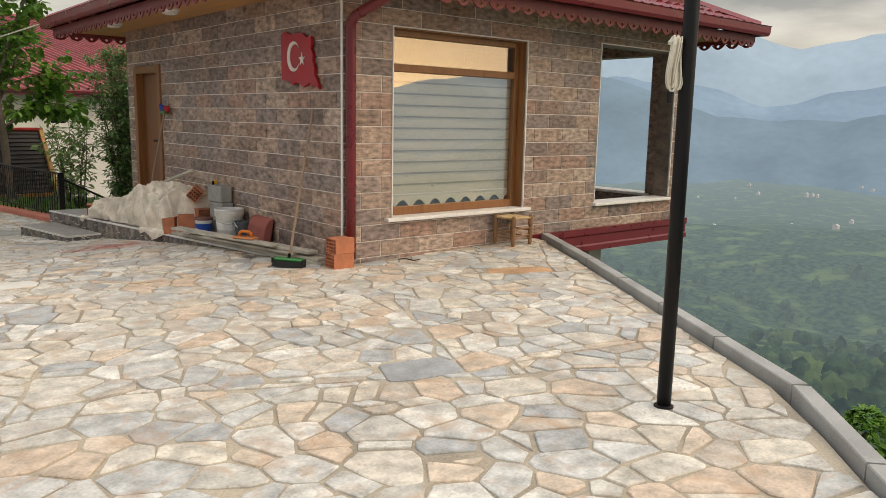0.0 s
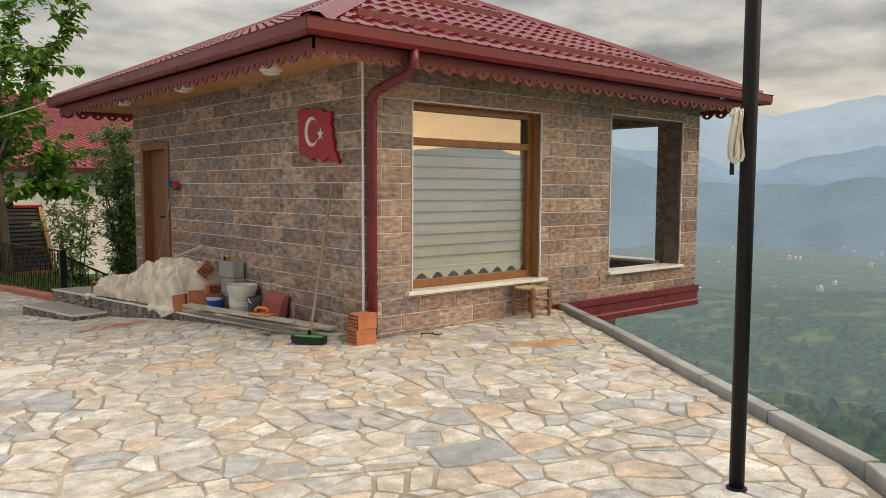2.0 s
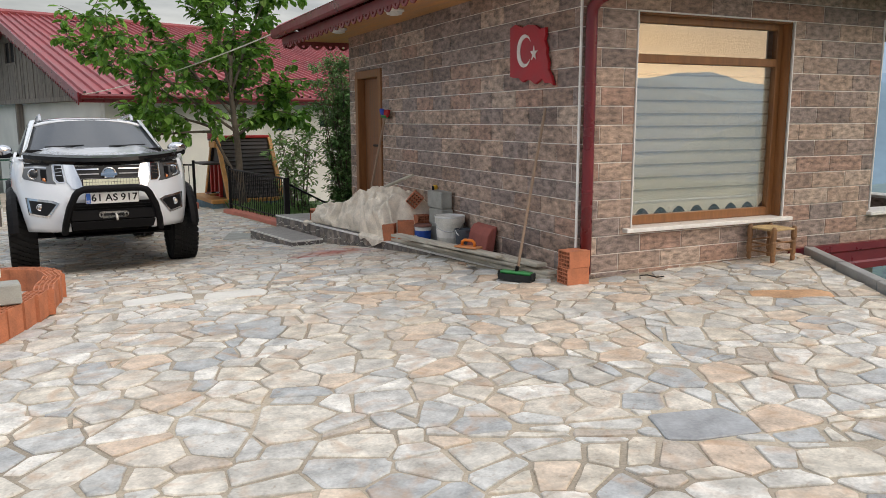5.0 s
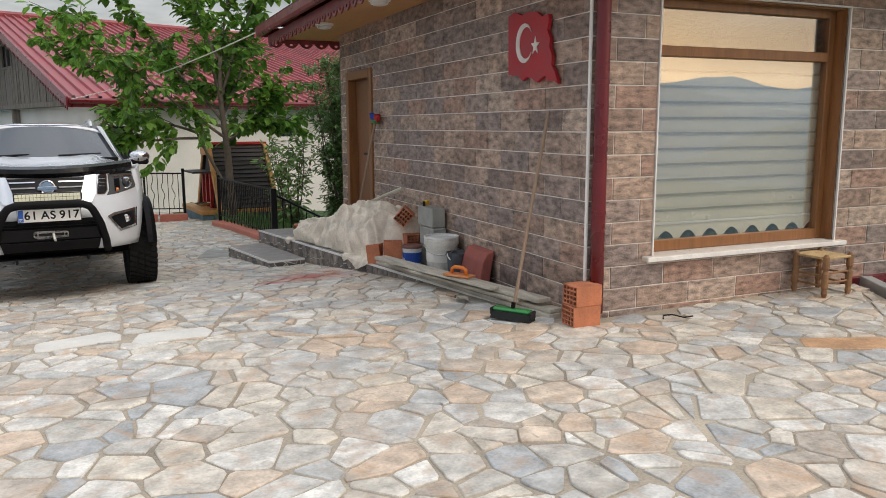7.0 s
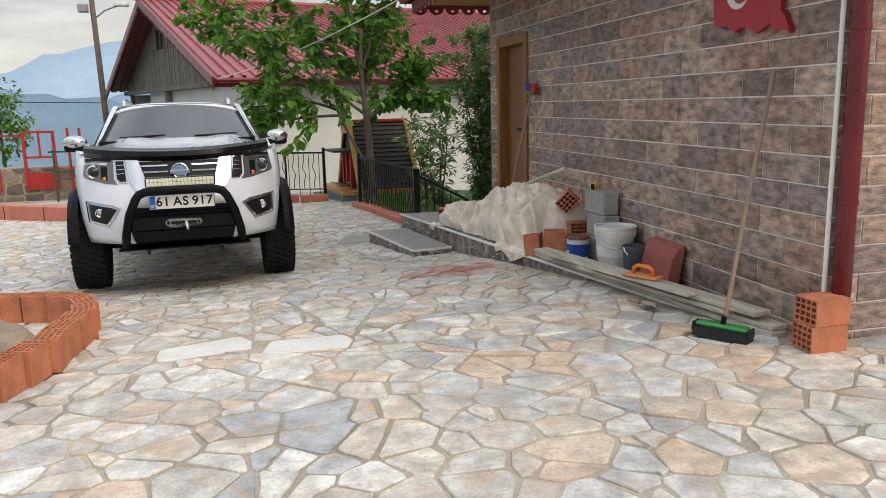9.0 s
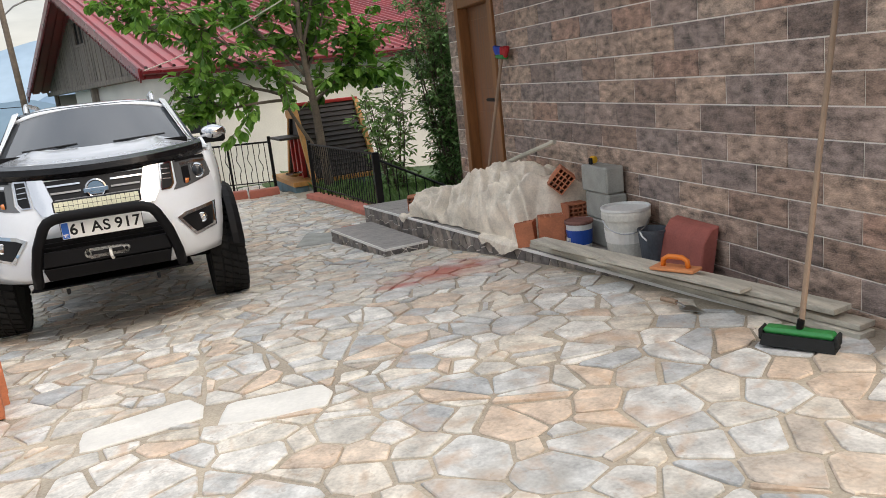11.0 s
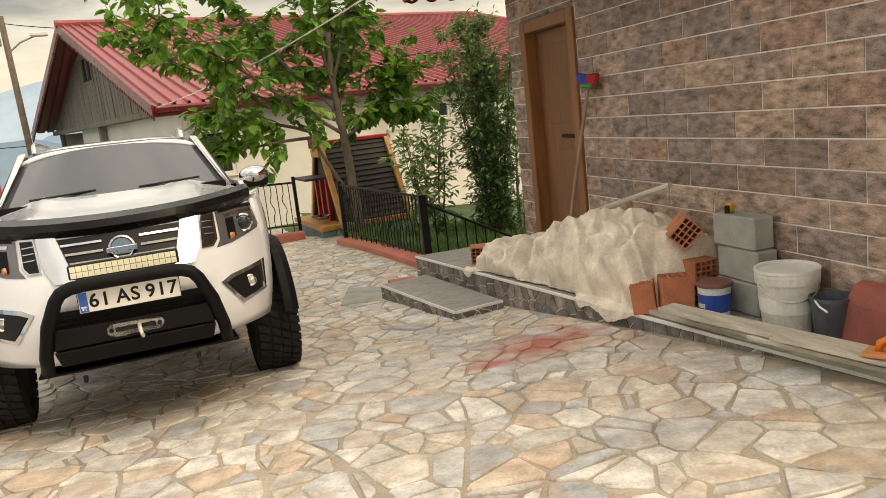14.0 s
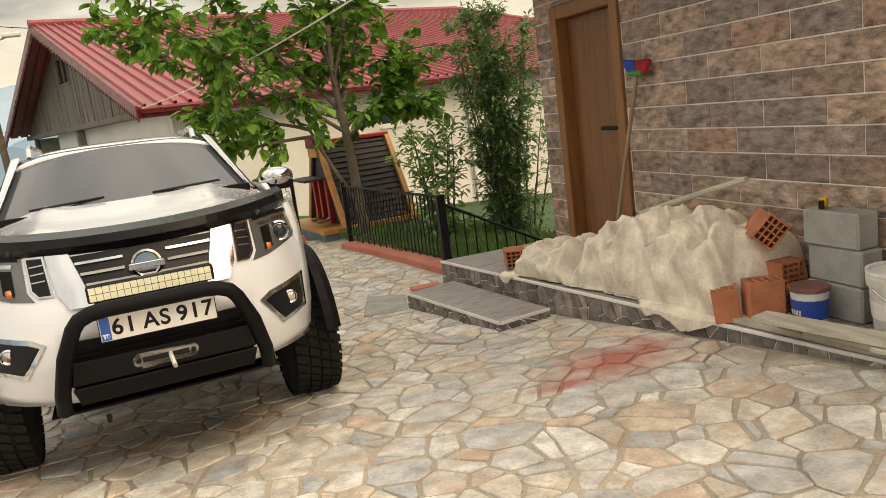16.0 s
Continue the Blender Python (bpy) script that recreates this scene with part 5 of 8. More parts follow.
for x in (-0.125, 0.125):
    part("bolt", lathe(bmesh.new(), [(0.012, 0), (0.012, -0.008), (0.004, -0.01)], 8, (x, -0.06, 0.685), "y"), M_BLACK, fl)
part("hook", tube(bmesh.new(), [(0.02, -0.06, 0.69), (0.02, -0.10, 0.685), (0.025, -0.11, 0.65), (0.03, -0.09, 0.63)], 0.011, 6), M_ALU, fl)
bar = part("bull_bar", tube(bmesh.new(), [(-0.48, 0.05, 0.50), (-0.468, -0.02, 0.60), (-0.425, -0.085, 0.77), (-0.365, -0.105, 0.90), (-0.335, -0.107, 0.937), (-0.285, -0.108, 0.957), (-0.22, -0.108, 0.964), (0.22, -0.108, 0.964), (0.285, -0.108, 0.957), (0.335, -0.107, 0.937), (0.365, -0.105, 0.90), (0.425, -0.085, 0.77), (0.468, -0.02, 0.60), (0.48, 0.05, 0.50)], 0.036, 12), M_BLACKPLASTIC, TR, "matt black tubular bull bar", smooth=True)
part("skid_plate", prism(bmesh.new(), [(-0.42, -0.07, 0.62), (0.42, -0.07, 0.62), (0.40, -0.02, 0.53), (-0.40, -0.02, 0.53)], (0, 0.02, 0.0), bevel=0.004), M_BLACKPLASTIC, bar)
part("cross_plate", prism(bmesh.new(), [(-0.40, -0.06, 0.735), (0.40, -0.06, 0.735), (0.42, -0.06, 0.63), (-0.42, -0.06, 0.63)], (0, 0.03, 0), bevel=0.004), M_BLACKPLASTIC, bar)
for sgn in (-1, 1):
    part("wiper", tube(bmesh.new(), [(sgn * 0.35 - 0.2, 1.30, 1.415), (sgn * 0.35 + 0.22, 1.33, 1.43)], 0.008, 5), M_BLACK, TR)
    part("tow_eye", tube(bmesh.new(), [(sgn * 0.30, 0.03, 0.44), (sgn * 0.30, -0.02, 0.43), (sgn * 0.30, -0.02, 0.46)], 0.012, 6), M_BLACK, TR)

# ---- the neighbouring house ----
HM = pose(0.25, 21.9, 0, 0, 0, 19)
house = thing("house", HM, "cream rendered house with a red sheet roof and weathered timber gable", "house")
RX, RY, RZ, EZ = 14.2, 7.0, 4.74, 2.14


def ribbed(name, a, b, c, d, label=""):
    """Roof sheet between the eave a-b and the ridge d-c, with standing ribs."""
    a, b, c, d = (Vector(p) for p in (a, b, c, d))
    n = (b - a).cross(d - a).normalized()
    if n.z < 0:
        n = -n
    ln = (b - a).length
    k = max(2, int(ln / 0.30))
    bm = bmesh.new()
    for i in range(k):
        f = [(i + t) / k for t in (0, 0.40, 0.47, 0.63, 0.70, 1.0)]
        lift = (0, 0, 0.055, 0.055, 0, 0)
        lo = [bm.verts.new(a.lerp(b, q) + n * h) for q, h in zip(f, lift)]
        hi = [bm.verts.new(d.lerp(c, q) + n * h) for q, h in zip(f, lift)]
        for j in range(5):
            bm.faces.new((lo[j], lo[j + 1], hi[j + 1], hi[j]))
    bmesh.ops.remove_doubles(bm, verts=bm.verts[:], dist=0.001)
    return part(name, bm, M_ROOF_OLD, house, label)


ribbed("roof_front", (-0.05, 0, EZ), (19.5, 0, EZ), (RX, RY, RZ), (-0.05, RY, RZ), "faded red ribbed roof sheet")
ribbed("roof_back", (-0.05, 2 * RY, EZ), (19.5, 2 * RY, EZ), (RX, RY, RZ), (-0.05, RY, RZ))
ribbed("roof_hip", (19.5, 0, EZ), (19.5, 2 * RY, EZ), (RX, RY, RZ), (RX, RY, RZ))
part("ridge_cap", tube(bmesh.new(), [(-0.08, RY, RZ + 0.03), (RX, RY, RZ + 0.03)], 0.11, 8), M_ROOF_OLD, house)
part("hip_cap", tube(bmesh.new(), [(RX, RY, RZ + 0.03), (19.5, 0, EZ + 0.03)], 0.10, 8), M_ROOF_OLD, house)
part("eave_board", boxes((-0.02, 19.4, 0.0, 0.06, EZ - 0.22, EZ - 0.03)), M_LACQ, house, "dark red eave board")
part("eave_gutter", tube(bmesh.new(), [(0.0, -0.06, EZ - 0.07), (19.4, -0.06, EZ - 0.07)], 0.07, 8), M_LACQ, house)
part("soffit", boxes((0.1, 19.2, 0.07, 0.6, EZ - 0.16, EZ - 0.13)), M_OLDWOOD, house)
for y0, y1, z0, z1 in ((0.0, RY, EZ, RZ), (2 * RY, RY, EZ, RZ)):
    bm = prism(bmesh.new(), [(-0.06, y0, z0 - 0.20), (-0.06, y1, z1 - 0.20), (-0.06, y1, z1 + 0.02), (-0.06, y0, z0 + 0.02)], (0.05, 0, 0))
    part("barge_board", bm, M_LACQ, house)
    bm = bmesh.new()
    n = 60
    for k in range(n):
        p0, p1 = sub(y0, y1, k / n), sub(y0, y1, (k + 0.72) / n)
        q0, q1 = sub(z0, z1, k / n) - 0.20, sub(z0, z1, (k + 0.72) / n) - 0.20
        prism(bm, [(-0.05, p0, q0), (-0.05, p1, q1), (-0.05, (p0 + p1) / 2, (q0 + q1) / 2 - 0.10)], (0.03, 0, 0))
    part("sawtooth_trim", bm, M_LACQ, house)
# boarded gable, set back under the verge
k = 64
for i in range(k):
    y0, y1 = 0.75 + (2 * RY - 1.5) * i / k, 0.75 + (2 * RY - 1.5) * (i + 0.93) / k
    yc = (y0 + y1) / 2
    top = sub(EZ, RZ, 1 - abs(yc - RY) / RY) - 0.12
    segs = [(2.12, top)]
    if 7.05 < yc < 8.1:
        segs = [(2.12, 3.27), (3.95, top)]
    for z0, z1 in segs:
        if z1 - z0 < 0.05:
            continue
        x = 0.62 + rnd.uniform(-0.012, 0.012)
        part("board", boxes((x, x + 0.025, y0, y1, z0 + rnd.uniform(-0.05, 0.03), z1)), M_OLDWOOD, house)
# near-black sheet put in for the shade seen between the boards
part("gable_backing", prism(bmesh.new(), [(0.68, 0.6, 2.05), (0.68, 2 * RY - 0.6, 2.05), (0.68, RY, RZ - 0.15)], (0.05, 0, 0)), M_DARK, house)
part("gable_beam", boxes((0.55, 0.75, 0.3, 2 * RY - 0.4, 2.0, 2.14), bevel=0.01), M_OLDWOOD, house)
gw = part("gable_window", boxes((0.60, 0.66, 7.0, 7.08, 3.22, 4.0), (0.60, 0.66, 8.08, 8.15, 3.22, 4.0), (0.60, 0.66, 7.08, 8.08, 3.92, 4.0), (0.60, 0.66, 7.08, 8.08, 3.22, 3.29), (0.61, 0.65, 7.55, 7.6, 3.29, 3.92)), M_OLDWOOD, house)
# rendered walls with their windows cut through
HW = [(5.84, 6.46, 1.09, 1.64), (7.42, 7.86, 1.20, 1.66), (0.95, 1.75, 0.55, 1.55)]
part("wall_front", wall_mesh((0.8, 19.0, -4.5, 2.02), HW, lambda a, z, d: (a, 0.6 + d, z), 0.25), M_RENDER, house)
part("wall_gable", boxes((0.8, 1.05, 0.87, 10.4, -4.5, 2.0)), M_RENDER, house)
part("wall_far", boxes((0.8, 19.0, 13.2, 13.4, -4.5, 2.0), (18.8, 19.0, 0.87, 13.2, -4.5, 2.0)), M_RENDER, house)
part("porch_post", tube(bmesh.new(), [(0.7, 12.9, -4), (0.7, 12.9, 2.1)], 0.08, 8), M_OLDWOOD, house)
part("gable_post", boxes((0.60, 0.78, 7.3, 7.45, -2.0, 2.0)), M_OLDWOOD, house)
for a0, a1, z0, z1 in HW:
    wn_ = part("window", boxes((a0, a0 + 0.075, 0.63, 0.72, z0, z1), (a1 - 0.075, a1, 0.63, 0.72, z0, z1), (a0 + 0.075, a1 - 0.075, 0.63, 0.72, z1 - 0.07, z1), (a0 + 0.075, a1 - 0.075, 0.63, 0.72, z0, z0 + 0.075)), M_TRIM, house, "white-framed window")
    part("pane", boxes((a0 + 0.075, a1 - 0.075, 0.68, 0.685, z0 + 0.075, z1 - 0.07)), M_CARGLASS, wn_)
    part("sill", boxes((a0 - 0.03, a1 + 0.03, 0.55, 0.628, z0 - 0.04, z0)), M_TRIM, wn_)
part("wall_pipe", tube(bmesh.new(), [(8.6, 0.52, -3), (8.6, 0.52, 1.95)], 0.035, 8), M_GREYMETAL, house)

# ---- small A-frame garden hut ----
M_YELLOW = mat("yellow_pine", (0.52, 0.25, 0.07), 0.5, vary=0.25, scale=4, fine=30, stretch=(4, 4, 0.6))
M_DARKSLAT = mat("dark_slat", (0.035, 0.026, 0.022), 0.6, vary=0.4, scale=5, fine=30)
M_REDPAINT = mat("red_paint", (0.38, 0.022, 0.018), 0.5, vary=0.2)
M_BLUEGREY = mat("painted_blocks", (0.16, 0.22, 0.24), 0.8, vary=0.3, per="object", spread=[(0.13, 0.20, 0.24), (0.22, 0.17, 0.12), (0.20, 0.23, 0.23), (0.28, 0.24, 0.18)])
hut = thing("garden_hut", pose(2.86, 18.6, -0.30, 0, 0, 6), "small A-frame timber garden hut with dark slatted roof", "garden hut")
HL, HHW, HH = 1.22, 0.86, 1.38
for side in (-1, 1):
    bm = bmesh.new()
    a0 = Vector((0, side * HHW, 0.10))
    up = (Vector((0, side * 0.10, HH)) - a0)
    n_s = 15
    slope = part("roof_side", quad_slab(bmesh.new(), a0, a0 + Vector((HL, 0, 0)), a0 + Vector((HL, 0, 0)) + up, a0 + up, 0.02), M_DARKSLAT, hut)
    nrm = Vector((0, side, 0.55)).normalized()
    for k in range(n_s):
        p = a0 + up * (k / n_s) + nrm * 0.02
        q = a0 + up * ((k + 0.93) / n_s) + nrm * 0.005
        bm = bmesh.new()
        prism(bm, [p + Vector((0.06, 0, 0)), q + Vector((0.06, 0, 0)), q + Vector((0.06, 0, 0)) + nrm * 0.018, p + Vector((0.06, 0, 0)) + nrm * 0.026], (HL - 0.12, 0, 0))
        part("slat", bm, M_DARKSLAT, slope)
    for x in (-0.02, HL - 0.06):
        bm = bmesh.new()
        b0 = a0 + Vector((x, side * 0.05, -0.06))
        prism(bm, [b0, b0 + up * 1.03, b0 + up * 1.03 + nrm * 0.09, b0 + nrm * 0.09], (0.085, 0, 0), bevel=0.006)
        part("edge_board", bm, M_YELLOW, hut, "yellow varnished edge board")
part("ridge_board", boxes((-0.02, HL + 0.03, -0.17, 0.17, HH + 0.0, HH + 0.06), bevel=0.008), M_REDPAINT, hut)
part("top_board", boxes((-0.06, 0.03, -0.24, 0.24, HH - 0.20, HH - 0.06), bevel=0.008), M_YELLOW, hut)
sg = part("sign_board", boxes((-0.08, -0.055, -0.26, 0.24, HH - 0.05, HH + 0.13), bevel=0.004), M_DARKSLAT, hut)
for k in range(5):
    y = -0.22 + k * 0.092
    part("sign_mark", prism(bmesh.new(), [(-0.088, y, HH - 0.02), (-0.088, y + 0.05, HH - 0.02 + 0.02 * (k % 2)), (-0.088, y + 0.06, HH + 0.11), (-0.088, y + 0.01, HH + 0.10)], (0.01, 0, 0)), M_REDPAINT, sg)
part("front_wall", prism(bmesh.new(), [(0.05, -HHW + 0.1, 0.1), (0.05, HHW - 0.1, 0.1), (0.05, 0.12, HH - 0.08), (0.05, -0.12, HH - 0.08)], (0.02, 0, 0)), M_DARKSLAT, hut)
for y in (-0.34, 0.02, 0.34):
    part("red_post", boxes((-0.03, 0.04, y - 0.045, y + 0.045, 0.08, 0.86), bevel=0.005), M_REDPAINT, hut)
part("shelf", boxes((-0.38, 0.05, -0.45, 0.45, 0.82, 0.86), bevel=0.006), M_DARKSLAT, hut)
part("bowl", lathe(bmesh.new(), [(0.05, 0), (0.15, 0.05), (0.16, 0.07), (0.14, 0.06), (0.05, 0.015)], 16, (-0.22, -0.5, 0.16)), M_SILVER, hut)
part("deck", boxes((-0.35, HL + 0.05, -HHW - 0.1, HHW + 0.1, 0.02, 0.10), bevel=0.006), M_YELLOW, hut)
for i in range(7):
    for j in range(2):
        part("block", boxes((-0.33 + i * 0.235, -0.33 + i * 0.235 + 0.225, -HHW - 0.06, HHW, -0.32 + j * 0.17, -0.155 + j * 0.17), bevel=0.008), M_BLUEGREY, hut)

# ---- iron fence with its red kerb ----
def fence_run(owner, a, b, za, zb, height, n, fancy=True):
    a, b = Vector((*a, 0)), Vector((*b, 0))
    for h in (0.08, height - 0.02):
        part("rail", tube(bmesh.new(), [a + Vector((0, 0, za + h)), b + Vector((0, 0, zb + h))], 0.018 if h > 0.2 else 0.012, 6), M_BLACK, owner)
    for k in range(1, n):
        f = k / n
        p = a.lerp(b, f)
        z = sub(za, zb, f)
        if fancy and k % 2 == 0:
            pts = [p + Vector((0, 0, z + 0.08))]
            for q in range(1, 12):
                s = q / 12
                pts.append(p + (b - a).normalized() * (0.03 * math.sin(2 * math.pi * s * 2) * (1 if 0.25 < s < 0.8 else 0.2)) + Vector((0, 0, z + 0.08 + (height - 0.1) * s)))
            pts.append(p + Vector((0, 0, z + height - 0.02)))
            part("bar", tube(bmesh.new(), pts, 0.008, 5), M_BLACK, owner)
        else:
            part("bar", tube(bmesh.new(), [p + Vector((0, 0, z - 0.05)), p + Vector((0, 0, z + height - 0.02))], 0.008, 5), M_BLACK, owner)


fence = thing("iron_fence", pose(0, 0, 0), "black wrought-iron fence with wavy bars and posts", "fence")
for x, y, z0, z1, r in ((3.33, 14.02, -0.6, 0.49, 0.045), (2.86, 16.85, -0.5, 0.56, 0.028), (2.36, 18.35, -0.6, 0.62, 0.028), (1.62, 18.5, -0.6, 0.56, 0.02), (0.6, 18.7, -0.6, 0.56, 0.02)):
    part("post", boxes((x - r, x + r, y - r, y + r, z0, z1), bevel=0.005), M_BLACK, fence)
fence_run(fence, (3.33, 14.02), (2.86, 16.85), -0.31, -0.28, 0.80, 30)
fence_run(fence, (2.36, 18.35), (0.6, 18.7), -0.28, -0.25, 0.82, 18)
fence_run(fence, (3.35, 14.05), (5.2, 14.32), -0.37, -1.35, 0.78, 14, False)
curb = thing("garden_kerb", pose(0, 0, 0), "salmon-red painted concrete kerb under the fence", "kerb", kind="structure")
M_SALMON = mat("salmon_concrete", (0.50, 0.17, 0.12), 0.8, vary=0.25, scale=4, fine=60, bump=0.3)
C = [(3.13, 13.62), (3.07, 14.25), (2.99, 14.90), (2.91, 15.50), (2.81, 16.10), (2.69, 16.75)]
for (ax, ay), (bx, by) in zip(C, C[1:]):
    bm = bmesh.new()
    prism(bm, [(ax, ay - 0.01, ground(ax, ay) - 0.1), (bx, by + 0.01, ground(bx, by) - 0.1), (bx + 0.24, by + 0.04, ground(bx, by) - 0.1), (ax + 0.24, ay + 0.03, ground(ax, ay) - 0.1)], (0, 0, 0.17), bevel=0.012)
    part("kerb_stone", bm, M_SALMON, curb)
for ax, ay in ((1.3, 18.0), (1.85, 17.85)):
    part("kerb_stone", boxes((ax, ax + 0.52, ay, ay + 0.2, -0.5, -0.26), bevel=0.012), M_SALMON, curb)
tagged(part("concrete_slab", prism(bmesh.new(), [(1.98, 12.55, -0.345), (2.36, 12.42, -0.345), (2.52, 13.05, -0.355), (2.2, 13.3, -0.36)], (0, 0, 0.06), bevel=0.01), M_CONCRETE), "loose grey-beige concrete slab lying beside the step", "slab")
tagged(part("brick_offcut", boxes((2.62, 2.92, 13.05, 13.2, -0.33, -0.27), bevel=0.008), M_SALMON), "salmon-red kerb offcut lying on the paving", "kerb stone")

# garden floor behind the fence
bm = bmesh.new()
rows = []
for j in range(13):
    y = 13.0 + j * 0.75
    rows.append([bm.verts.new((sub(2.80 if y > 14 else 3.35, 9.5, i / 10), y, -0.42 - 0.12 * i * 0.65 + 0.05 * noise.noise(Vector((i, j, 0.5))))) for i in range(11)])
for a, b in zip(rows, rows[1:]):
    for i in range(10):
        bm.faces.new((a[i], a[i + 1], b[i + 1], b[i]))
tagged(part("garden_soil", bm, M_HILLSIDE, smooth=True), "grassy garden bed behind the fence", "garden", kind="structure")


# ---- leaves ----
def leaf_material(name, cols):
    m = mat(name, cols[0], 0.5, vary=0.3, scale=3, fine=30, bump=0, per="island", spread=cols)
    n, l = m.node_tree.nodes, m.node_tree.links
    b = n["Principled BSDF"]
    tr, mx = n.new("ShaderNodeBsdfTranslucent"), n.new("ShaderNodeMixShader")
    l.new(b.inputs["Base Color"].links[0].from_socket, tr.inputs[0])
    mx.inputs[0].default_value = 0.4
    l.new(b.outputs[0], mx.inputs[1])
    l.new(tr.outputs[0], mx.inputs[2])
    l.new(mx.outputs[0], n["Material Output"].inputs[0])
    return m


M_LEAF = leaf_material("mulberry_leaf", [(0.13, 0.28, 0.035), (0.17, 0.34, 0.045), (0.10, 0.23, 0.03), (0.22, 0.40, 0.07), (0.075, 0.18, 0.028)])
M_LEAF2 = leaf_material("shrub_leaf", [(0.19, 0.32, 0.10), (0.14, 0.26, 0.08), (0.25, 0.38, 0.14)])
M_LEAF3 = leaf_material("laurel_leaf", [(0.12, 0.235, 0.075), (0.16, 0.29, 0.095), (0.21, 0.35, 0.13), (0.085, 0.175, 0.055)])
M_BARK = mat("bark", (0.13, 0.105, 0.08), 0.9, vary=0.4, scale=8, fine=60, bump=0.6)


class Leaves:
    def __init__(self):
        self.v, self.f = [], []

    def leaf(self, p, d, up, size, wide=0.62):
        """A pointed leaf, folded a little along its rib."""
        d = d.normalized()
        s = d.cross(up)
        s = s.normalized() if s.length > 1e-4 else Vector((1, 0, 0))
        n = s.cross(d)
        o = len(self.v)
        w = size * wide / 2
        pts = [p, p + d * size * 0.35 + s * w + n * size * 0.06, p + d * size * 0.72 + s * w * 0.72 + n * size * 0.05, p + d * size - n * size * 0.06, p + d * size * 0.72 - s * w * 0.72 + n * size * 0.05, p + d * size * 0.35 - s * w + n * size * 0.06]
        self.v += [tuple(q) for q in pts]
        self.f += [(o, o + 1, o + 2, o + 3), (o, o + 3, o + 4, o + 5)]

    def put(self, name, material, parent):
        me = bpy.data.meshes.new(name)
        me.from_pydata(self.v, [], self.f)
        me.materials.append(material)
        ob = new(name, me)
        ob.parent = parent
        return ob


def wander(p, d, length, n, r, bend):
    pts = [Vector(p)]
    d = Vector(d).normalized()
    for _ in range(n):
        d = (d + Vector((r.uniform(-1, 1), r.uniform(-1, 1), r.uniform(-0.6, 0.8))) * bend).normalized()
        pts.append(pts[-1] + d * (length / n))
    return pts


def spray(lv, pts, r, size, every, droop=0.6, wide=0.62, count=1):
    """Leaves along a twig, drooping."""
    for a, b in zip(pts, pts[1:]):
        d = (b - a)
        k = max(1, int(d.length / every))
        for i in range(k):
            p = a + d * ((i + r.random()) / k)
            for _ in range(count):
                q = Vector((r.uniform(-1, 1), r.uniform(-1, 1), r.uniform(-0.9, 0.5) - droop * 0.6))
                lv.leaf(p + q * 0.04, q + d.normalized() * 0.5, Vector((r.uniform(-.4, .4), r.uniform(-.4, .4), 1)), size * r.uniform(0.6, 1.2), wide)


# mulberry tree behind the fence
r = random.Random(42)
tree = thing("mulberry_tree", pose(3.13, 17.0, -0.45), "leafy green mulberry tree with open crown behind the fence", "tree")
bm = bmesh.new()
tube(bm, [(0, 0, -0.3), (0.0, 0, 0.3), (-0.03, 0.02, 0.9), (-0.05, 0, 1.45), (-0.10, 0, 2.0), (-0.14, 0, 2.6), (-0.10, 0, 3.2)], 0.092, 10, 0.035)
tube(bm, [(-0.01, 0, 0.55), (-0.22, 0.02, 1.0), (-0.45, -0.05, 1.45), (-0.62, -0.08, 1.85)], 0.036, 8, 0.022)
part("trunk", bm, M_BARK, tree, smooth=True)
lv = Leaves()
BOUGHS = [((-0.08, 0, 1.7), (-1.0, -0.15, 0.72), 3.6), ((-0.10, 0, 2.0), (-0.8, 0.4, 0.9), 3.2), ((-0.12, 0, 2.3), (-0.3, -0.5, 1.0), 2.8), ((-0.12, 0, 2.6), (0.1, 0.3, 1.0), 3.2),
         ((-0.08, 0, 1.6), (0.9, -0.2, 0.75), 1.5), ((-0.10, 0, 2.1), (0.6, 0.3, 1.0), 2.7), ((-0.12, 0, 2.5), (0.45, -0.3, 1.2), 3.4), ((-0.5, -0.06, 1.7), (-1.0, -0.4, 0.10), 1.9),
         ((-0.1, 0, 1.9), (-1.0, 0.1, 0.45), 3.3), ((-0.10, 0, 3.1), (-0.5, 0.1, 1.0), 2.2), ((-0.6, -0.08, 1.8), (-0.7, 0.5, 0.4), 1.5), ((-0.06, 0, 1.8), (1.0, 0.3, 0.45), 1.4),
         ((-0.1, 0, 2.2), (-0.6, 0.9, 0.6), 2.4), ((-0.1, 0, 2.2), (0.4, 1.0, 0.7), 2.2)]
for p, d, ln in BOUGHS:
    limb = wander(p, d, ln, 7, r, 0.16)
    wood = bmesh.new()
    tube(wood, limb, 0.030, 6, 0.008)
    for i in range(1, 8):
        for _ in range(2 if i < 4 else 3):
            if i < 2 and r.random() < 0.6:
                continue
            base = limb[i]
            out = (limb[i] - limb[i - 1]).normalized()
            d2 = out * 0.5 + Vector((r.uniform(-1, 1), r.uniform(-1, 1), r.uniform(-0.7, 0.75)))
            tw = wander(base, d2, r.uniform(0.35, 0.85), 4, r, 0.25)
            tube(wood, tw, 0.011, 4, 0.004)
            spray(lv, tw, r, 0.185, 0.044, 0.7, 0.70, 2)
    spray(lv, limb[4:], r, 0.165, 0.045, 0.6, 0.66, 3)
    part("bough", wood, M_BARK, tree)
lv.put("crown", M_LEAF, tree)


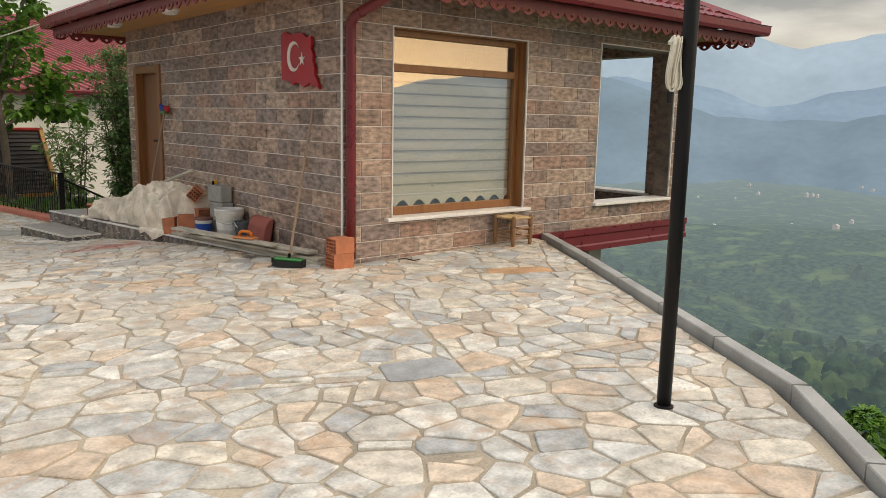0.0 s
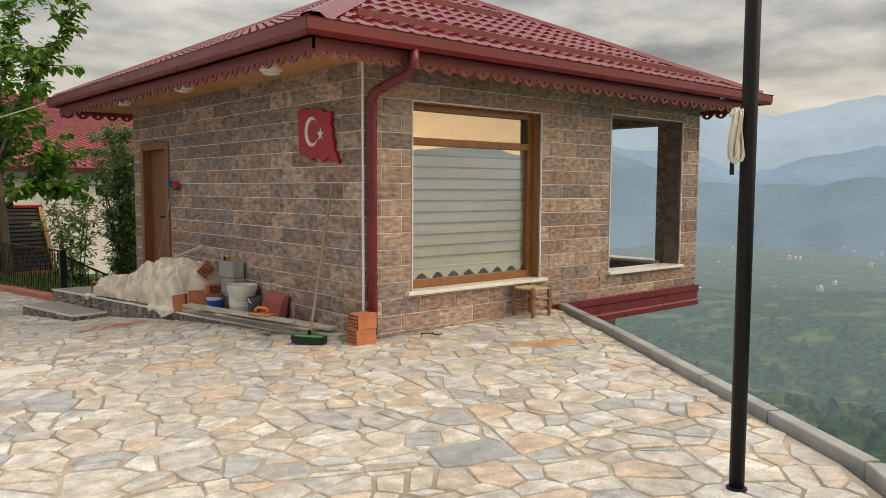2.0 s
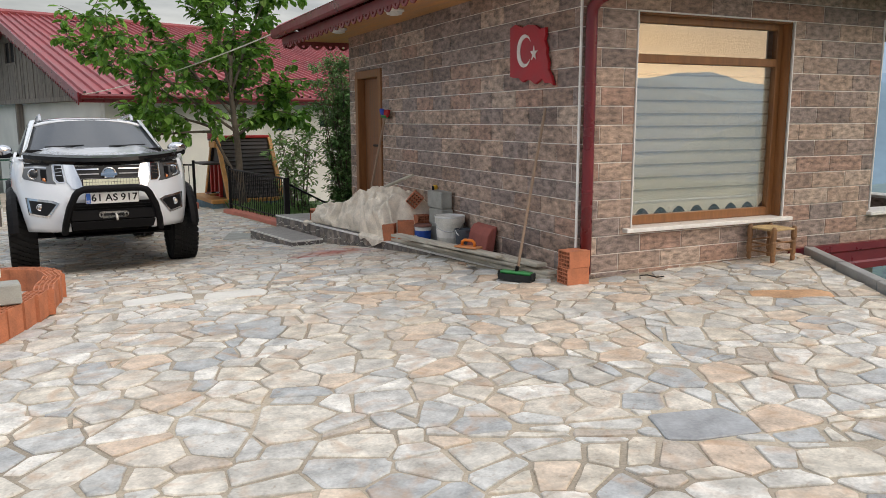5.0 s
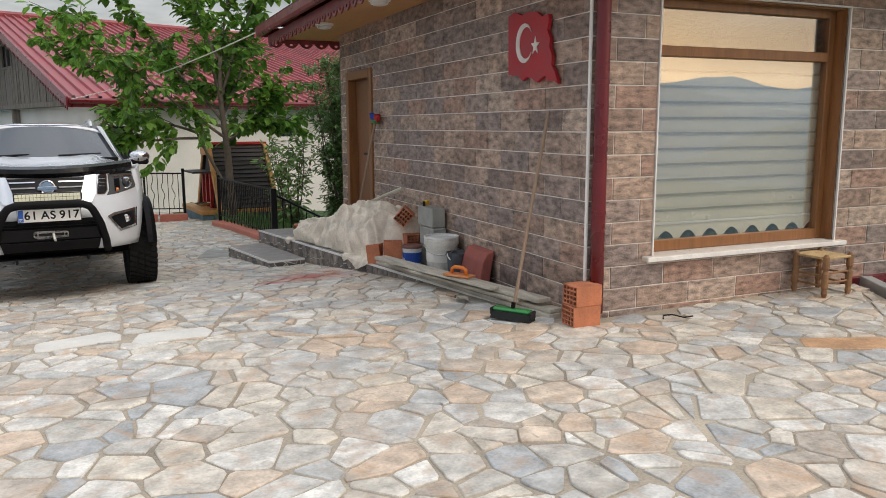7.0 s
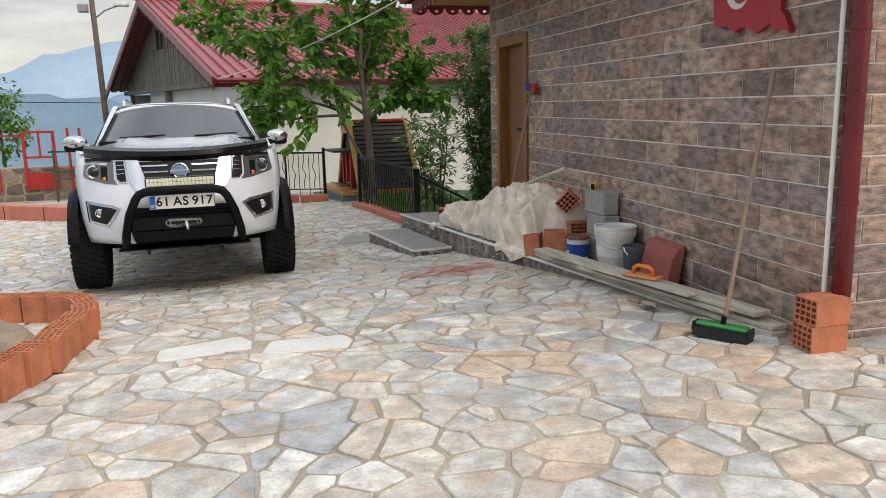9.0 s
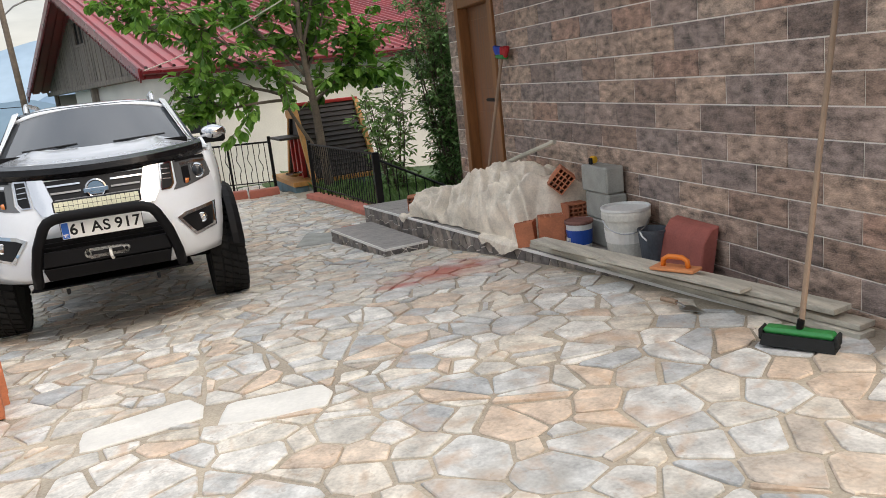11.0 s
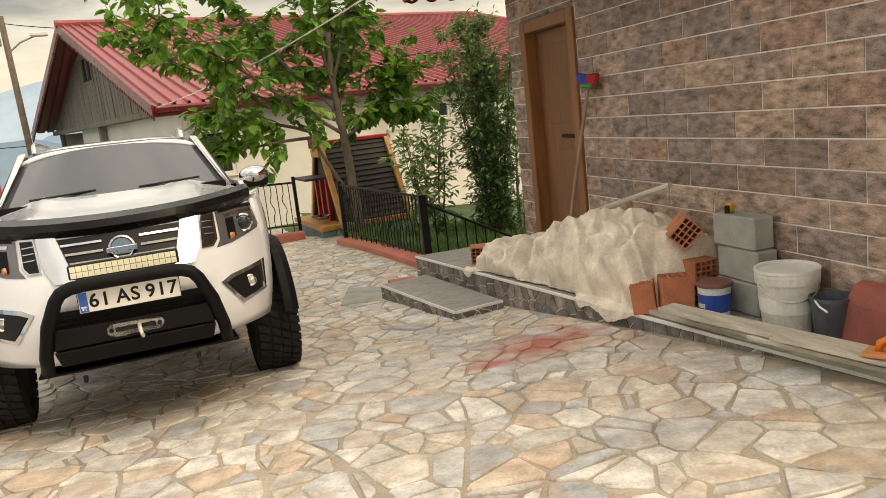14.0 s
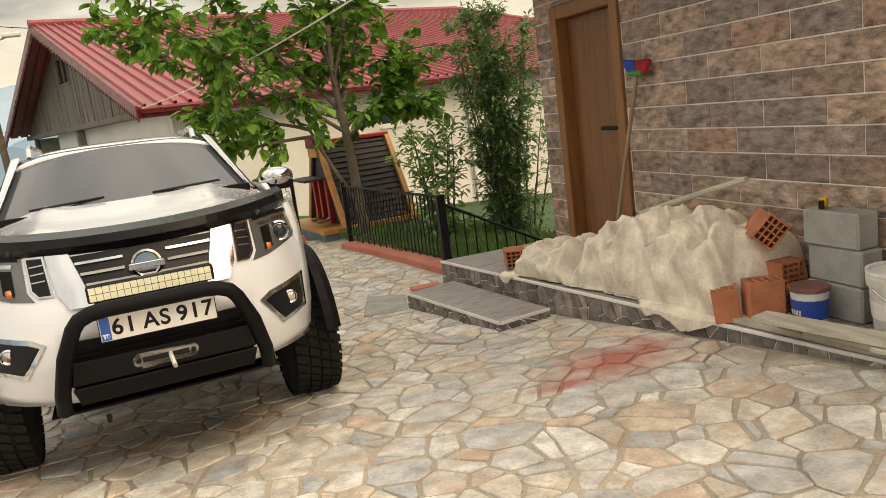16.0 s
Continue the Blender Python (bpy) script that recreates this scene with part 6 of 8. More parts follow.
def shrub(name, at, h, w, material, label, size, seed, stems=9, wide=0.45, dens=0.05, up=0.9, n_tw=9):
    r = random.Random(seed)
    ob = thing(name, pose(*at), label, "shrub")
    lv = Leaves()
    for s in range(stems):
        wood = bmesh.new()
        a = 2 * math.pi * s / stems + r.uniform(-.3, .3)
        k = r.uniform(0.25, 1.0)
        pts = wander((0.05 * math.cos(a), 0.05 * math.sin(a), 0), (w * k * math.cos(a), w * k * math.sin(a), h * up), h * r.uniform(0.8, 1.05), 7, r, 0.06)
        tube(wood, pts, 0.022, 5, 0.005)
        for i in range(1, 8):
            for _ in range(n_tw // 3):
                tw = wander(pts[i], Vector((r.uniform(-1, 1), r.uniform(-1, 1), r.uniform(-0.1, 0.9))), r.uniform(0.18, 0.42) * w / 0.6, 3, r, 0.2)
                tube(wood, tw, 0.006, 3, 0.002)
                spray(lv, tw, r, size, dens, 0.2, wide, 2)
        part("stem", wood, M_BARK, ob)
    lv.put("foliage", material, ob)
    return ob


shrub("laurel_bush", (5.08, 16.1, -1.0), 3.45, 0.54, M_LEAF3, "tall dark green laurel bush beside the cabin", 0.105, 3, 20, 0.40, 0.034, 1.5, 18)
shrub("elder_shrub", (4.12, 16.3, -0.8), 2.0, 0.6, M_LEAF2, "light green open elder shrub by the fence", 0.15, 4, 8, 0.40, 0.065, 1.1, 9)
shrub("elder_shrub", (5.75, 16.9, -1.1), 2.5, 0.5, M_LEAF2, "light green slender shrub behind the laurel", 0.13, 8, 6, 0.4, 0.07, 1.2, 6)
shrub("laurel_bush", (6.15, 15.5, -1.5), 2.2, 0.4, M_LEAF3, "low dark shrub beside the cabin wall", 0.10, 12, 7, 0.36, 0.06, 1.1, 6)
# grass and weeds in the bed
lv = Leaves()
for _ in range(2600):
    x, y = r.uniform(2.75, 5.5), r.uniform(14.2, 17.6)
    if x < 3.36 - (y - 13.9) * 0.13:
        continue
    z = -0.42 - 0.12 * ((x - 2.62) / 6.9 * 10) * 0.65
    for _ in range(3):
        lv.leaf(Vector((x + r.uniform(-.04, .04), y + r.uniform(-.04, .04), z)), Vector((r.uniform(-.5, .5), r.uniform(-.5, .5), 1)), Vector((1, 0.2, 0)), r.uniform(0.12, 0.34), 0.10)
g = lv.put("grass", M_LEAF2, None)
tagged(g, "tall green grass and weeds in the garden bed", "grass", kind="stuff")
# two tree tops below the terrace
for i, (x, y, z, s) in enumerate(((16.6, 6.0, -7.2, 1.0), (16.9, 4.9, -7.6, 0.9))):
    ob = thing("hillside_tree", pose(x, y, z), "dense green young tree on the slope below the terrace", "tree", "trees below the terrace")
    rr = random.Random(70 + i)
    part("trunk", tube(bmesh.new(), [(0, 0, -6), (0, 0, 2.4 * s)], 0.12, 6, 0.04), M_BARK, ob)
    lv = Leaves()
    for _ in range(1500):
        h = rr.random()
        rad = 0.75 * s * math.sin(math.pi * (0.12 + 0.86 * h)) ** 0.7 * (0.6 + 0.4 * rr.random())
        a = rr.uniform(0, 6.283)
        p = Vector((rad * math.cos(a), rad * math.sin(a), 0.3 + 2.6 * s * h))
        lv.leaf(p, Vector((math.cos(a), math.sin(a), rr.uniform(-.6, .6))), Vector((0, 0, 1)), rr.uniform(0.14, 0.26), 0.6)
    lv.put("crown", M_LEAF, ob)

# ---- building materials on the porch ledge ----
M_BOARD = mat("site_board", (0.47, 0.435, 0.36), 0.85, vary=0.35, scale=4, fine=40, bump=0.3, stretch=(5, 0.6, 5))
M_NET = mat("dust_net", (0.73, 0.655, 0.545), 0.8, vary=0.3, scale=7, fine=70, bump=0.2, spec=0.3)
M_REDSTONE = mat("red_concrete", (0.32, 0.095, 0.075), 0.85, vary=0.25, scale=6, fine=70, bump=0.3)
M_ORANGE = mat("orange_plastic", (0.75, 0.20, 0.02), 0.35, vary=0.1, bump=0)
M_ORANGEPALE = mat("float_sponge", (0.62, 0.25, 0.10), 0.8, vary=0.2, fine=90, bump=0.3)
M_GREENP = mat("green_plastic", (0.02, 0.20, 0.045), 0.35, vary=0.1, bump=0)
M_BRISTLE = mat("black_bristle", (0.012, 0.013, 0.013), 0.9, vary=0.4, fine=200, bump=0.6)
M_POLE = mat("broom_wood", (0.29, 0.20, 0.135), 0.6, vary=0.2, scale=6, stretch=(4, 4, 0.5))
M_BLUEB = mat("blue_bristle", (0.02, 0.05, 0.30), 0.8, vary=0.3, fine=200, bump=0.6)
M_REDB = mat("red_bristle", (0.40, 0.015, 0.02), 0.8, vary=0.3, fine=200, bump=0.6)
M_YEL = mat("yellow_plastic", (0.70, 0.42, 0.02), 0.35, vary=0.1, bump=0)
M_TUB = mat("white_tub", (0.70, 0.70, 0.68), 0.4, vary=0.15, bump=0.05)
M_LABELB = mat("blue_label", (0.015, 0.07, 0.36), 0.4, vary=0.15, bump=0)
M_BROWNLID = mat("stained_lid", (0.17, 0.075, 0.06), 0.6, vary=0.4, scale=10)
M_BUCKET = mat("bucket_plastic", (0.62, 0.60, 0.54), 0.35, vary=0.3, scale=7, bump=0.1)
M_DARKBUCKET = mat("dark_bucket", (0.075, 0.085, 0.10), 0.5, vary=0.4, scale=8)
M_STEEL = mat("steel", (0.42, 0.42, 0.42), 0.35, metal=1.0, vary=0.2)
M_RUSH = mat("rush_seat", (0.44, 0.31, 0.15), 0.8, vary=0.35, scale=12, fine=60, bump=0.5, stretch=(1, 6, 1))
M_STOOLWOOD = mat("stool_wood", (0.24, 0.12, 0.05), 0.55, vary=0.35, scale=8)


def hollow_brick_mesh():
    """Clay block 0.22 long, 0.175 wide, 0.148 high, with its channels running through."""
    bm = bmesh.new()
    W, H, L = 0.175, 0.148, 0.22
    cols, rws, t = 4, 4, 0.010
    for c in range(cols + 1):
        y = -W / 2 + (W - t) * c / cols
        box(bm, -L / 2, L / 2, y, y + t, 0, H)
    for q in range(rws + 1):
        z = (H - t) * q / rws
        for c in range(cols):
            y0 = -W / 2 + (W - t) * c / cols + t
            box(bm, -L / 2 + 0.0005, L / 2 - 0.0005, y0, -W / 2 + (W - t) * (c + 1) / cols, z + (0.0004 if q < rws else -0.0004), z + t + (0.0004 if q < rws else -0.0004))
    me = bpy.data.meshes.new("hollow_brick")
    bm.to_mesh(me)
    bm.free()
    me.materials.append(M_BRICK)
    return me


BRICK_ME = hollow_brick_mesh()


def brick(m, label, group=""):
    ob = new("hollow_brick", BRICK_ME)
    ob.matrix_basis = m
    return tagged(ob, label, "brick", group)


g0 = ground(4.05, 6.45)
brick(pose(4.05, 6.445, g0 + 0.006, 0, 0, -3), "orange hollow clay brick at the foot of the cabin corner", "stacked bricks")
brick(pose(4.06, 6.45, g0 + 0.156, 0, 0, 2), "orange hollow clay brick stacked on another brick", "stacked bricks")
brick(pose(3.30, 12.08, 0.002, 0, 0, 72), "orange hollow clay brick beside the covered heap")
brick(pose(3.545, 9.63, 0.106, 0, 0, -38) @ pose(0, 0, 0, 0, 84, 0) @ Matrix.Translation((0, 0, -0.074)) @ Matrix.Diagonal((0.9, 1.0, 1.0, 1.0)), "orange hollow clay brick standing on end beside the netting", "loose bricks")
brick(pose(3.685, 9.475, 0.127, 0, 0, 70) @ pose(0, 0, 0, 0, 90, 0) @ Matrix.Translation((0, 0, -0.074)) @ Matrix.Diagonal((1.12, 1.12, 1.0, 1.0)), "orange hollow clay brick standing on end on the ledge", "loose bricks")
for k in range(2):
    brick(pose(3.94 + 0.008 * k, 9.62, 0.002 + 0.15 * k, 0, 0, 88 + 3 * k), "orange hollow clay brick stacked under the netting", "bricks under the netting")
brick(pose(3.94, 9.64, 0.44, -48, 0, 66), "orange hollow clay brick tipped on the covered heap")

# heap under a pale net
def crease(a, b, c, k=1.8):
    """Sharp crests between hollows, as in gathered cloth."""
    return max(0.0, 1 - 1.9 * abs(noise.noise(Vector((a, b, c))))) ** k


bm = bmesh.new()
LUMPS = [(0.40, 0.23, 0.22), (0.72, 0.25, 0.16), (1.22, 0.42, 0.24), (1.66, 0.50, 0.27), (2.05, 0.52, 0.26), (2.36, 0.46, 0.20)]
NS, NT, LONG = 260, 120, 2.62
gridv = []
for i in range(NS + 1):
    s = LONG * i / NS
    y = 11.85 - 0.87 * s
    e = sub(PA.x, PB.x, (12.87 - y) / (12.87 - 6.60))
    crest = sum((lh * math.exp(-((s - ls) / ws) ** 2)) ** 6 for ls, lh, ws in LUMPS) ** (1 / 6)
    pinch = 0.08 * math.exp(-((s - 0.92) / 0.07) ** 2)
    row = []
    for j in range(NT + 1):
        t = -0.22 + 1.22 * j / NT
        front = 0.05 + 0.05 * noise.noise(Vector((s * 2.6, 0.3, 1))) + 0.025 * noise.noise(Vector((s * 8, 4, 1)))
        width = min(0.74, 0.30 + 0.8 * s) - 0.08 * max(0, s - 2.4)
        tt = max(0.0, t)
        x = e + front + tt * width
        side = max(0.0, 1 - abs(2 * tt - 1.06) ** 3.2) ** 0.75
        wx, wt = s + 0.10 * noise.noise(Vector((s * 2.2, t * 2, 7))), tt + 0.14 * noise.noise(Vector((s * 2.4, t * 2, 17)))
        swell = noise.noise(Vector((s * 3.1, tt * 2.2, 5))) * 0.045 + abs(noise.noise(Vector((s * 4.5, tt * 3.0, 9)))) * 0.10
        # long gathers, steeper over the first mound, level along the foot of the main one
        steep = math.exp(-((s - 0.55) / 0.42) ** 2)
        level = min(1.0, max(0.0, (s - 0.85) * 3)) * max(0.0, 1 - tt * 1.25)
        folds = 0.055 * crease(wx * 9 - wt * 3.0, wt * 1.6 + 2, 4) * steep
        folds += 0.060 * crease(wx * 1.5 + 1, wt * 7.5 + wx * 0.8, 8) * level
        folds += 0.044 * crease(wx * 3.4 + wt * 3, wt * 3.0 - wx * 1.6, 12) + 0.024 * crease(wx * 10 + wt * 7, wt * 6 - wx * 4, 15, 2.4) + 0.010 * crease(wx * 19 - wt * 9, wt * 14 + wx * 8, 19, 2)
        folds *= 1 - 0.6 * min(1.0, max(0.0, tt - 0.25) * 2.2)
        roll = 0.075 * math.exp(-((tt - 0.13 - 0.03 * math.sin(s * 5)) / 0.055) ** 2) * min(1.0, max(0.0, (s - 1.15) * 4)) * min(1.0, max(0.0, (2.65 - s) * 5))
        rim = max(0.0, min(1.0, s * 6, (LONG + 0.02 - s) * 14, (tt + 0.005) * 16 if t >= 0 else 0.0, (1 - tt) * 10))
        z = 0.008 + rim * (max(0.0, crest - pinch) * side + (swell + folds) * min(1.0, crest * 3.5) + roll)
        # corner of the net drawn up beside the blocks
        z += rim * 0.10 * math.exp(-((s - 2.50) / 0.06) ** 2) * min(1.0, max(0.0, (tt - 0.45) * 5))
        x -= (folds * 1.1 + roll * 0.7) * rim * max(0.0, 1 - tt * 1.4)
        drape = 0.13 * math.exp(-((s - 2.30) / 0.20) ** 2) + 0.09 * math.exp(-((s - 0.10) / 0.09) ** 2) + 0.05 * math.exp(-((s - 1.95) / 0.12) ** 2)
        if t < 0:
            hang = 0.012 - drape * min(1.0, max(0.0, -t / 0.22)) * (0.8 + 0.5 * noise.noise(Vector((s * 9, 2, 2))))
            reach = -0.036 if drape > 0.03 else sub(front, -0.02, min(1.0, drape / 0.03))
            ox = e + reach - 0.02 * abs(noise.noise(Vector((s * 15, t * 3, 8))))
            x, z = (sub(x, ox, min(1.0, -t / 0.035)), max(hang, -0.2) if -t > 0.035 else 0.014 + 0.02 * crease(s * 9, t * 20, 2))
        row.append(bm.verts.new((x, y + 0.02 * noise.noise(Vector((s * 5, t * 5, 11))), z)))
    gridv.append(row)
for a, b in zip(gridv, gridv[1:]):
    for j in range(NT):
        bm.faces.new((a[j], a[j + 1], b[j + 1], b[j]))
for _ in range(1):
    bmesh.ops.smooth_vert(bm, verts=bm.verts[:], factor=0.5, use_axis_x=True, use_axis_y=True, use_axis_z=True)
tagged(part("dust_net", bm, M_NET, smooth=True), "heap covered with crumpled cream dust netting on the ledge", "covered heap")

# concrete blocks
for k, (dx, dy, rz) in enumerate(((0, 0, 2), (0.012, -0.01, -1), (-0.005, 0.01, 1))):
    ob = part("concrete_block", boxes((-0.078, 0.078, -0.19, 0.19, 0, 0.205), bevel=0.012), M_CONCRETE)
    ob.matrix_basis = pose(4.045 + dx * 0.5, 9.245 + dy, 0.002 + k * 0.207, 0, 0, rz)
    tagged(ob, "grey concrete building block in a stack of three", "concrete block", "stacked blocks")
# tape measure
tape = thing("tape_measure", pose(4.02, 9.34, 0.626, 0, 0, 30), "yellow and black tape measure on the concrete blocks", "tape measure")
part("case", prism(bmesh.new(), [(0.034 * math.cos(a), -0.02, 0.03 + 0.03 * math.sin(a)) for a in [math.radians(-60 + 30 * i) for i in range(11)]], (0, 0.04, 0), bevel=0.004), M_YEL, tape)
part("clip", boxes((-0.05, -0.03, -0.015, 0.015, 0.0, 0.05), bevel=0.004), M_BLACK, tape)
# paint tub
tub = thing("paint_tub", pose(3.825, 9.27, 0.002) @ Matrix.Diagonal((1.04, 1.04, 1.14, 1.0)), "white paint tub with blue label and stained lid", "paint tub")
part("body", lathe(bmesh.new(), [(0.085, 0), (0.098, 0.17), (0.101, 0.175), (0.0, 0.175)], 24), M_TUB, tub, smooth=False)
part("label", lathe(bmesh.new(), [(0.0905, 0.035), (0.0990, 0.135), (0.0975, 0.135), (0.089, 0.035)], 24), M_LABELB, tub, "blue printed label")
part("lid", lathe(bmesh.new(), [(0.100, 0.172), (0.108, 0.176), (0.108, 0.192), (0.100, 0.197), (0.09, 0.192), (0.0, 0.19)], 24), M_BROWNLID, tub, "brown-stained lid")
for k in range(4):
    a = math.radians(200 + k * 13)
    part("label_mark", boxes((-0.0985, -0.0965, -0.006, 0.006, 0.06, 0.085)), M_TUB, tub).matrix_basis = pose(0, 0, 0, 0, 0, -15 + k * 10)
# big bucket with another nested
bk = thing("bucket", pose(3.945, 8.77, 0.002) @ Matrix.Diagonal((1.08, 1.08, 1.1, 1.0)), "pale translucent mortar bucket with a wire handle", "bucket")
part("body", lathe(bmesh.new(), [(0.125, 0), (0.150, 0.27), (0.160, 0.272), (0.162, 0.31), (0.156, 0.33), (0.148, 0.33), (0.143, 0.27), (0.118, 0.02), (0.0, 0.015)], 28), M_BUCKET, bk)
part("rim", lathe(bmesh.new(), [(0.157, 0.325), (0.163, 0.33), (0.163, 0.345), (0.150, 0.345), (0.149, 0.33)], 28), M_TUB, bk)
part("handle", tube(bmesh.new(), [(0.155 * math.cos(a), 0.155 * math.sin(a) - 0.0, 0.29 - 0.10 * math.sin(max(0, math.pi * i / 12))) for i, a in enumerate([math.radians(150 + 15 * q) for q in range(13)])], 0.004, 5), M_STEEL, bk)
part("label", lathe(bmesh.new(), [(0.139, 0.12), (0.147, 0.20), (0.1455, 0.20), (0.1375, 0.12)], 28), M_MARBLE, bk)
b2 = thing("bucket", pose(4.0, 8.515, 0.002) @ Matrix.Diagonal((0.8, 0.8, 1.0, 1.0)), "dark grey mortar bucket beside the pale one", "bucket")
part("body", lathe(bmesh.new(), [(0.10, 0), (0.128, 0.23), (0.135, 0.232), (0.135, 0.25), (0.125, 0.25), (0.095, 0.02), (0.0, 0.015)], 24), M_DARKBUCKET, b2)
part("handle", tube(bmesh.new(), [(-0.13, 0, 0.24), (-0.15, -0.06, 0.22), (-0.15, -0.13, 0.20)], 0.007, 5), M_TUB, b2)
# boards
def plank(a, b, w, t, z0, z1, label, tilt=0):
    a, b = Vector((*a, z0)), Vector((*b, z1))
    d = (b - a)
    side = Vector((-d.y, d.x, 0)).normalized() * w / 2
    side.z = tilt
    bm = prism(bmesh.new(), [a - side, b - side, b + side, a + side], (0, 0, t), bevel=0.003)
    return tagged(part("board", bm, M_BOARD), label, "board", "boards on the ledge")


plank((3.545, 9.72), (4.00, 6.72), 0.11, 0.035, 0.003, 0.003, "long weathered grey formwork board on the ledge")
plank((3.60, 9.05), (4.03, 6.75), 0.12, 0.03, 0.041, 0.041, "weathered grey board lying on another board")
plank((3.575, 8.62), (3.90, 7.05), 0.10, 0.025, 0.074, 0.074, "short weathered grey board on the stack")
plank((3.47, 9.27), (3.98, 6.85), 0.14, 0.03, 0.105, 0.105, "long pale grey board on top of the stack")
plank((3.535, 8.4), (3.78, 7.3), 0.10, 0.02, 0.136, 0.136, "thin pale board on top of the stack")
# red kerb stone leaning on the wall
ks = part("kerb_block", prism(bmesh.new(), [(0, -0.235, 0), (-0.10, -0.235, 0), (-0.10, -0.235, 0.22), (-0.06, -0.235, 0.31), (0, -0.235, 0.34)], (0, 0.47, 0), bevel=0.008), M_REDSTONE)
ks.matrix_basis = pose(4.075, 8.20, 0.002, 0, 10, -2)
tagged(ks, "dull red concrete kerb block leaning on the wall", "kerb block")
# plastering float
fl_ = thing("plastering_float", pose(3.70, 7.82, 0.162, 0, 0, -62), "orange plastering float lying on the boards", "float")
part("plate", boxes((-0.14, 0.14, -0.06, 0.06, 0, 0.018), bevel=0.004), M_ORANGEPALE, fl_)
part("handle", tube(bmesh.new(), [(-0.08, 0, 0.018), (-0.075, 0, 0.06), (-0.045, 0, 0.078), (0.045, 0, 0.078), (0.075, 0, 0.06), (0.08, 0, 0.018)], 0.016, 10), M_ORANGE, fl_, "bright orange handle", smooth=True)
# trowel on the paving
tw_ = thing("trowel", pose(3.60, 7.62, ground(3.6, 7.62) + 0.014, 0, 0, -75), "mason's trowel with wooden handle on the paving", "trowel")
part("blade", prism(bmesh.new(), [(0.03, -0.05, 0.004), (0.17, 0, 0.002), (0.03, 0.05, 0.004), (0.0, 0.03, 0.004), (0.0, -0.03, 0.004)], (0, 0, 0.003)), M_STEEL, tw_)
part("handle", tube(bmesh.new(), [(-0.04, 0, 0.022), (-0.07, 0, 0.025), (-0.15, 0, 0.022)], 0.015, 8), M_POLE, tw_)
part("tang", tube(bmesh.new(), [(0.02, 0, 0.006), (-0.01, 0, 0.02), (-0.05, 0, 0.023)], 0.005, 5), M_STEEL, tw_)
# stick in the heap
tagged(part("stick", tube(bmesh.new(), [(3.78, 10.80, 0.50), (3.87, 10.35, 0.64), (3.96, 9.88, 0.775)], 0.021, 8), M_BOARD), "pale wooden stick lying across the netting heap", "stick")
# push broom leaning on the wall
pb = thing("push_broom", pose(0, 0, 0), "green push broom with black bristles leaning on the wall", "broom")
HX, HY = 3.675, 6.80
gz = ground(HX, HY) + 0.012
part("handle", tube(bmesh.new(), [(HX + 0.01, HY, gz + 0.09), (sub(HX, 4.10, 0.5), sub(HY, 7.03, 0.5), sub(gz + 0.09, 1.57, 0.5)), (4.10, 7.03, 1.57)], 0.0135, 8), M_POLE, pb, "wooden handle")
hd = part("head", boxes((-0.19, 0.19, -0.045, 0.045, 0.055, 0.085), bevel=0.012), M_GREENP, pb, "green plastic head")
hd.matrix_basis = pose(HX, HY, gz, 0, 0, -57) @ Matrix.Diagonal((0.82, 0.85, 1.0, 1.0))
part("bristles", prism(bmesh.new(), [(-0.205, -0.065, 0.0), (0.205, -0.065, 0.0), (0.19, -0.045, 0.0555), (-0.19, -0.045, 0.0555)], (0, 0.12, 0)), M_BRISTLE, hd)
part("bristle_cap", boxes((-0.215, -0.192, -0.05, 0.05, 0.02, 0.08), (0.192, 0.215, -0.05, 0.05, 0.02, 0.08), bevel=0.008), M_BRISTLE, hd)
part("socket", tube(bmesh.new(), [(0, 0, 0.08), (0.01, 0.0, 0.13)], 0.02, 8), M_BLACKPLASTIC, hd)
# broom standing on its handle by the door
bs = thing("broom", pose(0, 0, 0), "wooden-handled broom with blue and red bristles, upside down", "broom")
part("handle", tube(bmesh.new(), [(3.80, 11.30, 0.006), (3.935, 11.23, 0.76), (4.075, 11.155, 1.50)], 0.016, 8), M_POLE, bs)
hd = part("head", boxes((-0.035, 0.035, -0.09, 0.09, 0, 0.04), bevel=0.01), M_GREENP, bs, "green head")
hd.matrix_basis = pose(4.075, 11.15, 1.495, 4, 6, 0)
for side, m_ in ((-1, M_REDB), (1, M_BLUEB)):
    bm = bmesh.new()
    for k in range(5):
        y = side * (0.012 + k * 0.018)
        tube(bm, [(0, y, 0.030), (-0.01, y * 1.6, 0.07), (-0.015, y * 2.0, 0.115)], 0.024, 6, 0.020)
    part("bristles", bm, m_, hd, "red bristles" if side < 0 else "blue bristles")
# rush stool
st = thing("stool", pose(6.37, 6.345, ground(6.37, 6.345) + 0.008, 0, 0, 4), "low wooden stool with woven rush seat by the wall", "stool")
for x in (-0.15, 0.15):
    for y in (-0.14, 0.14):
        part("leg", lathe(bmesh.new(), [(0.018, 0), (0.026, 0.03), (0.020, 0.06), (0.028, 0.08), (0.028, 0.19), (0.020, 0.21), (0.029, 0.24), (0.027, 0.33), (0.014, 0.35)], 10, (x, y, 0)), M_STOOLWOOD, st)
for z in (0.09, 0.17):
    for x in (-0.15, 0.15):
        part("stretcher", tube(bmesh.new(), [(x, -0.14, z), (x, 0.14, z)], 0.009, 6), M_STOOLWOOD, st)
    for y in (-0.14, 0.14):
        part("stretcher", tube(bmesh.new(), [(-0.15, y, z + 0.025), (0.15, y, z + 0.025)], 0.009, 6), M_STOOLWOOD, st)
bm = bmesh.new()
